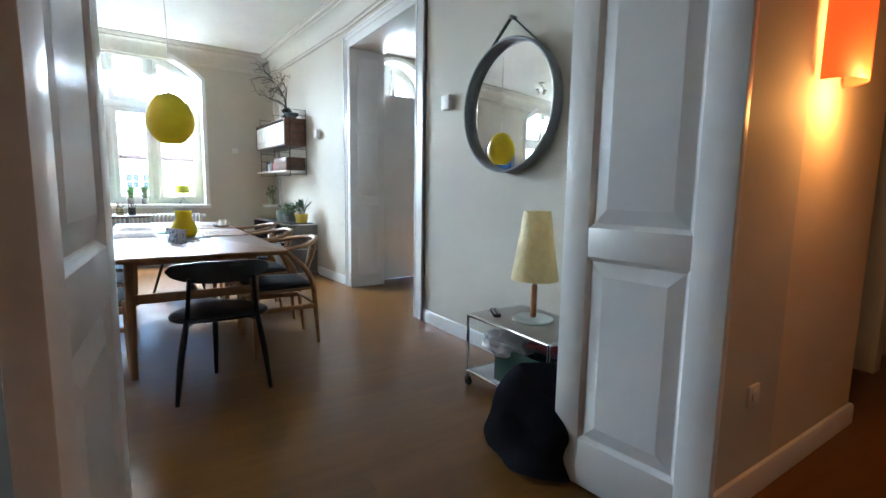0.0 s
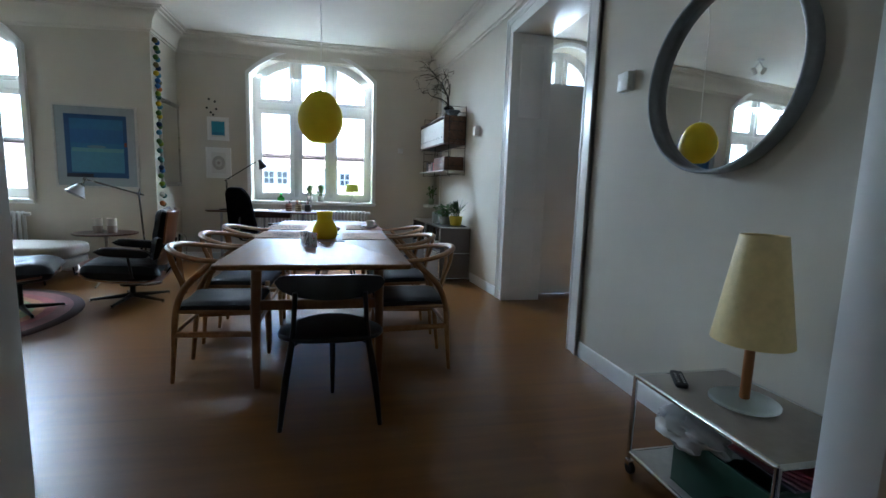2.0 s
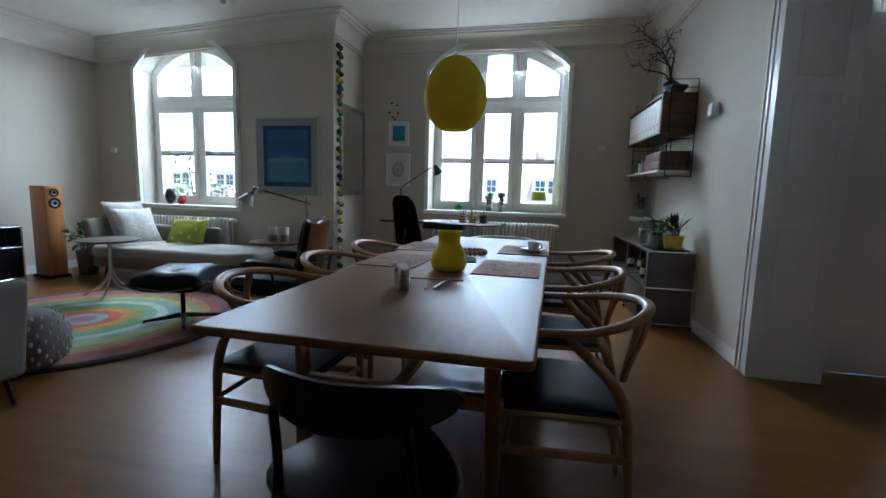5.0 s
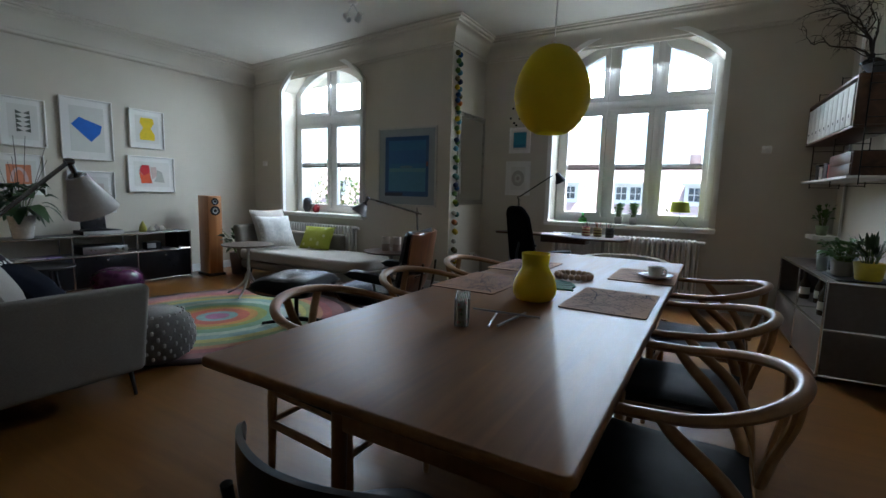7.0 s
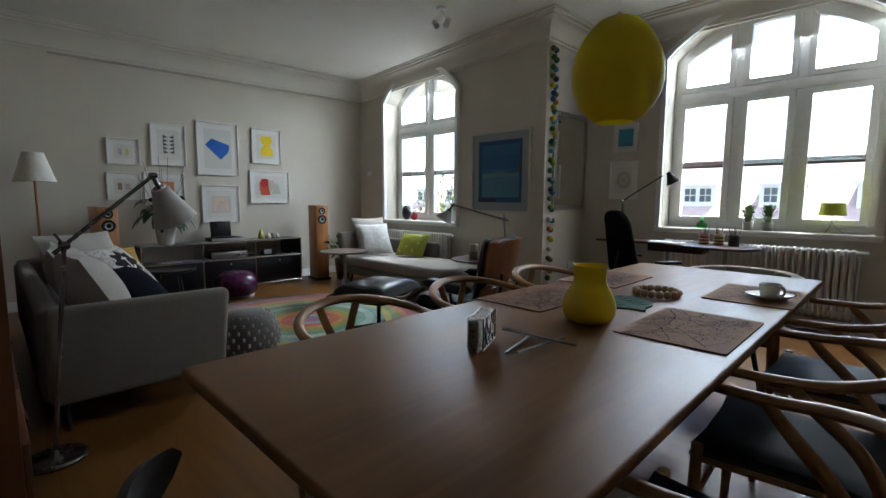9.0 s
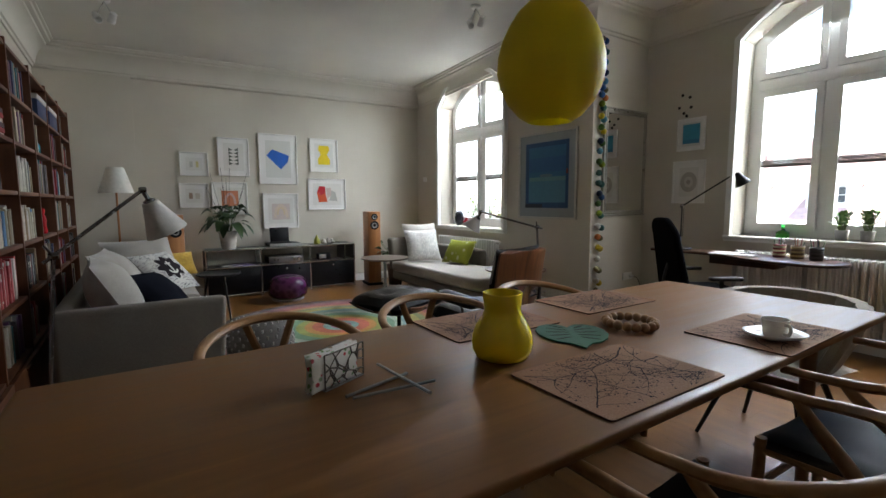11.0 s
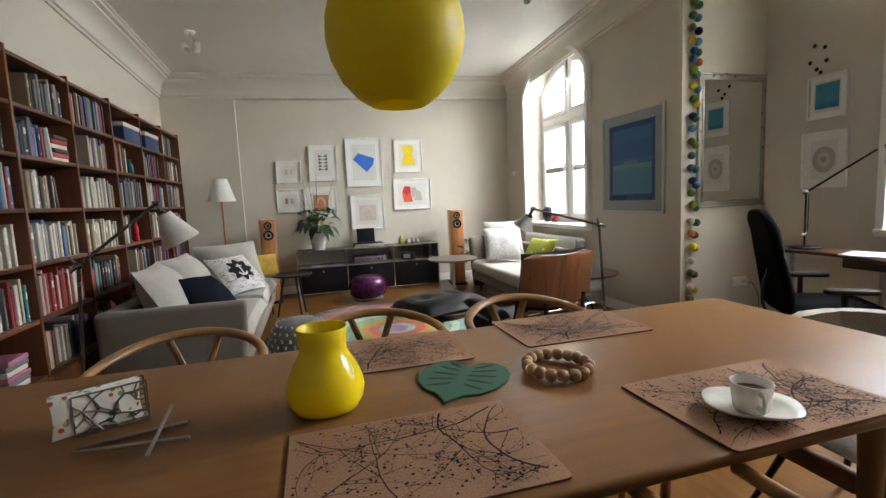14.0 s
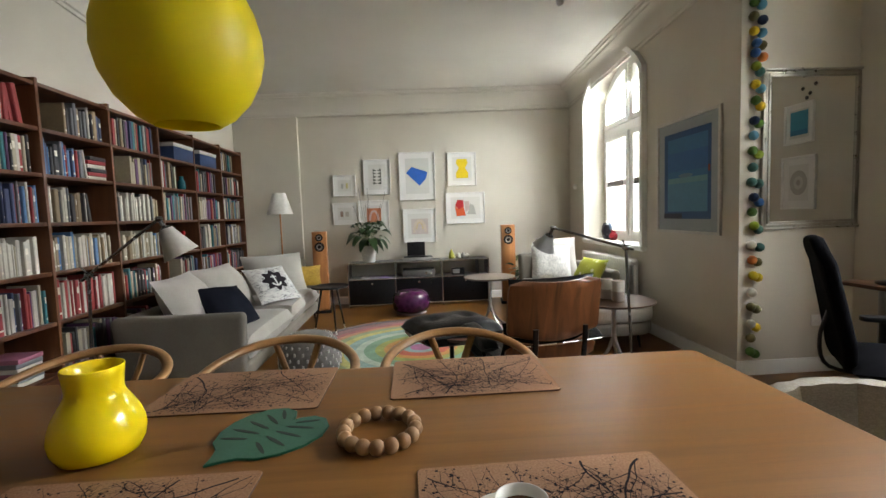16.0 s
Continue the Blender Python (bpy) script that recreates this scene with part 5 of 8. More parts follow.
for ci, ri, a, b, z in spans:
    room = (ROWS + [2.053])[ri + 1] - 0.024 - z
    if ri == 0 or (ci, ri) in ((2, 6), (1, 6)):
        continue
    tone, gap_east, gap_west = STOCK.get((ci, ri), ("mixed", 0.05, 0.10))
    x, start = b - gap_east, a + gap_west
    usual = rb.choice((0.185, 0.20, 0.215))
    while x > start:
        t = rb.choice((0.011, 0.013, 0.016, 0.019, 0.022, 0.026, 0.032))
        hh = min(usual + rb.choice((-0.02, -0.01, 0.0, 0.0, 0.01, 0.025)), room - 0.012)
        d = rb.choice((0.14, 0.17, 0.2))
        if x - t < a:
            break
        y = 5.018 - rb.choice((0, 0.004, 0.010, 0.018))
        tilt = 8 if gap_west > 0.08 and x - t < start + 0.03 else 0
        if count < 300:
            ob = tagged(new("book", book_mesh(t, hh, d, rb.random() < 0.3, tone)), "bound book standing upright on the bookcase shelf", "book", "books in the bookcase")
            ob.matrix_basis = pose(x - t / 2 - (hh * 0.07 if tilt else 0), y, z + (t * 0.07 if tilt else 0), 0, tilt, 0)
            count += 1
        else:
            far_books.append((x - t / 2, y, z, t, hh, d))
        x -= t + 0.0015
# books lying on their sides on top of or beside the rows
for x, z, n_, cols_ in ((0.735, 1.54, 6, (IVORY, RED, INKY)), (1.42, 0.3855, 6, (IVORY, SLATE, PINK)), (-0.12, 0.6855, 2, (NAVY, NAVY))):
    lying = thing("book_stack", pose(x, 4.92, z), "flat stack of books lying on a bookcase shelf", "books", "lying book stacks")
    for k in range(n_):
        part("book", box(-0.085 if n_ > 2 else -0.09, -0.10, 0.026 * k, 0.085, 0.09 + 0.004 * (k % 3), 0.026 * k + 0.0245, 0.003), plain("lying_cover", cols_[k % len(cols_)], 0.5), lying, "", pose(0, 0, 0, 0, 0, rb.uniform(-3, 3)))
bv = thing("small_vase", pose(-0.48, 4.97, 1.54), "small teal glass vase on the bookcase", "vase")
part("body", lathe([(0, 0), (0.03, 0), (0.036, 0.03), (0.034, 0.08), (0.018, 0.105), (0.022, 0.13), (0.018, 0.13), (0.012, 0.10), (0, 0.09)], 20), plain("teal_glaze", (0.01, 0.12, 0.16), 0.15), bv)
vs, fs = [], []
for x, y, z, t, hh, d in far_books:
    i0 = len(vs)
    vs += [(x + sx * t / 2, yy, zz) for sx in (-1, 1) for yy in (y - d, y) for zz in (z, z + hh)]
    fs += [tuple(i0 + k for k in q) for q in ((0, 1, 3, 2), (4, 6, 7, 5), (0, 4, 5, 1), (2, 3, 7, 6), (1, 5, 7, 3), (0, 2, 6, 4))]
me = bpy.data.meshes.new("shelved_books")
me.from_pydata(vs, [], fs)
me.materials.append(CLOTH_FAR)
tagged(new("shelved_books", me), "rows of mixed books on the further shelves", "books", "", "stuff")
# archive boxes, a red figure and a lying stack
for k, (x, z) in enumerate(((-0.55, 1.80), (-1.05, 1.80))):
    bx = thing("archive_box", pose(x + 0.12, 4.92, z), "dark blue archive box with a pale lid on the bookcase", "box", "archive boxes")
    part("body", box(-0.19, -0.12, 0, 0.19, 0.12, 0.115, 0.003), plain("navy_board", (0.02, 0.045, 0.12), 0.6), bx)
    part("lid", box(-0.193, -0.123, 0.1155, 0.193, 0.123, 0.15, 0.003), plain("pale_board", (0.5, 0.48, 0.44), 0.7), bx)
rf = thing("red_figure", pose(-0.40, 4.99, 0.975), "small red ceramic figure on the bookcase edge", "ornament")
part("body", lathe([(0, 0), (0.022, 0), (0.026, 0.02), (0.02, 0.06), (0.026, 0.10), (0.018, 0.13), (0.012, 0.14), (0.019, 0.16), (0.017, 0.18), (0, 0.19)], 18), plain("red_glaze", (0.45, 0.015, 0.02), 0.2), rf)
# ---- sofa ----
GREYFAB = fabric("grey_wool", (0.20, 0.18, 0.150), 380, 0.06)
PALEFAB = fabric("pale_grey_wool", (0.43, 0.40, 0.36), 380, 0.06)
NAVYFAB = fabric("dark_navy_cloth", (0.015, 0.017, 0.026), 380, 0.2)
sf = thing("sofa", pose(-0.235, 5.62, 0), "light grey upholstered sofa on slim dark legs", "sofa")
SW = 1.215


def soft_box(x0, y0, z0, x1, y1, z1, r):
    return box(x0, y0, z0, x1, y1, z1, r, 4)


part("frame", soft_box(-SW + 0.05, -0.44, 0.16, SW - 0.05, 0.36, 0.27, 0.03), GREYFAB, sf)
for s in (-1, 1):
    arm = soft_box(-0.05, -0.45, 0.15, 0.05, 0.385, 0.635, 0.035)
    for v in arm.verts:
        v.co.x += s * 0.07 * (v.co.z - 0.15)
        if v.co.y > 0.2:
            v.co.y -= 0.06 * (0.635 - v.co.z)
    part("arm", place(arm, pose(s * (SW - 0.05), 0, 0)), GREYFAB, sf)
    part("seat_cushion", place(puff(1.14, 0.72, 0.20, 18, 7, 0.32), pose(s * 0.572, 0.03, 0.255)), PALEFAB, sf)
bk = soft_box(-SW + 0.06, -0.47, 0.15, SW - 0.06, -0.36, 0.62, 0.04)
part("back", bk, GREYFAB, sf)
for x, yb, rz, rx in ((0.72, -0.16, 4, 62), (0.05, -0.16, -6, 60), (-0.86, -0.02, -55, 66)):
    part("back_cushion", place(puff(0.66, 0.50, 0.27, 16, 2.3, 0.75, 0.012, x), pose(x, yb, 0.425, rx, 0, 180 + rz) @ pose(0, 0.19, -0.07)), PALEFAB, sf)
for sx in (-1, 1):
    for y in (-0.38, 0.32):
        part("leg", tube([(sx * (SW - 0.06), y, 0.0), (sx * (SW - 0.12), y, 0.165)], [0.009, 0.014], 8), DARKPL, sf)
nv = solid("navy_cushion", place(puff(0.46, 0.46, 0.19, 16, 2.0, 0.6, 0.015, 5), pose(0.42, 5.66, 0.50, 48, 6, 158) @ pose(0, 0.02, -0.03)), NAVYFAB, "dark navy cushion lying on the sofa", "cushion")
an = thing("anchor_cushion", pose(-0.42, 5.84, 0.463, 44, 0, 140), "white cushion printed with a dark anchor and flower", "cushion")
ANCHORBASE = Kit("white_printed_cotton", 0.9)
n1 = ANCHORBASE.noise(ANCHORBASE.at((1, 3, 1)), 11, 2, 0.5, 2.0)
ANCHORBASE.color(ANCHORBASE.ramp(n1, [(0.36, (0.55, 0.54, 0.52)), (0.40, (0.55, 0.54, 0.52)), (0.42, (0.02, 0.022, 0.035)), (0.49, (0.55, 0.54, 0.52))]))
part("cover", place(puff(0.44, 0.44, 0.13, 16, 2.4, 0.55), pose(0, 0.20, -0.05)), ANCHORBASE.m, an)
flower = []
for i in range(60):
    a = 2 * math.pi * i / 60
    r = 0.112 + 0.020 * math.cos(8 * a)
    flower.append((r * math.cos(a), 0.20 + r * math.sin(a)))


def drape(bm, lift):
    """Lays flat print on the bulge of the cushion."""
    for v in bm.verts:
        u, w = v.co.x / 0.22, (v.co.y - 0.20) / 0.22
        f = max(0.0, (1 - abs(u) ** 2.4) * (1 - abs(w) ** 2.4)) ** 0.55
        v.co.z += -0.05 + 0.065 + 0.065 * f + lift
    return bm


fl_ = bmesh.new()
rings_ = [[fl_.verts.new((k * x, 0.20 + k * (y - 0.20), 0)) for x, y in flower] for k in (0.05, 0.35, 0.7, 1.0)]
for a_, b_ in zip(rings_, rings_[1:]):
    for i in range(60):
        fl_.faces.new((a_[i], a_[(i + 1) % 60], b_[(i + 1) % 60], b_[i]))
fl_.faces.new(rings_[0])
part("flower_print", drape(fl_, 0.003), INK, an, "dark flower print")
anc = join(tube([(0, 0.13 + 0.01 * i, 0) for i in range(14)], 0.008, 6, False, 0.2), tube([(0.045 * math.cos(radians(a)), 0.175 + 0.045 * math.sin(radians(a)), 0) for a in range(195, 350, 12)], 0.009, 6, False, 0.2), tube([(-0.03 + 0.01 * i, 0.235, 0) for i in range(7)], 0.007, 6, False, 0.2))
part("anchor_print", drape(anc, 0.005), plain("white_print", (0.62, 0.61, 0.58), 0.8), an, "white anchor print")
YELFAB = fabric("mustard_patterned_cloth", (0.52, 0.33, 0.06), 60, 0.35)
solid("mustard_throw", place(puff(0.40, 0.28, 0.10, 12, 2.6, 0.5, 0.01, 9), pose(-1.22, 5.86, 0.455, 50, 0, 102) @ pose(0, 0.17, -0.06)), YELFAB, "mustard yellow cushion against the sofa arm", "cushion")


# ---- lamps ----
def arm_lamp(name, label, base, joint, tip, head_rot, metal, shade_mat, shade_r, shade_len, stem_r=0.008):
    """A jointed floor lamp: disc foot, upright, sprung arm and conical shade."""
    g_ = thing(name, pose(*base), label, "lamp")
    B = Vector(base)
    J, T = Vector(joint) - B, Vector(tip) - B
    part("foot", lathe([(0, 0), (0.115, 0), (0.118, 0.006), (0.118, 0.016), (0.10, 0.021), (0.02, 0.024), (0.016, 0.05), (0, 0.05)], 32), metal, g_)
    part("upright", rod((0, 0, 0.02), J, stem_r), metal, g_)
    part("joint", join(place(lathe([(0.014, -0.02), (0.018, -0.012), (0.018, 0.012), (0.014, 0.02)], 14), Matrix.Translation(J) @ pose(0, 0, 0, 90)), rod(J + Vector((0, 0, 0)), J + Vector((0.02, -0.03, 0.05)), 0.006)), metal, g_)
    d = (T - J).normalized()
    side = d.cross(Vector((0, 0, 1))).normalized() * 0.012
    part("arm", rod(J - d * 0.05, T, 0.009), metal, g_)
    part("spring_rod", rod(J + side, T + side * 0.7 - d * 0.05, 0.0025), metal, g_)
    part("elbow", place(lathe([(0.012, -0.018), (0.016, -0.01), (0.016, 0.01), (0.012, 0.018)], 12), Matrix.Translation(T) @ pose(0, 0, 0, 90)), metal, g_)
    hd = Matrix.Translation(T) @ pose(0, 0, 0, *head_rot)
    part("neck", place(lathe([(0.012, 0.0), (0.012, -0.05), (0.03, -0.06), (0.032, -0.085), (0, -0.085)], 18), hd), metal, g_)
    sh_ = part("shade", place(lathe([(shade_r, -0.07 - shade_len), (shade_r * 0.42, -0.085), (shade_r * 0.40, -0.07), (shade_r * 0.2, -0.066), (shade_r * 0.2, -0.069), (shade_r * 0.37, -0.075), (shade_r - 0.002, -0.07 - shade_len)], 36, False), hd), shade_mat, g_)
    part("bulb", place(lathe([(0, -0.15), (0.02, -0.14), (0.025, -0.115), (0.014, -0.085), (0, -0.085)], 14), hd), WHITEPL, sh_)
    return g_


LAMPSTEEL = plain("satin_lamp_steel", (0.24, 0.24, 0.25), 0.24, 1.0)
PARCH = plain("parchment_shade", (0.52, 0.50, 0.46), 0.6)
arm_lamp("floor_lamp", "jointed aluminium floor lamp with a pale conical shade", (1.20, 5.16, 0), (1.255, 5.245, 0.952), (1.16, 5.61, 1.262), (24, 9, 0), LAMPSTEEL, PARCH, 0.104, 0.175, 0.009)
arm_lamp("floor_lamp", "jointed aluminium reading lamp with a metal head", (1.11, 8.55, 0), (1.06, 8.525, 0.968), (0.76, 8.13, 1.105), (-20, 24, 0), LAMPSTEEL, plain("grey_lamp_head", (0.34, 0.34, 0.34), 0.35, 0.4), 0.088, 0.10, 0.0095)
lp = thing("floor_lamp", pose(-2.18, 5.38, 0), "floor lamp with a white cone shade on a reddish pole", "lamp")
part("foot", lathe([(0, 0), (0.13, 0), (0.13, 0.012), (0.02, 0.018), (0.012, 0.03), (0, 0.03)], 28), SPKWOOD, lp)
part("pole", rod((0, 0, 0.02), (0, 0, 1.33), 0.011), SPKWOOD, lp, "slim reddish wooden pole")
part("neck", rod((0, 0, 1.33), (0, 0, 1.42), 0.006), STEEL, lp)
part("shade", place(lathe([(0.165, 0), (0.082, 0.275), (0.080, 0.275), (0.163, 0)], 36, False), pose(0, 0, 1.305)), plain("white_linen_shade", (0.68, 0.66, 0.61), 0.8), lp, "white conical shade")

# ---- tables, pouffes, rug ----
def pedestal_table(name, x, y, z, r, top, label, feet, thick=0.018):
    g_ = thing(name, pose(x, y, 0), label, "table")
    part("tabletop", place(lathe([(0, 0), (r * 0.93, 0), (r, thick * 0.55), (r, thick), (0, thick)], 40), pose(0, 0, z - thick)), top, g_)
    part("column", lathe([(0.022, 0.20), (0.018, 0.26), (0.016, z - 0.06), (0.05, z - thick - 0.004), (0.05, z - thick - 0.0005)], 16), STEEL, g_)
    for i in range(feet):
        a = 2 * math.pi * i / feet + 0.5
        c, s = math.cos(a), math.sin(a)
        part("foot", tube(smooth_path([(0.012 * c, 0.012 * s, 0.25), (0.05 * c, 0.05 * s, 0.16), (0.14 * c, 0.14 * s, 0.07), (r * 0.92 * c, r * 0.92 * s, 0.011)], 5), [0.014 - 0.004 * k / 15 for k in range(16)], 8), STEEL, g_)


pedestal_table("side_table", -0.73, 7.90, 0.565, 0.27, plain("brown_laminate", (0.13, 0.10, 0.08), 0.4, 0, 30, 0.08, 0.25), "round brown side table on a polished star foot", 4)
pedestal_table("side_table", 0.70, 8.60, 0.548, 0.295, WALNUT, "round dark wood side table on a polished star foot", 3)
for dx, dy in ((-0.06, -0.03), (0.055, 0.01)):
    cpn = thing("tumbler", pose(0.70 + dx, 8.60 + dy, 0.5485), "tall pale beaker with a brown band on the side table", "beaker", "beakers")
    part("body", lathe([(0, 0), (0.042, 0), (0.045, 0.004), (0.045, 0.15), (0.042, 0.152), (0.041, 0.02), (0, 0.018)], 24), plain("taupe_glaze", (0.36, 0.29, 0.25), 0.3), cpn)
    part("rim_band", place(lathe([(0.0455, 0), (0.0458, 0.002), (0.0458, 0.075), (0.0455, 0.077)], 24, False), pose(0, 0, 0.074)), plain("cream_glaze", (0.62, 0.58, 0.52), 0.3), cpn)
tp = thing("tripod_table", pose(-0.97, 6.20, 0), "small dark tray table on thin splayed legs", "table")
part("top", lathe([(0, 0.485), (0.19, 0.485), (0.20, 0.492), (0.20, 0.505), (0.195, 0.505), (0.188, 0.497), (0, 0.497)], 36), DARKPL, tp)
for i in range(3):
    a = 2.1 * i + 0.4
    lg = part("leg", tube([(0.09 * math.cos(a), 0.09 * math.sin(a), 0.486), (0.19 * math.cos(a), 0.19 * math.sin(a), 0.0)], [0.012, 0.008], 8), DARKPL, tp)
    part("foot_cap", tube([(0.18 * math.cos(a), 0.18 * math.sin(a), 0.045), (0.19 * math.cos(a), 0.19 * math.sin(a), 0.0)], 0.0092, 8), WHITEPL, lg, "pale tipped foot")

rg = thing("rug", pose(-0.17, 7.15, 0.0), "round rug with uneven coloured rings", "rug")
RINGS = [(0.10, (0.30, 0.10, 0.22)), (0.17, (0.20, 0.34, 0.33)), (0.27, (0.46, 0.10, 0.055)), (0.34, (0.50, 0.24, 0.05)), (0.42, (0.30, 0.33, 0.08)), (0.52, (0.19, 0.33, 0.22)), (0.60, (0.42, 0.50, 0.42)), (0.70, (0.24, 0.36, 0.34)), (0.78, (0.44, 0.40, 0.13)), (0.86, (0.25, 0.30, 0.14)), (0.93, (0.42, 0.20, 0.10)), (1.01, (0.30, 0.09, 0.09)), (1.12, (0.22, 0.10, 0.10)), (1.20, (0.06, 0.035, 0.035))]
prev = None
for k, (r, c) in enumerate(RINGS):
    bm = bmesh.new()
    n = 72
    wob = lambda a, q: q * (1 + (0.018 * noise.noise(Vector((math.cos(a) * 1.6, math.sin(a) * 1.6, q * 3))) if q < 1.19 else 0))
    lo = prev if prev else 0.0
    ins = [bm.verts.new((wob(2 * math.pi * i / n, lo) * math.cos(2 * math.pi * i / n), wob(2 * math.pi * i / n, lo) * math.sin(2 * math.pi * i / n), 0.012)) for i in range(n)] if lo else None
    out = [bm.verts.new((wob(2 * math.pi * i / n, r) * math.cos(2 * math.pi * i / n), wob(2 * math.pi * i / n, r) * math.sin(2 * math.pi * i / n), 0.012)) for i in range(n)]
    if ins:
        for i in range(n):
            bm.faces.new((ins[i], out[i], out[(i + 1) % n], ins[(i + 1) % n]))
    else:
        bm.faces.new(out)
    if k == len(RINGS) - 1:
        dn = [bm.verts.new((v.co.x * 1.003, v.co.y * 1.003, 0.0005)) for v in out]
        for i in range(n):
            bm.faces.new((out[i], dn[i], dn[(i + 1) % n], out[(i + 1) % n]))
    part("ring", bm, fabric("rug_wool", c, 120, 0.22, 1.0, 0.8), rg)
    prev = r

pf = thing("knitted_pouffe", pose(0.47, 6.29, 0.012) @ Matrix.Diagonal((0.87, 0.87, 0.88, 1.0)), "round grey knitted pouffe with white raised dots", "pouffe")
body = [(0.0, 0.0), (0.16, 0.0), (0.235, 0.05), (0.27, 0.13), (0.272, 0.2), (0.25, 0.29), (0.20, 0.355), (0.12, 0.395), (0.0, 0.405)]
part("body", lathe(body, 36), fabric("grey_knit", (0.20, 0.19, 0.18), 90, 0.2), pf)
dots = bmesh.new()
for i in range(22):
    for j in range(7):
        a = 2 * math.pi * (i + 0.5 * (j % 2)) / 22
        z = 0.07 + 0.048 * j
        r = np.interp(z, [p[1] for p in body], [p[0] for p in body])
        d_ = box(-0.007, -0.010, -0.016, 0.007, 0.010, 0.016, 0.005, 1)
        dots = join(dots, place(d_, pose(r * math.cos(a), r * math.sin(a), z, 0, 0, math.degrees(a))))
tagged(part("dot_relief", dots, fabric("white_yarn", (0.55, 0.54, 0.51), 300), pf, "white raised dots"), "", "", "", "stuff")
pp = thing("purple_pouffe", pose(-1.74, 7.06, 0), "purple pouffe with a woven pattern", "pouffe")
PURP = Kit("purple_cloth", 0.2, 0, 0.5)
vv = PURP.node("ShaderNodeTexVoronoi", Scale=16.0)
PURP.wire(PURP.at(), vv.inputs["Vector"])
PURP.color(PURP.ramp(vv.outputs["Distance"], [(0.30, (0.040, 0.003, 0.034)), (0.60, (0.070, 0.010, 0.058))]))
part("body", lathe([(0, 0.03), (0.18, 0.03), (0.225, 0.07), (0.24, 0.15), (0.225, 0.23), (0.17, 0.285), (0.09, 0.305), (0, 0.308)], 36), PURP.m, pp)
part("base", lathe([(0, 0), (0.18, 0), (0.19, 0.01), (0.19, 0.0295), (0, 0.0295)], 32), plain("grey_base", (0.22, 0.21, 0.21), 0.8), pp)

# ---- lounge chair and ottoman ----
def shell_slab(w, prof, th, round_=0.07):
    """A bent plywood or leather panel: prof is a line of (y, z); rounded at its ends."""
    bm = bmesh.new()
    pts = [Vector((0, y, z)) for y, z in prof]
    n = len(pts)
    rows_ = []
    for i, p in enumerate(pts):
        d = (pts[min(i + 1, n - 1)] - pts[max(i - 1, 0)]).normalized()
        nrm = Vector((0, d.z, -d.y))
        e = min(i, n - 1 - i) / (n - 1)
        ww = w / 2 * (1 - 0.30 * max(0, 1 - e / 0.22) ** 2)
        row = []
        for s, k in ((0, 0), (1, 1)):
            xs = [-1 + 2 * q / 10 for q in range(11)]
            xs = xs if s == 0 else xs[::-1]
            for u in xs:
                curve = 0.055 * u * u
                row.append(bm.verts.new(p + Vector((ww * u, 0, 0)) + nrm * (curve + (th if s else 0))))
        rows_.append(row)
    for a, b in zip(rows_, rows_[1:]):
        m_ = len(a)
        for k in range(m_):
            bm.faces.new((a[k], b[k], b[(k + 1) % m_], a[(k + 1) % m_]))
    bm.faces.new(rows_[0]), bm.faces.new(rows_[-1][::-1])
    bmesh.ops.recalc_face_normals(bm, faces=bm.faces)
    return bm


def star(parent, r, z, n, a0):
    for i in range(n):
        a = a0 + 2 * math.pi * i / n
        c, s = math.cos(a), math.sin(a)
        ft = part("foot", tube([(0.02 * c, 0.02 * s, z + 0.05), (r * 0.5 * c, r * 0.5 * s, z + 0.035), (r * c, r * s, z + 0.022)], [0.022, 0.017, 0.011], 8), BLACK, parent)
        part("glide", place(lathe([(0.014, 0), (0.014, 0.012), (0.008, 0.016)], 12), pose(r * c, r * s, z)), CHROME, ft)


lc = thing("lounge_chair", pose(1.24, 7.82, 0, 0, 0, 102), "lounge chair with rosewood shells and black leather cushions", "armchair")
star(lc, 0.33, 0, 5, 0.3)
part("column", lathe([(0.024, 0.05), (0.024, 0.13), (0.10, 0.145), (0.10, 0.165)], 16), BLACK, lc)
part("seat_shell", shell_slab(0.64, [(0.395, 0.36), (0.375, 0.28), (0.30, 0.215), (0.15, 0.18), (0.0, 0.165), (-0.15, 0.16), (-0.25, 0.18), (-0.32, 0.26)], 0.014), ROSEWOOD, lc)
part("seat_cushion", place(puff(0.60, 0.62, 0.17, 16, 5, 0.4, 0.014, 3), pose(0, 0.05, 0.215, 5)), LEATHER, lc)
part("lower_back_shell", shell_slab(0.56, [(-0.285, 0.33), (-0.31, 0.385), (-0.33, 0.445), (-0.345, 0.49)], 0.014), ROSEWOOD, lc)
part("upper_back_shell", shell_slab(0.565, [(-0.345, 0.515), (-0.355, 0.54), (-0.362, 0.57), (-0.372, 0.65), (-0.385, 0.74), (-0.396, 0.80), (-0.402, 0.83), (-0.405, 0.848)], 0.014), ROSEWOOD, lc)
part("lower_back_cushion", place(puff(0.58, 0.22, 0.11, 12, 4, 0.45, 0.01, 4), pose(0, -0.285, 0.50, 77, 0, 180)), LEATHER, lc)
part("upper_back_cushion", place(puff(0.53, 0.34, 0.11, 14, 5, 0.45, 0.01, 6), pose(0, -0.318, 0.69, 79, 0, 180)), LEATHER, lc)
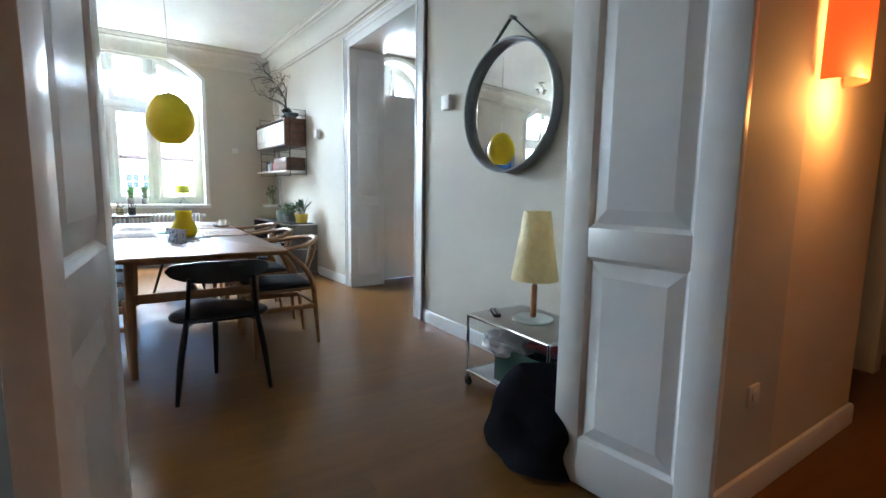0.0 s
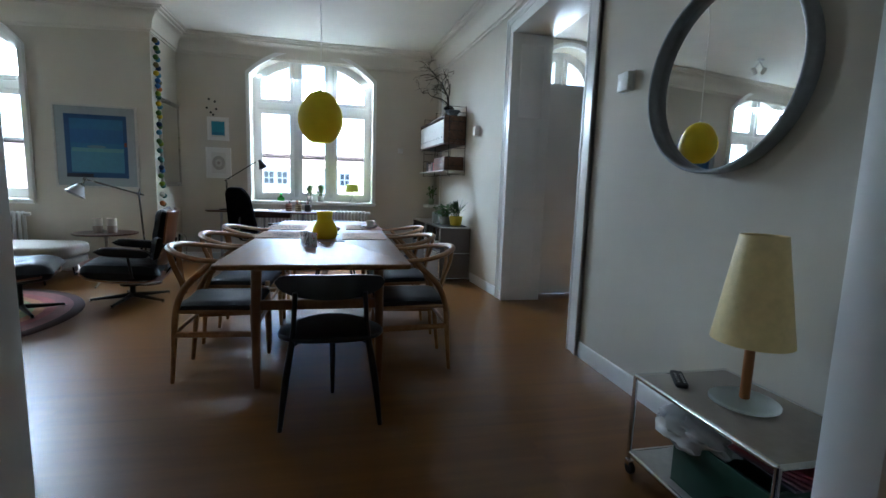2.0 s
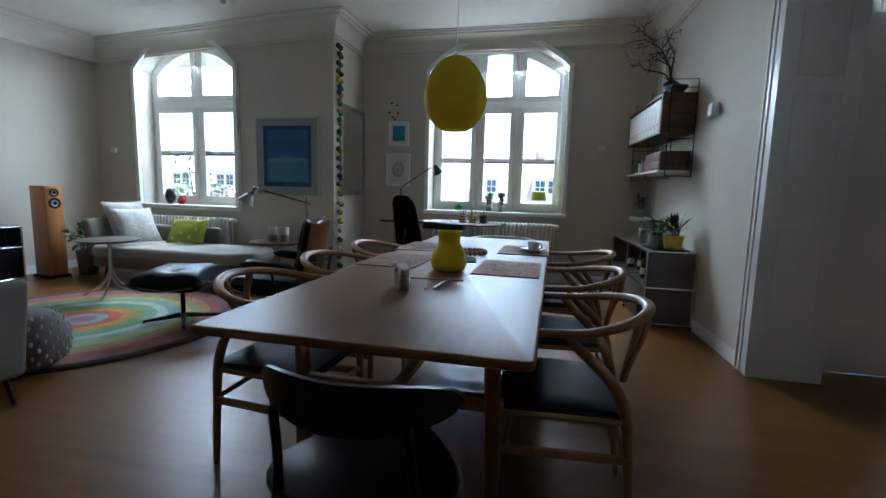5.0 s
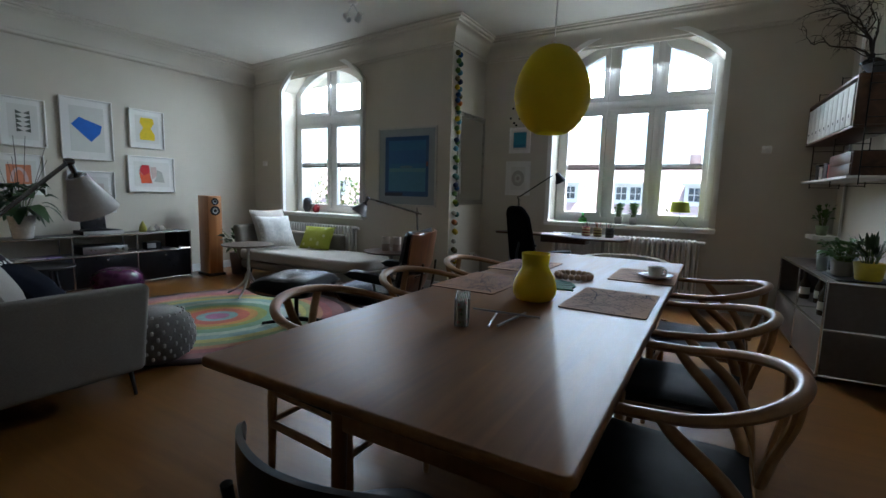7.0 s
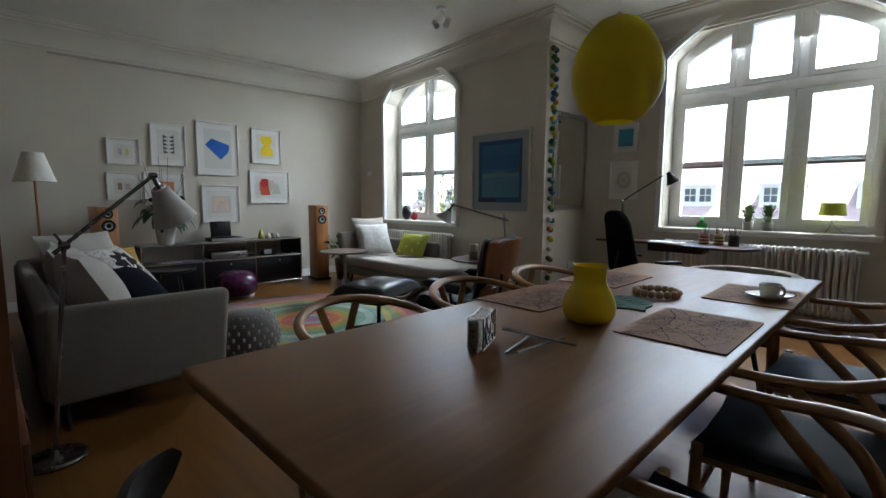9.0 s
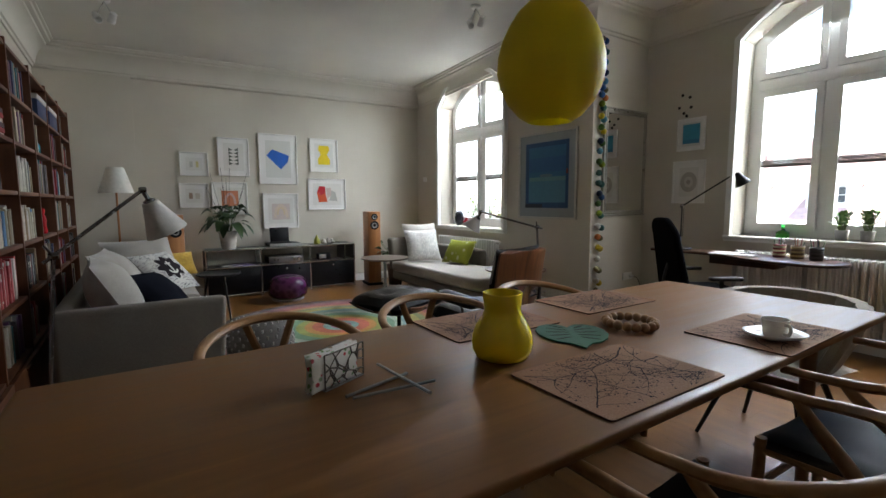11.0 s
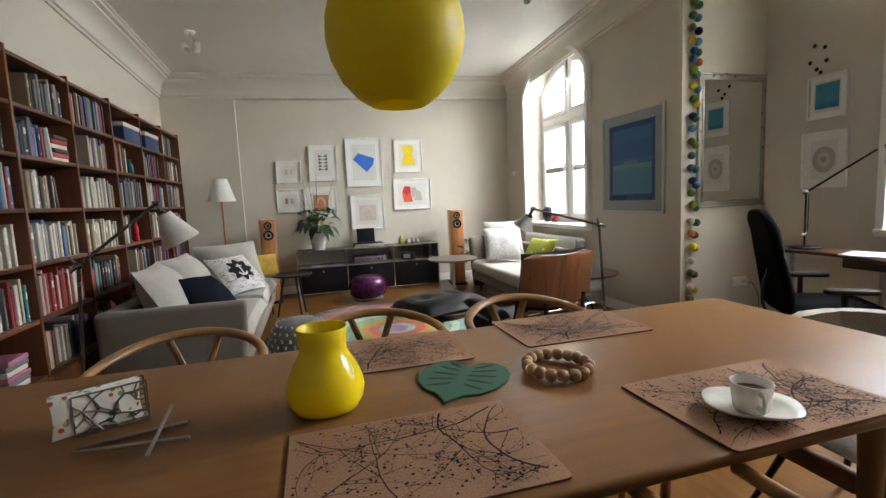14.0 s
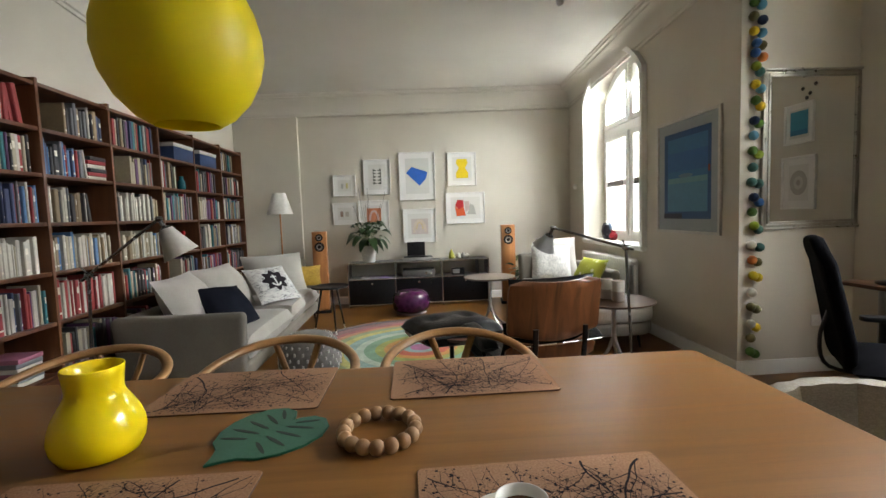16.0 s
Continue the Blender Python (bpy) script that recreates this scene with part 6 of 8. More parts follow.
for s in (-1, 1):
    part("back_brace", tube(smooth_path([(s * 0.15, -0.24, 0.215), (s * 0.15, -0.335, 0.33), (s * 0.15, -0.372, 0.48), (s * 0.15, -0.385, 0.60)], 4), 0.017, 8, False, 0.6), BLACK, lc)
    part("brace_strip", rod((s * 0.02, -0.365, 0.505), (s * 0.27, -0.355, 0.505), 0.006), CHROME, lc)
    part("armrest", place(puff(0.11, 0.42, 0.08, 10, 4, 0.4), pose(s * 0.335, 0.0, 0.45, 6)), LEATHER, lc)
    part("arm_bracket", rod((s * 0.29, -0.05, 0.25), (s * 0.335, -0.03, 0.47), 0.012), BLACK, lc)
ot = thing("ottoman", pose(0.60, 7.38, 0.0125, 0, 0, 110), "black leather ottoman with a rosewood shell", "footstool")
star(ot, 0.28, 0, 4, 0.4)
part("column", lathe([(0.018, 0.05), (0.018, 0.23), (0.08, 0.245), (0.08, 0.25)], 14), BLACK, ot)
part("shell", shell_slab(0.62, [(0.27, 0.33), (0.2, 0.275), (0.0, 0.25), (-0.2, 0.275), (-0.27, 0.33)], 0.014), ROSEWOOD, ot)
cushion = puff(0.64, 0.54, 0.185, 18, 4, 0.45)
for v in cushion.verts:
    for bx_ in (-0.14, 0.14):
        q = (v.co.x - bx_) ** 2 + v.co.y ** 2
        if v.co.z > 0.10:
            v.co.z -= 0.03 * math.exp(-q / 0.004)
part("cushion", place(cushion, pose(0, 0, 0.268)), LEATHER, ot, "tufted black leather cushion")
for bx_ in (-0.14, 0.14):
    part("button", place(lathe([(0.011, 0), (0.011, 0.004), (0, 0.007)], 12), pose(bx_, 0, 0.421)), LEATHER, ot)

# ---- chaise longue ----
cs = thing("chaise_longue", pose(-0.70, 8.80, 0), "light grey chaise longue with loose cushions", "chaise")
part("base", slab(rounded(2.05, 0.74, 0.20, 8), 0.15, 0.26, 0.03, 3), GREYFAB, cs)
part("mattress", slab(rounded(2.08, 0.77, 0.22, 8), 0.26, 0.40, 0.05, 4), PALEFAB, cs)
bkk = slab(rounded(0.12, 0.74, 0.055, 5), 0.26, 0.70, 0.04, 3)
for v in bkk.verts:
    v.co.x -= 0.22 * (v.co.z - 0.26)
part("backrest", place(bkk, pose(-0.93, 0, 0)), GREYFAB, cs)
part("side_rest", place(slab(rounded(1.16, 0.10, 0.045, 5), 0.27, 0.60, 0.035, 3), pose(-0.37, 0.36, 0)), GREYFAB, cs)
for x in (-0.85, 0.85):
    for y in (-0.28, 0.28):
        part("leg", rod((x, y, 0), (x * 0.97, y * 0.95, 0.155), 0.009, 0.013), DARKPL, cs)
LINEN = Kit("pale_woven_linen", 0.95)
ln_ = LINEN.noise(LINEN.at((1, 2, 1)), 26, 3, 0.6, 1.5)
LINEN.color(LINEN.ramp(ln_, [(0.42, (0.62, 0.61, 0.58)), (0.55, (0.42, 0.42, 0.41))])).bump(ln_, 0.3, 0.004)
GREENPRINT = Kit("green_printed_cloth", 0.9)
gp = GREENPRINT.node("ShaderNodeTexVoronoi", Scale=14.0)
GREENPRINT.wire(GREENPRINT.at(), gp.inputs["Vector"])
GREENPRINT.color(GREENPRINT.ramp(gp.outputs["Distance"], [(0.20, (0.50, 0.49, 0.28)), (0.34, (0.27, 0.29, 0.02))]))
solid("grey_cushion", place(puff(0.56, 0.50, 0.16, 14, 2.4, 0.5, 0.01, 1), pose(-1.45, 8.86, 0.41, 0, 64, -8) @ pose(-0.25, 0, -0.07)), PALEFAB, "plain light grey cushion leaning on the chaise back", "cushion")
solid("white_cushion", place(puff(0.46, 0.46, 0.14, 14, 2.4, 0.5, 0.01, 2), pose(-1.18, 8.70, 0.41, 0, 60, -14) @ pose(-0.23, 0, -0.05)), LINEN.m, "white cushion with a woven grey pattern", "cushion")
solid("green_cushion", place(puff(0.46, 0.34, 0.13, 14, 2.4, 0.5, 0.01, 3), pose(-0.80, 8.93, 0.41, 58, 0, 12) @ pose(0, 0.16, -0.05)), GREENPRINT.m, "green cushion with a pale leaf print", "cushion")
# ---- media console ----
cn = thing("media_console", pose(-2.54, 6.22, 0), "low black steel media console with chrome tube frame", "cabinet")
CW, CD, C0, C1, C2 = 1.91, 0.335, 0.035, 0.385, 0.605
mods = [0.0, CW / 3, 2 * CW / 3, CW]
for y in mods:
    for x in (0.0, CD):
        part("post", rod((x, y, C0), (x, y, C2), 0.0095), CHROME, cn)
        part("foot", lathe([(0.012, 0), (0.012, 0.01), (0.006, 0.014), (0.006, C0)], 10), CHROME, cn, "", pose(x, y, 0))
for z in (C0, C1, C2):
    for x in (0.0, CD):
        part("tube", rod((x, 0, z), (x, CW, z), 0.0095), CHROME, cn)
    for y in mods:
        part("tube", rod((0, y, z), (CD, y, z), 0.0095), CHROME, cn)
for a, b in zip(mods, mods[1:]):
    part("shelf_panel", box(0.008, a + 0.008, C1 - 0.006, CD - 0.008, b - 0.008, C1 + 0.006), BLACKSTEEL, cn)
    part("shelf_panel", box(0.008, a + 0.008, C2 - 0.006, CD - 0.008, b - 0.008, C2 + 0.006), BLACKSTEEL, cn)
    part("bottom_panel", box(0.008, a + 0.008, C0 - 0.006, CD - 0.008, b - 0.008, C0 + 0.006), BLACKSTEEL, cn)
    dr = part("drop_door", box(CD - 0.006, a + 0.009, C0 + 0.009, CD + 0.004, b - 0.009, C1 - 0.009, 0.002), BLACKSTEEL, cn)
    part("knob", place(lathe([(0.013, 0), (0.013, 0.008), (0.009, 0.012), (0, 0.012)], 14), pose(CD + 0.004, (a + b) / 2, C1 - 0.06, 0, 90, 0)), CHROME, dr, "chrome lock knob")
part("back_panel", box(-0.002, 0.008, C0 + 0.01, 0.006, CW - 0.008, C1 - 0.007), BLACKSTEEL, cn)
for y in (0.0, CW):
    part("side_panel", box(0.009, y - 0.003, C0 + 0.009, CD - 0.009, y + 0.003, C2 - 0.009), BLACKSTEEL, cn)
part("half_panel", box(0.009, CW - 0.14, C1 + 0.0065, 0.30, CW - 0.132, C2 - 0.0065), BLACKSTEEL, cn)
af = thing("amplifier", pose(-2.36, 6.22 + 0.955, C1 + 0.006), "silver hi-fi amplifier with round knobs in the console", "amplifier")
part("body", box(-0.14, -0.22, 0.008, 0.13, 0.22, 0.095, 0.003), DARKPL, af)
part("front_panel", box(0.13, -0.22, 0.01, 0.142, 0.22, 0.093, 0.003), STEEL, af)
for y, r in ((0.10, 0.018), (0.165, 0.018), (-0.15, 0.010), (-0.11, 0.010)):
    part("knob", place(lathe([(r, 0), (r, 0.014), (r - 0.003, 0.018), (0, 0.018)], 18), pose(0.142, y, 0.052, 0, 90, 0)), CHROME, af)
for y in (-0.18, 0.18):
    part("foot", box(-0.10, y - 0.015, 0, 0.10, y + 0.015, 0.0075), DARKPL, af)
tn = thing("cd_player", pose(-2.36, 6.22 + 0.955, C2 + 0.0065), "slim black player on the console", "player")
part("body", box(-0.13, -0.20, 0.004, 0.12, 0.20, 0.045, 0.004), DARKPL, tn)
part("front_panel", box(0.1205, -0.20, 0.006, 0.126, 0.20, 0.043, 0.002), GREYMETAL, tn)
part("foot", box(-0.10, -0.17, 0, 0.10, 0.17, 0.0038), DARKPL, tn)
scn = thing("small_screen", pose(-2.37, 6.22 + 0.93, C2 + 0.053, 0, 0, 0), "small black laptop-like screen standing open", "screen")
part("base", box(-0.06, -0.13, 0, 0.10, 0.13, 0.012, 0.003), DARKPL, scn)
part("screen", place(box(-0.006, -0.125, 0.0, 0.006, 0.125, 0.19, 0.004), pose(-0.055, 0, 0.012, 0, -8, 0)), BLACKSTEEL, scn)
for k, (y, hh, col) in enumerate(((1.42, 0.13, (0.38, 0.36, 0.05)), (1.52, 0.075, (0.50, 0.48, 0.42)), (1.58, 0.085, (0.28, 0.26, 0.24)), (1.64, 0.07, (0.45, 0.43, 0.38)))):
    o = thing("ceramic_pear" if k == 0 else "ceramic_cone", pose(-2.36, 6.22 + y, C2 + 0.0065), ("yellow-green pear-shaped ornament on the console" if k == 0 else "small pointed pale ceramic ornament on the console"), "ornament")
    part("body", lathe([(0, 0), (0.038, 0), (0.044, 0.02), (0.036, hh * 0.5), (0.016, hh * 0.8), (0.006, hh), (0, hh)], 18), plain("ornament_glaze", col, 0.35), o)
for k in range(3):
    o = thing("book", pose(-2.33, 6.46 + 0.11 * k, C1 + 0.0065, 0, 0, 10 * k), "magazine lying flat in the open console", "book")
    part("cover", box(-0.10, -0.07, 0, 0.10, 0.07, 0.012, 0.001), plain("magazine_pale", (0.45 - 0.1 * k, 0.42 - 0.12 * k, 0.40), 0.4), o)
rd = thing("small_radio", pose(-2.33, 7.72, C1 + 0.0065), "small black radio in the open console", "radio")
part("body", box(-0.05, -0.09, 0, 0.05, 0.09, 0.09, 0.008), DARKPL, rd)
part("grille", box(0.0505, -0.08, 0.02, 0.053, 0.02, 0.08, 0.001), GREYMETAL, rd)


def speaker(m, label):
    s = thing("loudspeaker", m, label, "loudspeaker", "hi-fi loudspeakers")
    part("cabinet", box(-0.14, -0.09, 0.035, 0.14, 0.09, 1.06, 0.004), SPKWOOD, s)
    part("plinth", box(-0.16, -0.11, 0.0, 0.16, 0.11, 0.034, 0.004), DARKPL, s)
    part("baffle", box(0.1402, -0.082, 0.05, 0.146, 0.082, 1.052, 0.003), SPKWOOD, s)
    for z, r in ((0.985, 0.047), (0.865, 0.062)):
        d = part("driver", place(lathe([(r, 0), (r, 0.004), (r * 0.88, 0.007), (r * 0.80, 0.003), (r * 0.4, -0.012), (r * 0.32, -0.008), (0, 0.001)], 28), pose(0.1465, 0, z, 0, 90, 0)), DARKPL, s, "black cone driver")
        part("surround", place(lathe([(r * 0.40, 0.0), (r * 0.62, 0.006), (r * 0.60, 0.008), (r * 0.36, 0.003)], 28, False), pose(0.148, 0, z, 0, 90, 0)), STEEL, d)
    return s


speaker(pose(-2.18, 8.40, 0, 0, 0, -8), "tall cherry veneer loudspeaker beside the chaise")
speaker(pose(-2.13, 5.885, 0, 0, 0, 8), "tall cherry veneer loudspeaker beside the sofa")

# ---- plants ----
LEAFDARK = Kit("houseplant_leaf", 0.4)
LEAFDARK.color(LEAFDARK.ramp(LEAFDARK.island(), [(0.0, (0.014, 0.038, 0.012)), (1.0, (0.04, 0.085, 0.024))]))
LEAFLIGHT = Kit("herb_leaf", 0.45)
LEAFLIGHT.color(LEAFLIGHT.ramp(LEAFLIGHT.island(), [(0.0, (0.03, 0.085, 0.015)), (1.0, (0.09, 0.18, 0.035))]))
STALK = plain("plant_stalk", (0.10, 0.14, 0.04), 0.6)
TWIG = plain("dry_twig", (0.035, 0.027, 0.022), 0.8)
SOIL = plain("potting_soil", (0.03, 0.02, 0.015), 0.95)


def leaf_blade(bm, base, d, ln, w, droop, rnd_):
    """A pointed leaf of six faces, bending down along its length."""
    side = d.cross(Vector((0, 0, 1)))
    side = side.normalized() if side.length > 0.01 else Vector((1, 0, 0))
    side = (side + Vector((0, 0, rnd_.uniform(-0.5, 0.5)))).normalized()
    rows_ = []
    for k in range(5):
        s = k / 4
        c = base + d * ln * s + Vector((0, 0, -droop * ln * s * s))
        ww = w * math.sin(math.pi * (0.12 + 0.86 * s)) ** 0.8
        up = side.cross(d) * ww * 0.18
        rows_.append((bm.verts.new(c - side * ww + up), bm.verts.new(c), bm.verts.new(c + side * ww + up)))
    for a, b in zip(rows_, rows_[1:]):
        bm.faces.new((a[0], a[1], b[1], b[0]))
        bm.faces.new((a[1], a[2], b[2], b[1]))


def plant(name, m, label, pot, pot_mat, leaf_mat, leaves, reach, hgt, ln, w, seed, droop=0.5):
    rnd_ = random.Random(seed)
    g_ = thing(name, m, label, "plant")
    r0, r1, ph_ = pot
    part("pot", lathe([(0, 0), (r0, 0), (r0 + 0.003, 0.004), (r1, ph_), (r1 - 0.008, ph_), (r1 - 0.012, ph_ - 0.02), (0, ph_ - 0.021)], 28), pot_mat, g_)
    part("soil", place(lathe([(0, 0), (r1 - 0.0125, 0), (r1 - 0.0125, 0.004), (0, 0.006)], 20), pose(0, 0, ph_ - 0.0205)), SOIL, g_)
    st_, lv = bmesh.new(), bmesh.new()
    stalks = []
    for i in range(leaves):
        a = i * 2.399 + rnd_.uniform(-0.4, 0.4)
        rr = reach * (0.25 + 0.75 * rnd_.random())
        z = ph_ + hgt * (0.25 + 0.75 * rnd_.random())
        tip = Vector((rr * math.cos(a), rr * math.sin(a), z))
        root = Vector((0.35 * r1 * math.cos(a), 0.35 * r1 * math.sin(a), ph_ - 0.02))
        mid = (root + tip) / 2 + Vector((0, 0, hgt * 0.18))
        if i % 2 == 0 or leaves < 40:
            stalks.append(tube(smooth_path([root, mid, tip], 3), 0.0025, 5))
        d = (tip - mid).normalized()
        leaf_blade(lv, tip, d, ln * rnd_.uniform(0.7, 1.2), w * rnd_.uniform(0.8, 1.2), droop, rnd_)
    part("stem", join(st_, *stalks), STALK, g_)
    part("foliage", lv, leaf_mat, g_)
    return g_


WHITEPOT = plain("white_glazed_pot", (0.62, 0.60, 0.55), 0.25)
peace = plant("house_plant", pose(-2.34, 6.50, C2 + 0.0065), "leafy plant with dry twigs in a white pot", (0.080, 0.112, 0.225), WHITEPOT, LEAFDARK.m, 46, 0.20, 0.30, 0.16, 0.055, 21, 1.0)
tw_ = random.Random(5)
sticks = bmesh.new()
for k in range(9):
    a = tw_.uniform(0, 6.28)
    r = tw_.uniform(0.05, 0.28)
    sticks = join(sticks, tube(smooth_path([(0, 0, 0.17), (r * 0.4 * math.cos(a), r * 0.4 * math.sin(a), 0.45), (r * math.cos(a), r * math.sin(a), tw_.uniform(0.75, 1.02))], 3), 0.0024, 4))
part("dry_twig", sticks, TWIG, peace, "thin dry twigs")
plant("house_plant", pose(-1.96, 8.66, 0), "dark green plant in a pot on the floor by the chaise", (0.09, 0.12, 0.30), plain("brown_pot", (0.08, 0.05, 0.035), 0.5), LEAFDARK.m, 46, 0.26, 0.30, 0.14, 0.035, 22)

# ---- picture wall ----
MAT = plain("passe_partout", (0.74, 0.73, 0.70), 0.8, 0, 8, 0.015)
FRAMEW = plain("white_frame", (0.74, 0.73, 0.70), 0.4)


def shape_part(g_, pts, z, col, scale=1.0):
    bm = slab([(x * scale, y * scale) for x, y in pts], z, z + 0.0006)
    part("print_shape", bm, plain("print_ink", col, 0.75, 0, 20, 0.06), g_)


def picture(m, w, h, label, shapes, paper=(0.66, 0.65, 0.61), frame_mat=None, fw=0.014, mat_w=0.055, group="framed prints on the wall"):
    """A framed print in its own plane: x right, y up, z towards the room."""
    g_ = thing("framed_print", m, label, "picture", group)
    fm = frame_mat or FRAMEW
    for a in ((-w / 2, -h / 2, -w / 2 + fw, h / 2), (w / 2 - fw, -h / 2, w / 2, h / 2), (-w / 2 + fw, -h / 2, w / 2 - fw, -h / 2 + fw), (-w / 2 + fw, h / 2 - fw, w / 2 - fw, h / 2)):
        part("frame_side", box(a[0], a[1], 0.001, a[2], a[3], 0.024, 0.0015, 1), fm, g_)
    part("mount", box(-w / 2 + fw, -h / 2 + fw, 0.002, w / 2 - fw, h / 2 - fw, 0.010), MAT, g_)
    part("paper", box(-w / 2 + fw + mat_w, -h / 2 + fw + mat_w, 0.0101, w / 2 - fw - mat_w, h / 2 - fw - mat_w, 0.0108), plain("print_paper", paper, 0.85, 0, 8, 0.02), g_)
    for n_, (pts, col) in enumerate(shapes):
        shape_part(g_, pts, 0.0110 + 0.0007 * n_, col)
    return g_


def west(y0, y1, z0, z1):
    """Centre, width and height on the west wall; the picture's x runs along +y."""
    return Matrix.Translation((X_W, (y0 + y1) / 2, (z0 + z1) / 2)) @ Matrix(((0, 0, 1, 0), (1, 0, 0, 0), (0, 1, 0, 0), (0, 0, 0, 1))), y1 - y0, z1 - z0


BLUEQ = [(-0.155, 0.045), (-0.075, 0.13), (0.145, 0.055), (0.125, -0.035), (0.03, -0.135)]
HOUR = [(-0.07, 0.14), (0.07, 0.14), (0.085, 0.08), (0.045, 0.015), (0.09, -0.06), (0.085, -0.13), (-0.085, -0.13), (-0.09, -0.06), (-0.045, 0.015), (-0.085, 0.08)]
R1 = [(-0.15, 0.04), (-0.115, 0.115), (-0.03, 0.11), (-0.025, 0.02), (-0.10, -0.02)]
R2 = [(-0.155, 0.035), (-0.10, -0.02), (-0.03, 0.02), (0.0, -0.11), (-0.13, -0.115)]
R3 = [(-0.02, 0.09), (0.05, 0.095), (0.06, -0.02), (0.0, -0.06)]
R4 = [(0.06, 0.06), (0.12, 0.03), (0.15, -0.10), (0.02, -0.09), (0.05, -0.03)]


def arch_shape(w, h, t):
    out = [(w * math.cos(radians(a)), -h / 2 + h * math.sin(radians(a))) for a in range(0, 181, 12)]
    inn = [((w - t) * math.cos(radians(a)), -h / 2 + (h - t) * math.sin(radians(a))) for a in range(180, -1, -12)]
    return out + inn


def wedge(x, y, s):
    return [(x, y), (x + 0.055 * s, y + 0.03), (x + 0.055 * s, y - 0.012)]


m_, w_, h_ = west(6.02, 6.34, 1.53, 1.825)
picture(m_, w_, h_, "small framed print with pale grey and yellow marks", [([(-0.05, 0.03), (-0.015, 0.03), (-0.015, -0.04), (-0.05, -0.04)], (0.42, 0.42, 0.38)), ([(0.02, 0.035), (0.05, 0.035), (0.05, -0.04), (0.02, -0.04)], (0.58, 0.52, 0.22))])
m_, w_, h_ = west(6.45, 6.83, 1.54, 2.03)
picture(m_, w_, h_, "framed print of dark leaf-shaped wedges", [(wedge(x, y, s), (0.10, 0.11, 0.09)) for y in (0.09, 0.045, 0.0, -0.045, -0.09) for x, s in ((-0.003, -1), (0.003, 1))])
m_, w_, h_ = west(6.95, 7.46, 1.445, 2.12)
picture(m_, w_, h_, "large framed print of one blue cut-out shape", [(BLUEQ, (0.022, 0.13, 0.55))], (0.62, 0.62, 0.58), None, 0.014, 0.075)
m_, w_, h_ = west(7.64, 8.05, 1.63, 2.10)
picture(m_, w_, h_, "framed print of a yellow hourglass shape", [(HOUR, (0.72, 0.54, 0.005))])
m_, w_, h_ = west(6.0, 6.33, 1.13, 1.44)
picture(m_, w_, h_, "small framed print with muted brown marks", [([(-0.06, 0.035), (-0.02, 0.035), (-0.02, -0.04), (-0.06, -0.04)], (0.30, 0.20, 0.15)), ([(0.01, 0.03), (0.06, 0.03), (0.06, -0.04), (0.01, -0.04)], (0.46, 0.42, 0.36))])
m_, w_, h_ = west(7.60, 8.16, 1.09, 1.535)
picture(m_, w_, h_, "framed print of red, orange and grey facets", [(R1, (0.46, 0.012, 0.02)), (R2, (0.60, 0.085, 0.02)), (R3, (0.52, 0.40, 0.36)), (R4, (0.40, 0.40, 0.36))])
m_, w_, h_ = west(6.98, 7.45, 0.84, 1.32)
picture(m_, w_, h_, "framed print of a faint rose arch", [([(-0.12, 0.10), (0.12, 0.10), (0.12, -0.12), (-0.12, -0.12)], (0.56, 0.48, 0.45)), (arch_shape(0.10, 0.19, 0.035), (0.62, 0.52, 0.42)), (arch_shape(0.055, 0.11, 0.02), (0.62, 0.50, 0.30))])
m_, w_, h_ = west(6.36, 6.79, 1.04, 1.46)
picture(m_, w_, h_, "framed print of an orange arch", [([(-0.10, 0.10), (0.10, 0.10), (0.10, -0.10), (-0.10, -0.10)], (0.56, 0.20, 0.10)), (arch_shape(0.075, 0.15, 0.03), (0.58, 0.40, 0.36))])


def north(x0, x1, z0, z1, y):
    return Matrix.Translation(((x0 + x1) / 2, y, (z0 + z1) / 2)) @ Matrix(((1, 0, 0, 0), (0, 0, -1, 0), (0, 1, 0, 0), (0, 0, 0, 1))), x1 - x0, z1 - z0


def rect(x0, y0, x1, y1):
    return [(x0, y0), (x1, y0), (x1, y1), (x0, y1)]


m_, w_, h_ = north(-0.135, 0.745, 1.0, 1.965, Y_L)
picture(m_, w_, h_, "large framed seascape in layered blues with a grey mount", [(rect(-0.325, -0.36, 0.325, 0.37), (0.030, 0.085, 0.20)), (rect(-0.27, -0.30, 0.285, 0.32), (0.045, 0.15, 0.30)), (rect(-0.27, 0.04, 0.285, 0.20), (0.04, 0.125, 0.30)), (rect(-0.27, -0.30, 0.285, -0.04), (0.085, 0.22, 0.33)), (rect(-0.26, -0.06, 0.285, -0.015), (0.13, 0.27, 0.30)), (rect(-0.325, -0.36, -0.05, -0.315), (0.03, 0.035, 0.06)), (ellipse(0.10, 0.018, 20), (0.12, 0.20, 0.26)), (rect(0.295, 0.01, 0.32, 0.06), (0.20, 0.05, 0.03))], (0.30, 0.33, 0.35), plain("silver_frame", (0.52, 0.50, 0.46), 0.35, 0.4), 0.022, 0.03).children[4].data.materials[0] = plain("grey_mount", (0.30, 0.33, 0.34), 0.8)
m_, w_, h_ = north(1.295, 1.575, 1.70, 2.02, Y_N)
picture(m_, w_, h_, "small framed print with a turquoise field", [(rect(-0.085, -0.09, 0.085, 0.10), (0.05, 0.27, 0.40)), (rect(-0.085, -0.09, 0.085, -0.05), (0.04, 0.20, 0.34))], (0.6, 0.6, 0.57), None, 0.016, 0.03)
m_, w_, h_ = north(1.265, 1.595, 1.17, 1.60, Y_N)
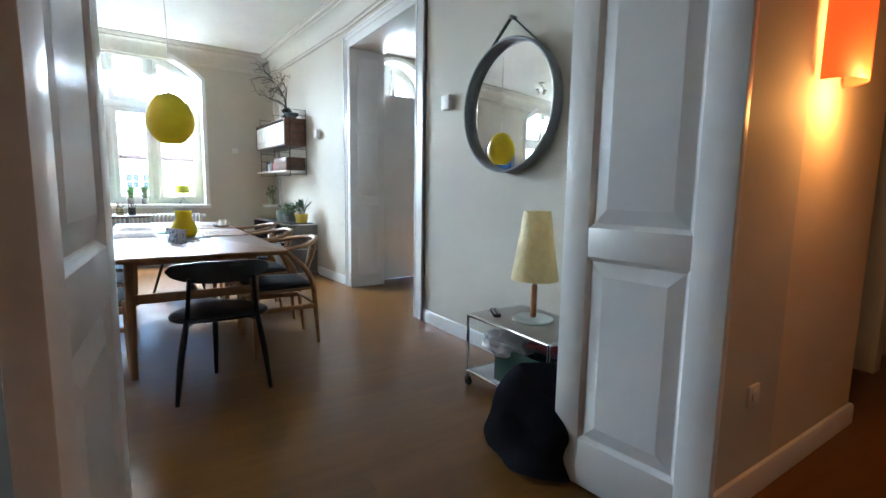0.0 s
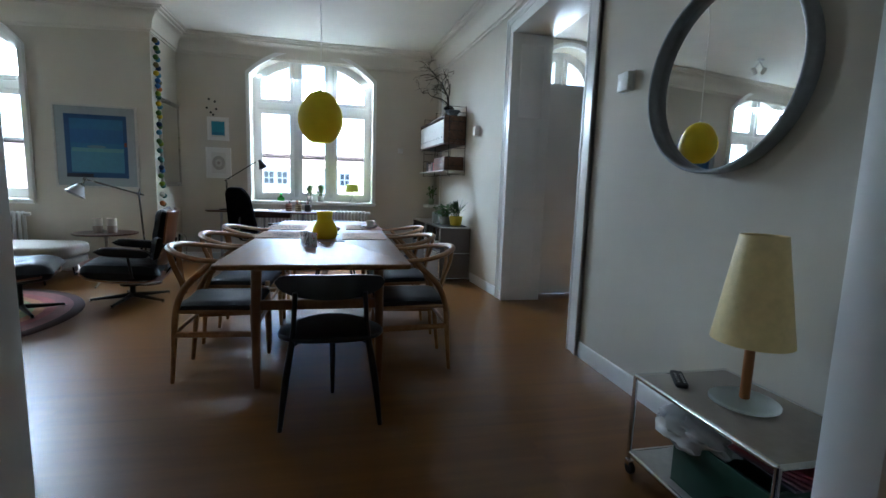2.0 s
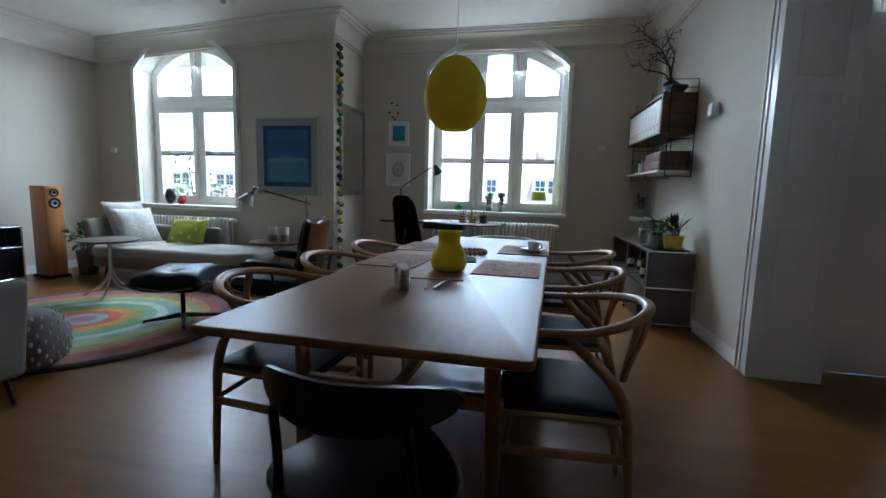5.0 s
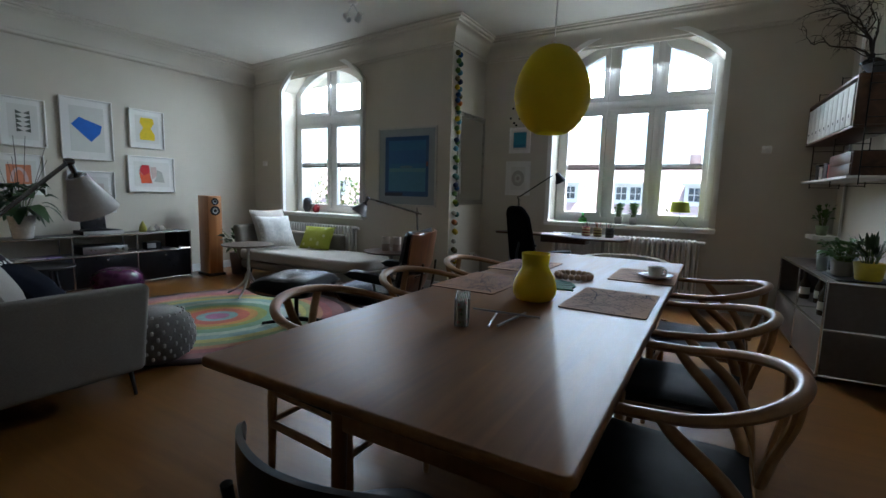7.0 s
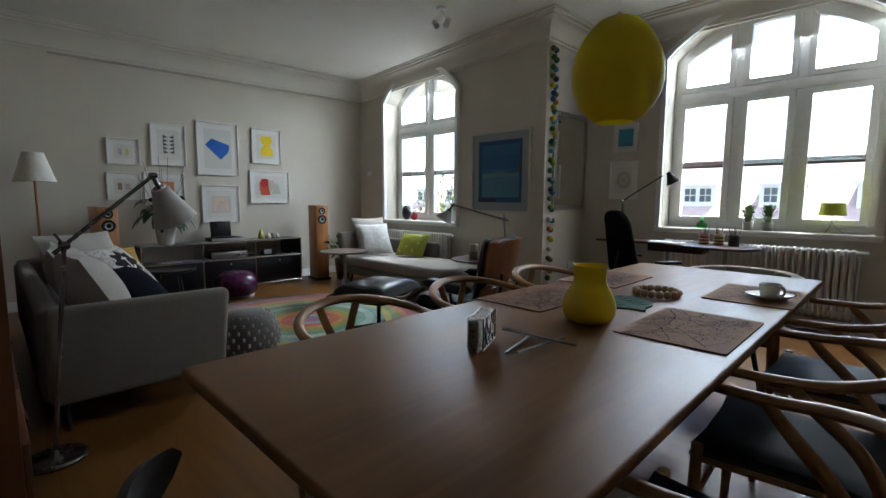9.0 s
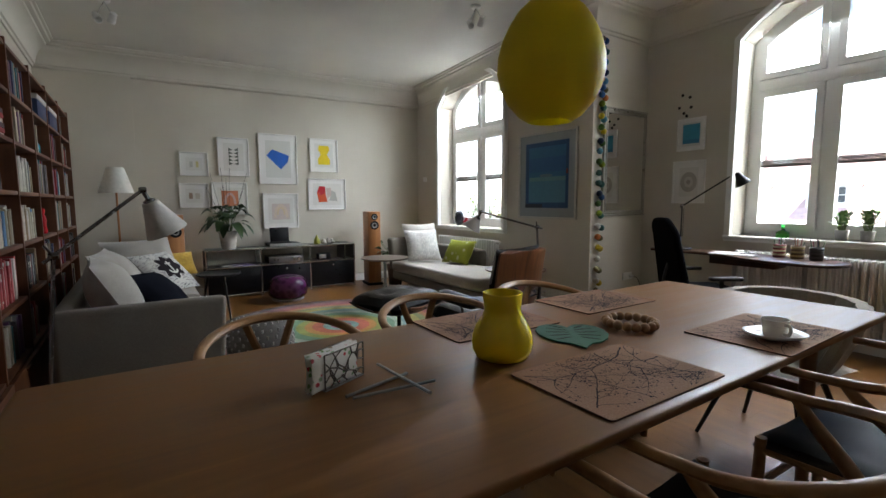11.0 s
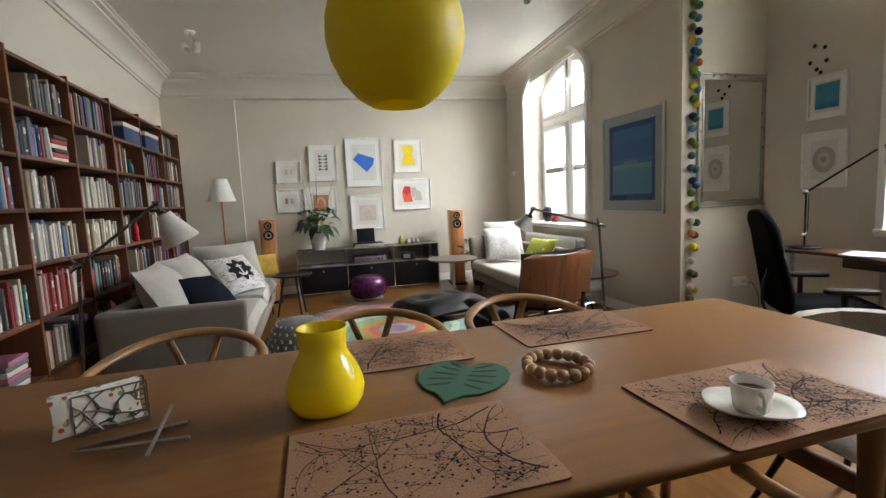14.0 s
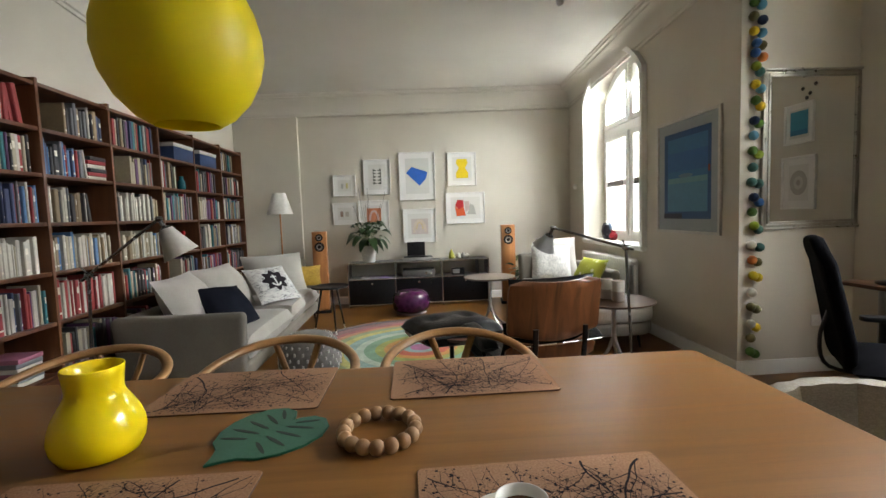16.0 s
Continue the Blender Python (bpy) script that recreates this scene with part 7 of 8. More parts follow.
picture(m_, w_, h_, "framed print of a grey ring on white", [(ellipse(0.085, 0.10, 28), (0.42, 0.40, 0.36)), (ellipse(0.045, 0.055, 24), (0.54, 0.52, 0.48)), (ellipse(0.02, 0.025, 16), (0.36, 0.33, 0.30))])
wd = [(1.325, 2.23), (1.40, 2.20), (1.295, 2.11), (1.345, 2.05), (1.375, 2.02), (1.415, 1.94 + 0.16)]
for x, z in wd:
    solid("wall_dot", place(lathe([(0, 0), (0.014, 0), (0.016, 0.004), (0.012, 0.010), (0, 0.012)], 12), pose(x, Y_N, z + 0.03, 90)), BLACK, "small black dot ornament on the wall", "ornament")


def small_device(x, y, z, label):
    g_ = thing("thermostat", pose(x, y, z), label, "thermostat")
    part("body", box(-0.04, -0.028, -0.035, 0.04, -0.001, 0.035, 0.006), WHITEPL, g_)
    part("dial", place(lathe([(0.02, 0), (0.02, 0.01), (0.016, 0.014), (0, 0.014)], 16), pose(0.0, -0.028, 0, 90)), WHITEPL, g_)


small_device(4.02, Y_N, 1.68, "white room thermostat beside the window")
small_device(-2.31, Y_L, 1.55, "white room thermostat near the corner")

# ---- pier: mirror, garland, socket ----
m2 = thing("wall_mirror", pose(X_P, 9.93, 1.595), "rectangular mirror in a stepped silver frame", "mirror")
MW, MH = 0.372, 0.555
SILVER = plain("silver_leaf_frame", (0.36, 0.34, 0.30), 0.28, 0.8)
for a, d in ((0.0, 0.028), (0.024, 0.018), (0.042, 0.024)):
    t_ = 0.016
    for q in ((-MW + a, -MH + a, -MW + a + t_, MH - a), (MW - a - t_, -MH + a, MW - a, MH - a), (-MW + a + t_, -MH + a, MW - a - t_, -MH + a + t_), (-MW + a + t_, MH - a - t_, MW - a - t_, MH - a)):
        part("frame_side", box(0.001, q[0], q[1], d, q[2], q[3], 0.003), SILVER, m2)
part("backing", box(0.0008, -MW + 0.01, -MH + 0.01, 0.010, MW - 0.01, MH - 0.01), SILVER, m2)
part("glass", box(0.0102, -MW + 0.055, -MH + 0.055, 0.0125, MW - 0.055, MH - 0.055), MIRROR, m2)
gl = thing("garland", pose(X_P + 0.03, 9.50, 0.16), "hanging garland of coloured felt balls", "garland")
FELTS = [fabric("felt_ball", c, 300, 0.15) for c in ((0.03, 0.09, 0.22), (0.52, 0.38, 0.02), (0.07, 0.14, 0.03), (0.50, 0.16, 0.04), (0.50, 0.48, 0.40), (0.09, 0.24, 0.34), (0.14, 0.12, 0.05), (0.015, 0.03, 0.07), (0.20, 0.26, 0.02), (0.05, 0.13, 0.11))]
part("string", tube(smooth_path([(-0.012, 0, 0.0), (-0.004, 0.008, 0.9), (-0.008, -0.006, 1.8), (-0.01, 0, 2.62)], 6), 0.0012, 5), WHITEPL, gl)
gr = random.Random(9)
ballmesh = [None] * len(FELTS)
ball_spots = []
z = 0.02
while z < 2.62:
    ball_spots.append((gr.uniform(-0.030, -0.004), z))
    if gr.random() < 0.88:
        ball_spots.append((gr.uniform(0.016, 0.036), z - gr.uniform(0.012, 0.04)))
    z += (0.115 if z < 1.9 else 0.082) + gr.uniform(-0.018, 0.022)
for yy, z in ball_spots:
    col = gr.randrange(len(FELTS))
    m_ = pose(gr.uniform(0.0, 0.012), yy, max(0.0, z), gr.uniform(0, 90), 0, gr.uniform(0, 90))
    if ballmesh[col] is None:
        ballmesh[col] = part("felt_ball", lathe([(0, -0.033), (0.019, -0.027), (0.031, -0.011), (0.032, 0.004), (0.025, 0.021), (0.013, 0.0305), (0, 0.033)], 12), FELTS[col], gl, "", m_)
    else:
        again(ballmesh[col], m_)
so = thing("wall_socket", pose(X_P, 10.04, 0.375), "white double wall socket with a plug", "socket")
part("plate", box(0.0008, -0.08, -0.04, 0.012, 0.08, 0.04, 0.004), WHITEPL, so)
part("plug", place(lathe([(0.019, 0), (0.019, 0.03), (0.01, 0.045), (0, 0.045)], 14), pose(0.012, 0.04, 0, 0, 90, 0)), WHITEPL, so)
part("cable", tube(smooth_path([(0.055, 0.04, 0), (0.09, 0.07, -0.03), (0.08, 0.14, -0.16), (0.05, 0.18, -0.34), (0.045, 0.20, -0.37)], 5), 0.003, 6), DARKPL, so)


# ---- radiators ----
def radiator(x0, x1, y, z0, z1, label):
    g_ = thing("radiator", pose(x0, y, 0), label, "radiator")
    n = int((x1 - x0) / 0.05)
    col = None
    for i in range(n):
        x = 0.025 + i * 0.05
        if col is None:
            col = part("column", join(tube(smooth_path([(0, -0.035, z0), (0, -0.04, z0 + 0.05), (0, -0.04, z1 - 0.05), (0, -0.03, z1)], 3), 0.0165, 8), tube(smooth_path([(0, 0.035, z0), (0, 0.04, z0 + 0.05), (0, 0.04, z1 - 0.05), (0, 0.03, z1)], 3), 0.0165, 8)), TRIM, g_, "", pose(x, 0, 0))
        else:
            again(col, pose(x, 0, 0))
    for z in (z0 + 0.02, z1 - 0.02):
        part("header", rod((0, 0, z), (n * 0.05, 0, z), 0.026), TRIM, g_)
    part("valve", place(lathe([(0.018, 0), (0.022, 0.01), (0.022, 0.06), (0.016, 0.07), (0, 0.07)], 14), pose(n * 0.05, 0, z1 - 0.02, 0, 90, 0)), WHITEPL, g_)
    part("pipe", rod((n * 0.05 + 0.015, 0, 0.0), (n * 0.05 + 0.015, 0, z1 - 0.04), 0.008), TRIM, g_)
    for x in (0.1, n * 0.05 - 0.1):
        part("wall_bracket", box(x - 0.012, 0, z1 - 0.10, x + 0.012, 0.09, z1 - 0.07), TRIM, g_)


radiator(1.95, 3.55, Y_N - 0.09, 0.16, 0.735, "white column radiator under the alcove window")
radiator(-1.75, -0.45, Y_L - 0.09, 0.16, 0.70, "white column radiator behind the chaise")

# ---- desk corner ----
dk = thing("desk", pose(0, 0, 0), "dark walnut desk with a curved top and metal legs", "desk")
curve = smooth_path([(1.36, 9.78, 0), (1.50, 9.93, 0), (1.9, 9.97, 0), (2.5, 9.98, 0), (2.82, 9.90, 0), (2.90, 9.72, 0), (2.78, 9.53, 0), (2.45, 9.50, 0), (2.20, 9.60, 0), (1.95, 9.70, 0), (1.6, 9.68, 0), (1.42, 9.68, 0)], 5)
part("desktop", slab([(p.x, p.y) for p in curve][::-1], 0.722, 0.745, 0.006, 2), WALNUT, dk)
for x, y in ((1.55, 9.82), (2.62, 9.80), (2.1, 9.85)):
    part("leg", rod((x, y, 0.0), (x, y, 0.7215), 0.018), STEEL, dk)
part("drawer", box(1.95, 9.72, 0.655, 2.45, 9.94, 0.7215, 0.004), WALNUT, dk)
dl = thing("desk_lamp", pose(1.62, 9.84, 0.7455), "black jointed desk lamp with chrome joints", "lamp")
part("foot", lathe([(0, 0), (0.10, 0), (0.102, 0.006), (0.10, 0.014), (0.015, 0.02), (0, 0.02)], 28), BLACK, dl)
part("lower_arm", join(rod((0, 0, 0.015), (0.0, 0.0, 0.40), 0.007), rod((0.012, 0.01, 0.12), (0.012, 0.01, 0.38), 0.003)), BLACK, dl)
part("joint", place(lathe([(0.012, -0.02), (0.016, 0), (0.012, 0.02)], 12), pose(0, 0, 0.41, 90)), CHROME, dl)
part("joint", place(lathe([(0.010, -0.02), (0.014, 0), (0.010, 0.02)], 12), pose(0, 0, 0.10, 90)), CHROME, dl)
part("upper_arm", join(rod((-0.02, 0, 0.39), (0.36, 0.10, 0.66), 0.007), rod((0.01, 0.012, 0.405), (0.33, 0.11, 0.645), 0.003)), BLACK, dl)
part("head", place(lathe([(0.062, -0.085), (0.028, 0.0), (0.02, 0.03), (0.0, 0.035), (0.0, 0.03), (0.025, -0.005), (0.06, -0.085)], 24, False), pose(0.42, 0.12, 0.665, 18, -25, 0)), BLACK, dl)
part("head_grip", rod((0.40, 0.115, 0.62), (0.40, 0.115, 0.56), 0.006), CHROME, dl)
BLACKFAB = fabric("black_office_cloth", (0.004, 0.004, 0.0055), 340, 0.2, 0.85)
oc = thing("office_chair", pose(2.08, 9.35, 0, 0, 0, -34), "black high-backed office chair with armrests", "chair")
for i in range(5):
    a = 2 * math.pi * i / 5 + 0.3
    ft = part("base_arm", tube([(0.03 * math.cos(a), 0.03 * math.sin(a), 0.11), (0.29 * math.cos(a), 0.29 * math.sin(a), 0.065)], [0.022, 0.014], 8), DARKPL, oc)
    part("castor", place(lathe([(0, -0.022), (0.026, -0.022), (0.028, 0), (0.026, 0.022), (0, 0.022)], 16), pose(0.30 * math.cos(a), 0.30 * math.sin(a), 0.028, 90, 0, math.degrees(a))), DARKPL, ft)
part("gas_column", lathe([(0.026, 0.09), (0.026, 0.26), (0.016, 0.265), (0.016, 0.40)], 16), DARKPL, oc)
part("seat", place(puff(0.50, 0.50, 0.11, 14, 4, 0.4), pose(0, 0.03, 0.41)), BLACKFAB, oc)
bkr = slab([(x, y) for x, y in rounded(0.44, 0.64, 0.13, 7)], -0.028, 0.028, 0.02, 3)
for v in bkr.verts:
    v.co.x *= 1 - 0.28 * max(0, v.co.y) / 0.32
    v.co.z += 0.07 * (abs(v.co.x) / 0.22) ** 2 * 0.6 - 0.045 * math.cos(v.co.y * 6)
part("backrest", place(bkr, pose(0, -0.25, 0.755, 103, 0, 0)), BLACKFAB, oc)
part("back_stem", tube(smooth_path([(0, -0.05, 0.40), (0, -0.26, 0.42), (0, -0.30, 0.55), (0, -0.27, 0.70)], 4), 0.018, 8, False, 0.5), DARKPL, oc)
for s in (-1, 1):
    ar = part("arm_post", tube(smooth_path([(s * 0.20, 0.0, 0.42), (s * 0.28, 0.0, 0.44), (s * 0.285, 0.0, 0.60)], 4), 0.016, 8), DARKPL, oc)
    part("arm_pad", slab(rounded(0.08, 0.25, 0.035, 4, s * 0.285, 0.03), 0.601, 0.628, 0.008, 2), DARKPL, ar)


def pen_cup(x, y, label, col, stripe, seed):
    rnd_ = random.Random(seed)
    g_ = thing("pen_cup", pose(x, y, 0.7455), label, "pen holder", "pen holders on the desk")
    part("cup", lathe([(0, 0), (0.042, 0), (0.044, 0.10), (0.040, 0.10), (0.038, 0.006), (0, 0.006)], 22), plain("cup_glaze", col, 0.35), g_)
    for k in range(3):
        part("band", place(lathe([(0.0445, 0), (0.0452, 0.002), (0.0452, 0.012), (0.0445, 0.014)], 22, False), pose(0, 0, 0.015 + 0.03 * k)), plain("cup_band", stripe, 0.35), g_)
    for k in range(7):
        a, r = rnd_.uniform(0, 6.28), rnd_.uniform(0.01, 0.03)
        part("pen", tube([(r * 0.5 * math.cos(a), r * 0.5 * math.sin(a), 0.01), (r * 1.7 * math.cos(a), r * 1.7 * math.sin(a), rnd_.uniform(0.13, 0.17))], 0.0038, 6), plain("pen_paint", (rnd_.uniform(0.03, 0.4), rnd_.uniform(0.03, 0.2), rnd_.uniform(0.03, 0.2)), 0.4), g_)


pen_cup(2.42, 9.86, "striped red pen cup full of pencils", (0.20, 0.03, 0.03), (0.55, 0.46, 0.30), 1)
pen_cup(2.55, 9.84, "striped cream pen cup with scissors and pens", (0.16, 0.11, 0.06), (0.52, 0.44, 0.22), 2)
pen_cup(2.68, 9.81, "dark pen cup on the desk", (0.02, 0.02, 0.02), (0.05, 0.05, 0.05), 3)
pdl = thing("paper_stack", pose(2.12, 9.76, 0.7455, 0, 0, 12), "white writing pad lying on the desk", "paper")
part("pad", box(-0.16, -0.11, 0, 0.16, 0.11, 0.008, 0.001), plain("white_paper", (0.72, 0.72, 0.72), 0.8), pdl)
part("pen", rod((0.05, -0.02, 0.012), (0.18, 0.03, 0.012), 0.004), DARKPL, pdl)

# ---- window sill things ----
ZS = WC["sill"] + 0.0005
for k, (x, sd) in enumerate(((2.67, 31), (2.83, 32))):
    plant("herb_pot", pose(x, 10.33, ZS), "small green herb in a grey pot on the window sill", (0.035, 0.048, 0.085), plain("grey_clay_pot", (0.34, 0.33, 0.31), 0.6), LEAFLIGHT.m, 60, 0.06, 0.14, 0.042, 0.018, sd, 0.3)
gb_ = thing("green_bottle", pose(2.26, 10.33, ZS), "squat green glass bottle on the window sill", "bottle")
part("body", lathe([(0, 0), (0.045, 0), (0.052, 0.01), (0.050, 0.045), (0.02, 0.065), (0.014, 0.08), (0.014, 0.105), (0.018, 0.108), (0.018, 0.113), (0, 0.113)], 22), GREENGLASS, gb_)
gl_ = thing("sill_lamp", pose(3.30, 10.34, ZS), "small lamp with a yellow-green shade on thin legs", "lamp")
part("shade", place(lathe([(0.10, 0), (0.085, 0.11), (0.07, 0.118), (0, 0.119)], 28), pose(0, 0, 0.16)), plain("lime_shade", (0.52, 0.58, 0.04), 0.5), gl_)
for i in range(3):
    a = 2.1 * i
    part("leg", tube(smooth_path([(0, 0, 0.165), (0.01 * math.cos(a), 0.01 * math.sin(a), 0.08), (0.085 * math.cos(a), 0.085 * math.sin(a), 0.003)], 3), 0.003, 6), STEEL, gl_)
ZL = WL["sill"] + 0.0005
v1 = thing("vase", pose(-1.55, 9.52, ZL), "dark oval vase on the window sill", "vase")
part("body", lathe([(0, 0), (0.035, 0), (0.06, 0.05), (0.068, 0.11), (0.058, 0.17), (0.035, 0.205), (0.03, 0.205), (0, 0.19)], 24), plain("black_glaze", (0.015, 0.015, 0.02), 0.25), v1)
v2 = thing("vase", pose(-1.37, 9.52, ZL), "small red jug on the window sill", "vase")
part("body", lathe([(0, 0), (0.03, 0), (0.05, 0.03), (0.052, 0.06), (0.03, 0.085), (0.022, 0.10), (0.028, 0.115), (0, 0.11)], 24), plain("red_jug_glaze", (0.30, 0.02, 0.03), 0.25), v2)
part("handle", tube(smooth_path([(0.026, 0, 0.105), (0.06, 0, 0.10), (0.06, 0, 0.06), (0.048, 0, 0.05)], 4), 0.005, 6), plain("red_jug_glaze", (0.30, 0.02, 0.03), 0.25), v2)

# ---- sideboard and wall shelf ----
TAUPE = plain("grey_beige_steel", (0.105, 0.088, 0.076), 0.36, 0, 30, 0.08, 0.35)
lean = pose(4.700, 8.51, 0, 0, 0, 3.63)
sb = thing("sideboard", lean, "grey-beige steel sideboard with chrome tube edges", "cabinet")
SL, SD = 1.50, 0.40
for y in (0.0, 0.75, SL):
    for x in (-SD, -0.012):
        part("post", rod((x, y, 0.02), (x, y, 0.665), 0.0095), CHROME, sb)
        part("foot", rod((x, y, 0.0), (x, y, 0.022), 0.012), DARKPL, sb)
for z in (0.03, 0.345, 0.66):
    for x in (-SD, -0.012):
        part("tube", rod((x, 0, z), (x, SL, z), 0.0095), CHROME, sb)
    for y in (0.0, 0.75, SL):
        part("tube", rod((-SD, y, z), (-0.012, y, z), 0.0095), CHROME, sb)
    part("shelf_panel", box(-SD + 0.008, 0.008, z - 0.006, -0.02, SL - 0.008, z + 0.006), TAUPE, sb)
for za, zb in ((0.04, 0.336), (0.354, 0.651)):
    for y in (0.0, SL):
        part("end_panel", box(-SD + 0.009, y - 0.004, za, -0.021, y + 0.004, zb), TAUPE, sb)
for y in (0.0, 0.75):
    part("door", box(-SD - 0.004, y + 0.01, 0.04, -SD + 0.006, y + 0.74, 0.336, 0.002), TAUPE, sb)
part("back_panel", box(-0.02, 0.01, 0.04, -0.012, SL - 0.01, 0.65), TAUPE, sb)
bt = random.Random(12)
for k in range(7):
    o = thing("bottle", lean @ pose(-0.22 + bt.uniform(-0.08, 0.08), 0.12 + 0.17 * k, 0.3515), "dark bottle in the open sideboard", "bottle", "bottles in the sideboard")
    part("body", lathe([(0, 0), (0.035, 0), (0.037, 0.01), (0.037, 0.14), (0.015, 0.18), (0.013, 0.24), (0, 0.24)], 16), plain("bottle_glass", (0.03 + 0.03 * bt.random(), 0.03, 0.015), 0.1), o)
    part("label", place(lathe([(0.0373, 0), (0.0376, 0.001), (0.0376, 0.06), (0.0373, 0.061)], 16, False), pose(0, 0, 0.04)), LABEL, o)
ty = thing("tray", lean @ pose(-0.20, 0.21, 0.6665), "black tray under plant pots on the sideboard", "tray")
part("base", slab(rounded(0.30, 0.38, 0.03, 4), 0, 0.012, 0.003, 1), DARKPL, ty)
plant("house_plant", lean @ pose(-0.26, 0.28, 0.679), "bushy green plant in a clay pot on the sideboard", (0.06, 0.075, 0.10), plain("grey_pot", (0.25, 0.24, 0.2), 0.6), LEAFLIGHT.m, 90, 0.13, 0.13, 0.06, 0.024, 41)
plant("house_plant", lean @ pose(-0.17, 0.12, 0.679), "spiky plant in a yellow pot on the sideboard", (0.065, 0.085, 0.115), plain("yellow_pot", (0.50, 0.38, 0.02), 0.4), LEAFDARK.m, 50, 0.09, 0.11, 0.10, 0.010, 42, 0.1)
for k in range(3):
    o = thing("glass_tumbler", lean @ pose(-0.30 + 0.085 * k, 0.62 + 0.05 * (k % 2), 0.6665), "stack of clear ribbed tumblers on the sideboard", "glass", "tumblers")
    part("body", lathe([(0, 0), (0.032, 0), (0.04, 0.15), (0.037, 0.15), (0.03, 0.006), (0, 0.006)], 20), FROST, o)
sl = thing("wall_shelf_sill", pose(4.605, 10.11, 0.835, 0, 0, 3.63), "small white ledge in the corner", "shelf")
part("board", box(-0.20, -0.12, 0, 0.0, 0.16, 0.04, 0.006), TRIM, sl)
part("corner_strip", box(-0.018, -0.115, 0.0405, -0.002, -0.085, 1.85, 0.004), TRIM, sl)
plant("herb_pot", pose(4.49, 10.09, 0.8755), "trailing green plant on the corner ledge", (0.035, 0.05, 0.09), plain("pale_green_pot", (0.30, 0.36, 0.22), 0.5), LEAFLIGHT.m, 40, 0.07, 0.18, 0.05, 0.02, 43)
ws = thing("wall_shelf_unit", pose(4.684, 8.86, 0, 0, 0, 3.63), "string shelf with wire ladders, a cabinet and files", "shelf unit")
DARKOAK = wood("dark_teak", (0.055, 0.024, 0.011), (0.14, 0.062, 0.028), 1, 0.4)
for y in (0.0, 0.66, 1.32):
    ld = part("ladder", join(rod((-0.012, y, 1.30), (-0.012, y, 2.16), 0.004), rod((-0.23, y, 1.30), (-0.23, y, 2.16), 0.004)), BLACK, ws)
    for z in (1.31, 1.42, 1.53, 1.64, 1.75, 1.86, 1.97, 2.08, 2.15):
        part("rung", rod((-0.012, y, z), (-0.23, y, z), 0.003), BLACK, ld)
for z in (1.345, 1.685):
    part("board", box(-0.295, 0.006, z, -0.005, 1.314, z + 0.018, 0.002), WHITEPL if z < 1.5 else DARKOAK, ws)
part("cabinet_body", join(box(-0.295, 0.008, 2.022, -0.006, 1.312, 2.04), box(-0.295, 0.008, 1.704, -0.006, 0.026, 2.0215), box(-0.295, 1.294, 1.704, -0.006, 1.312, 2.0215), box(-0.012, 0.027, 1.704, -0.006, 1.293, 2.0215)), DARKOAK, ws)
for k in range(10):
    f = thing("file_box", pose(4.684, 8.86, 0, 0, 0, 3.63) @ pose(-0.16, 0.095 + 0.122 * k, 1.7045), "white magazine file in the wall shelf", "file", "magazine files")
    part("case", box(-0.142, -0.056, 0, 0.11, 0.056, 0.285, 0.003), plain("white_card", (0.66, 0.65, 0.62), 0.6), f)
    part("finger_hole", place(lathe([(0, 0), (0.012, 0), (0.012, 0.001), (0, 0.001)], 14), pose(-0.1425, 0, 0.07, 0, -90, 0)), DARKPL, f)
dwb = thing("drawer_box", pose(4.684, 8.86, 0, 0, 0, 3.63) @ pose(-0.15, 0.28, 1.3635), "dark wooden drawer box on the wall shelf", "box")
part("body", box(-0.12, -0.26, 0, 0.13, 0.26, 0.17, 0.003), DARKOAK, dwb)
for z in (0.045, 0.125):
    part("drawer_front", box(-0.128, -0.25, z - 0.036, -0.1205, 0.25, z + 0.036, 0.002), DARKOAK, dwb)
for k, c in enumerate(((0.42, 0.04, 0.05), (0.10, 0.12, 0.14), (0.5, 0.48, 0.45), (0.02, 0.02, 0.02))):
    o = thing("tin", pose(4.684, 8.86, 0, 0, 0, 3.63) @ pose(-0.20, 0.63 + 0.13 * k, 1.3635), "small tin box on the wall shelf", "tin", "tins on the wall shelf")
    part("body", box(-0.05, -0.05, 0, 0.05, 0.05, 0.10 + 0.02 * (k % 2), 0.004), plain("tin_paint", c, 0.35), o)
    part("lid", box(-0.052, -0.052, 0.1205 if k % 2 else 0.1005, 0.052, 0.052, 0.135 if k % 2 else 0.115, 0.003), plain("tin_lid", tint(c, 0.7), 0.35), o)
vt = thing("twig_vase", pose(4.51, 9.16, 2.0405), "dark round vase with tangled bare twigs", "vase")
part("body", lathe([(0, 0), (0.05, 0), (0.085, 0.035), (0.05, 0.075), (0.03, 0.085), (0.05, 0.10), (0.075, 0.13), (0.04, 0.16), (0.026, 0.165), (0, 0.16)], 26), plain("black_gloss_glaze", (0.012, 0.012, 0.014), 0.12), vt)
rt = random.Random(17)
twg = bmesh.new()


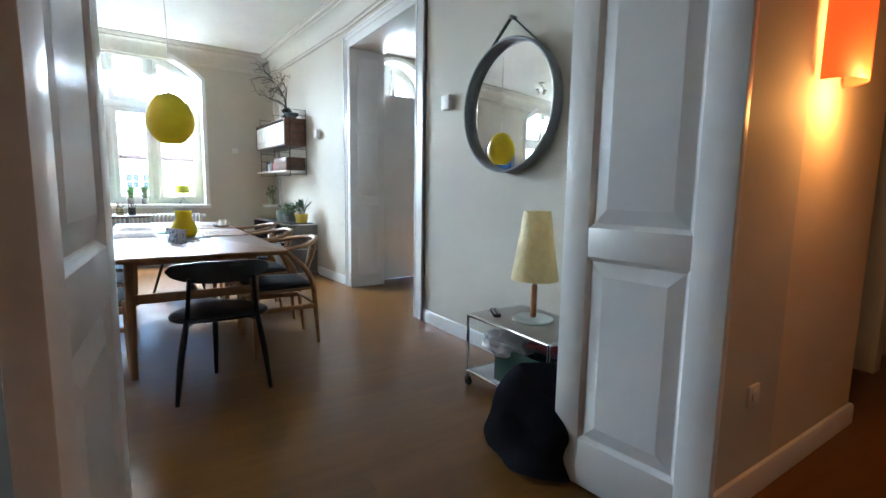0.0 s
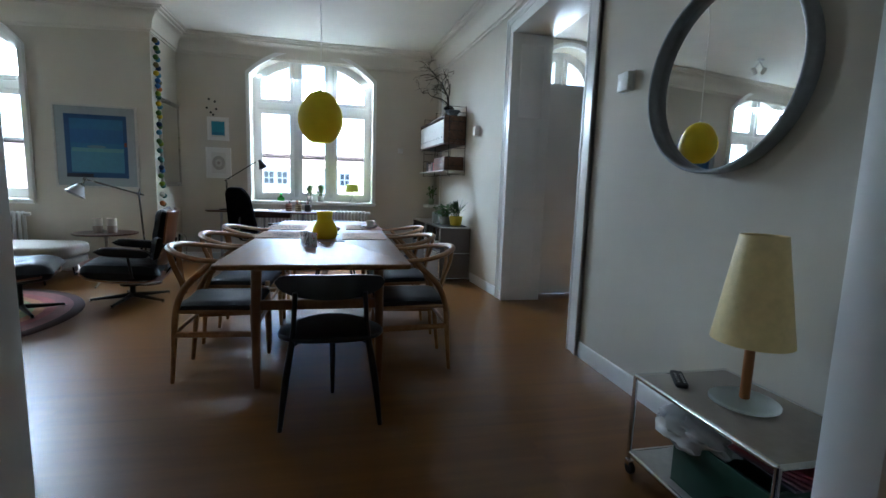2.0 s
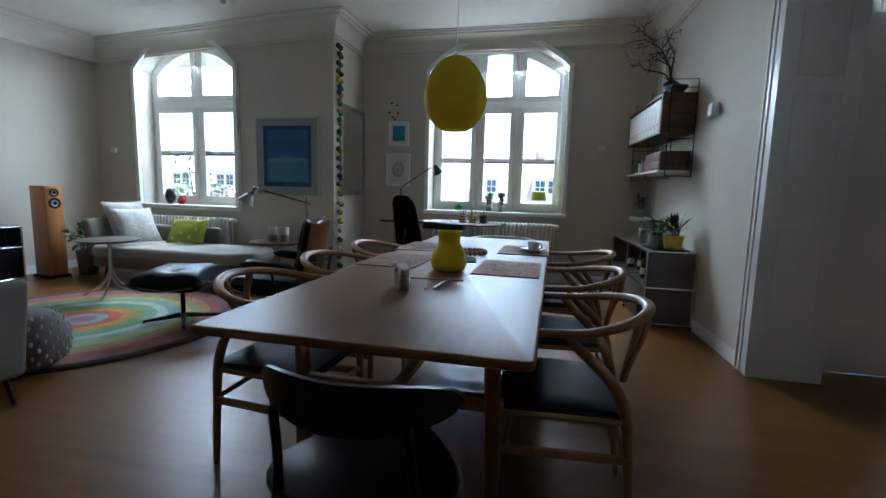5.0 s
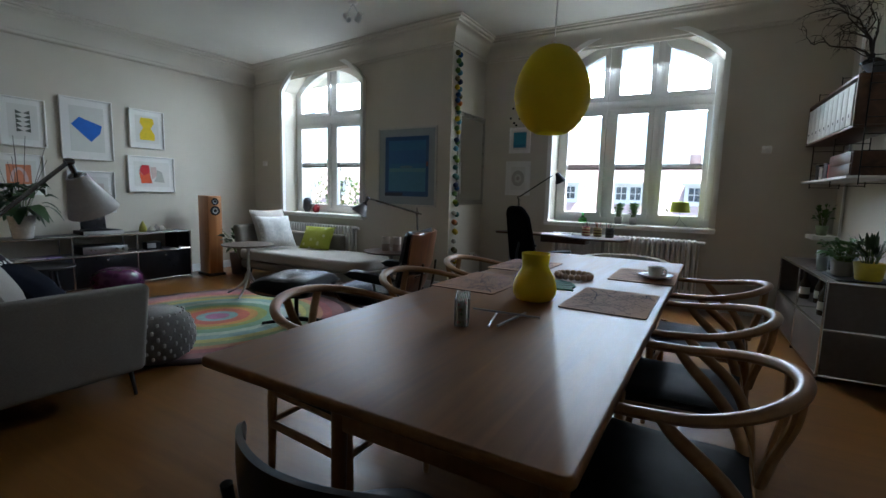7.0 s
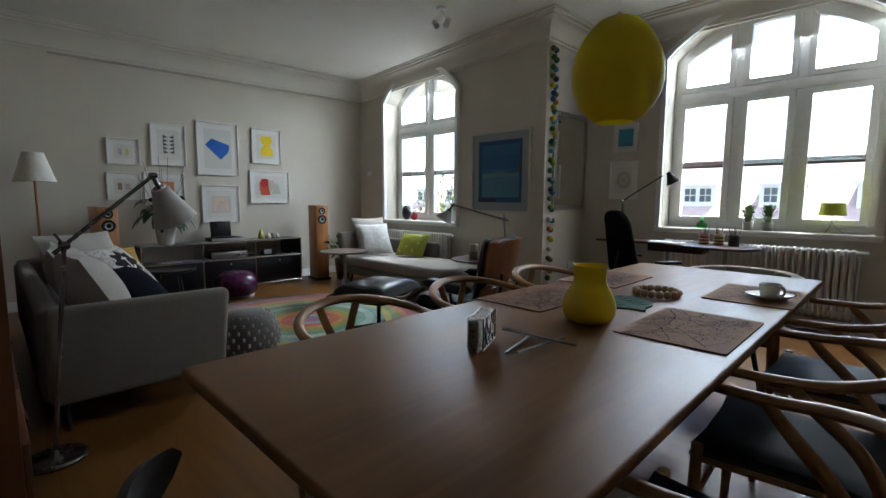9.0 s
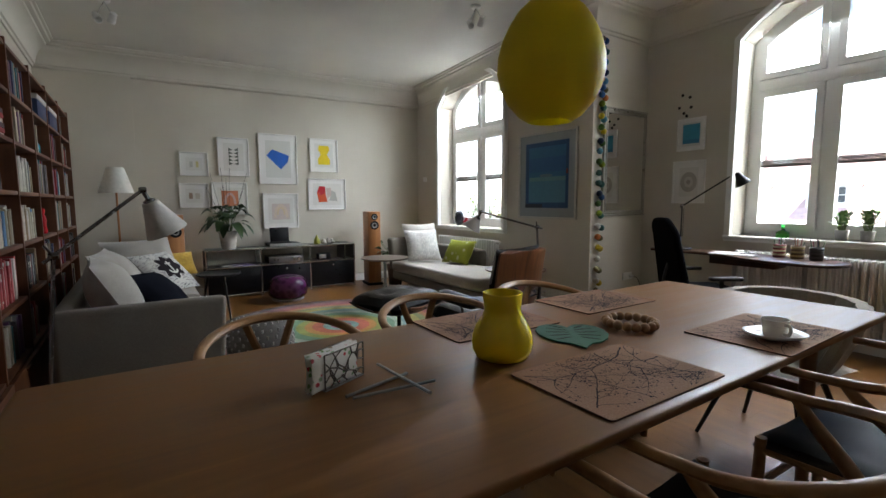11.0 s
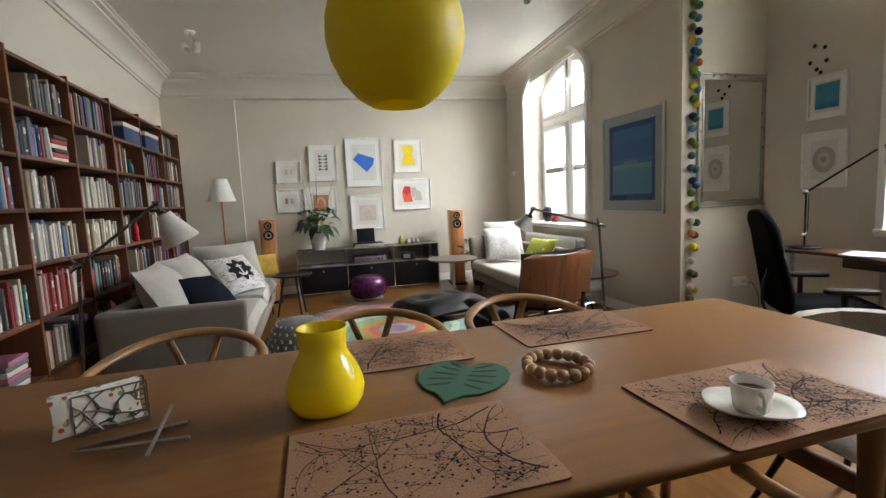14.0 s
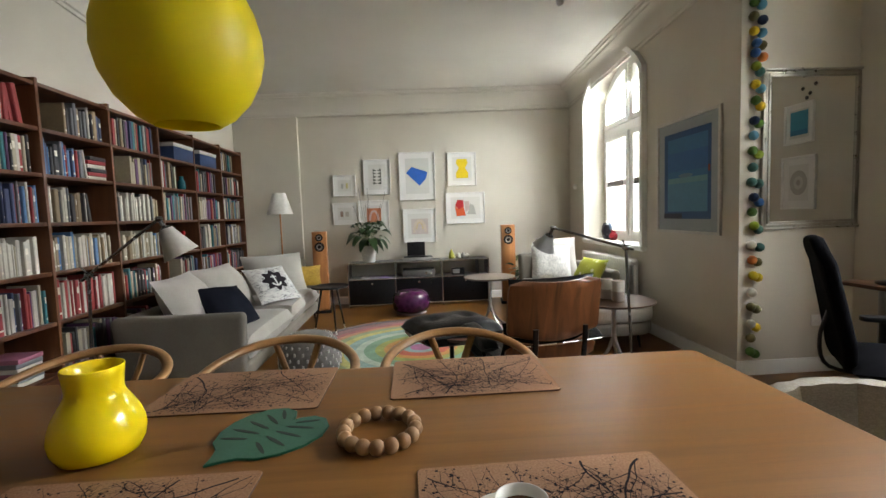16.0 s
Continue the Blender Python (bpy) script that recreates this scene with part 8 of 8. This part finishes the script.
def branch(p, d, ln, r, depth):
    global twg
    pts = [p]
    for k in range(6):
        d = (d + Vector((rt.gauss(0, 0.30), rt.gauss(0, 0.30), rt.gauss(0, 0.22) - 0.07))).normalized()
        pts.append(pts[-1] + d * ln / 6)
        if depth < 3 and k > 0 and rt.random() < 0.62:
            branch(pts[-1], (d + Vector((rt.gauss(0, 0.8), rt.gauss(0, 0.8), rt.gauss(0, 0.5)))).normalized(), ln * 0.55, r * 0.6, depth + 1)
    for q in pts:
        q.x = min(q.x, 0.02)
    twg = join(twg, tube(pts, [r * (1 - 0.12 * k) for k in range(7)], 5))


for a in ((-0.35, -0.2, 1.0), (-0.25, 0.6, 0.9), (-0.4, 1.0, 0.7), (-0.2, 0.1, 1.0), (-0.1, -0.5, 0.8)):
    branch(Vector((0, 0, 0.15)), Vector(a).normalized(), 0.46, 0.0095, 0)
part("dry_twig", twg, TWIG, vt, "tangled bare twigs")
bw = thing("glass_bowl", pose(4.52, 8.98, 2.0405), "dark glass bowl on top of the wall shelf", "bowl")
part("body", lathe([(0, 0), (0.04, 0), (0.05, 0.01), (0.095, 0.06), (0.10, 0.075), (0.094, 0.073), (0.04, 0.014), (0, 0.012)], 26), plain("smoky_glass", (0.10, 0.11, 0.12), 0.08), bw)


# ---- ceiling spots ----
def spots(x, y, rz):
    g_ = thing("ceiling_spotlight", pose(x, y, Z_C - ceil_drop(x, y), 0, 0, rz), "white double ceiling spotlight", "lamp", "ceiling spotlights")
    part("ceiling_plate", lathe([(0.0, -0.022), (0.045, -0.022), (0.05, -0.012), (0.05, -0.0005), (0, -0.0005)], 22), WHITEPL, g_)
    for s in (-1, 1):
        part("stem", tube(smooth_path([(0, 0, -0.02), (s * 0.03, 0, -0.07), (s * 0.06, 0, -0.12)], 3), 0.006, 8), CHROME, g_)
        part("spot_head", place(lathe([(0.018, 0.03), (0.026, 0.025), (0.032, -0.06), (0.029, -0.06), (0.02, -0.01), (0, 0.0)], 20), pose(s * 0.07, 0, -0.14, 25 * s, 40 * s, 0)), WHITEPL, g_)


spots(0.33, 8.39, 20)
spots(-1.06, 5.43, 60)
# ---- floor boards ----
fl = thing("floor", pose(0, 0, 0), "oiled oak board floor", "floor", "", "structure")
part("subfloor", join(box(-2.8, 4.55, -0.2, 5.0, 10.5, -0.021), box(1.1, 1.0, -0.2, 8.3, 4.55, -0.021), box(5.0, 4.55, -0.2, 9.3, 9.1, -0.021)), plain("screed", (0.10, 0.06, 0.03), 0.9), fl)
rnd = random.Random(11)
boards = {}


def floor_board(length):
    key = round(length, 3)
    if key not in boards:
        boards[key] = mesh_of("floor_board", box(0, 0.0001, -0.02, key - 0.0002, 0.1999, 0.0), FLOOR)
    return boards[key]


for row in range(50):
    y = 0.95 + row * 0.2
    x = -2.6 - rnd.choice((0, 0.55, 1.1, 1.65))
    lo, hi = (1.1, 8.3) if y < 4.5 else (-2.6, 9.25) if y < 9.0 else (-2.6, 4.9)
    while x < hi:
        a, b = max(x, lo), min(x + 2.2, hi)
        x += 2.2
        if b - a < 0.05 or y > 10.3:
            continue
        ob = new("floor_board", floor_board(b - a))
        ob.parent = fl
        ob.location = (a, y, 0)
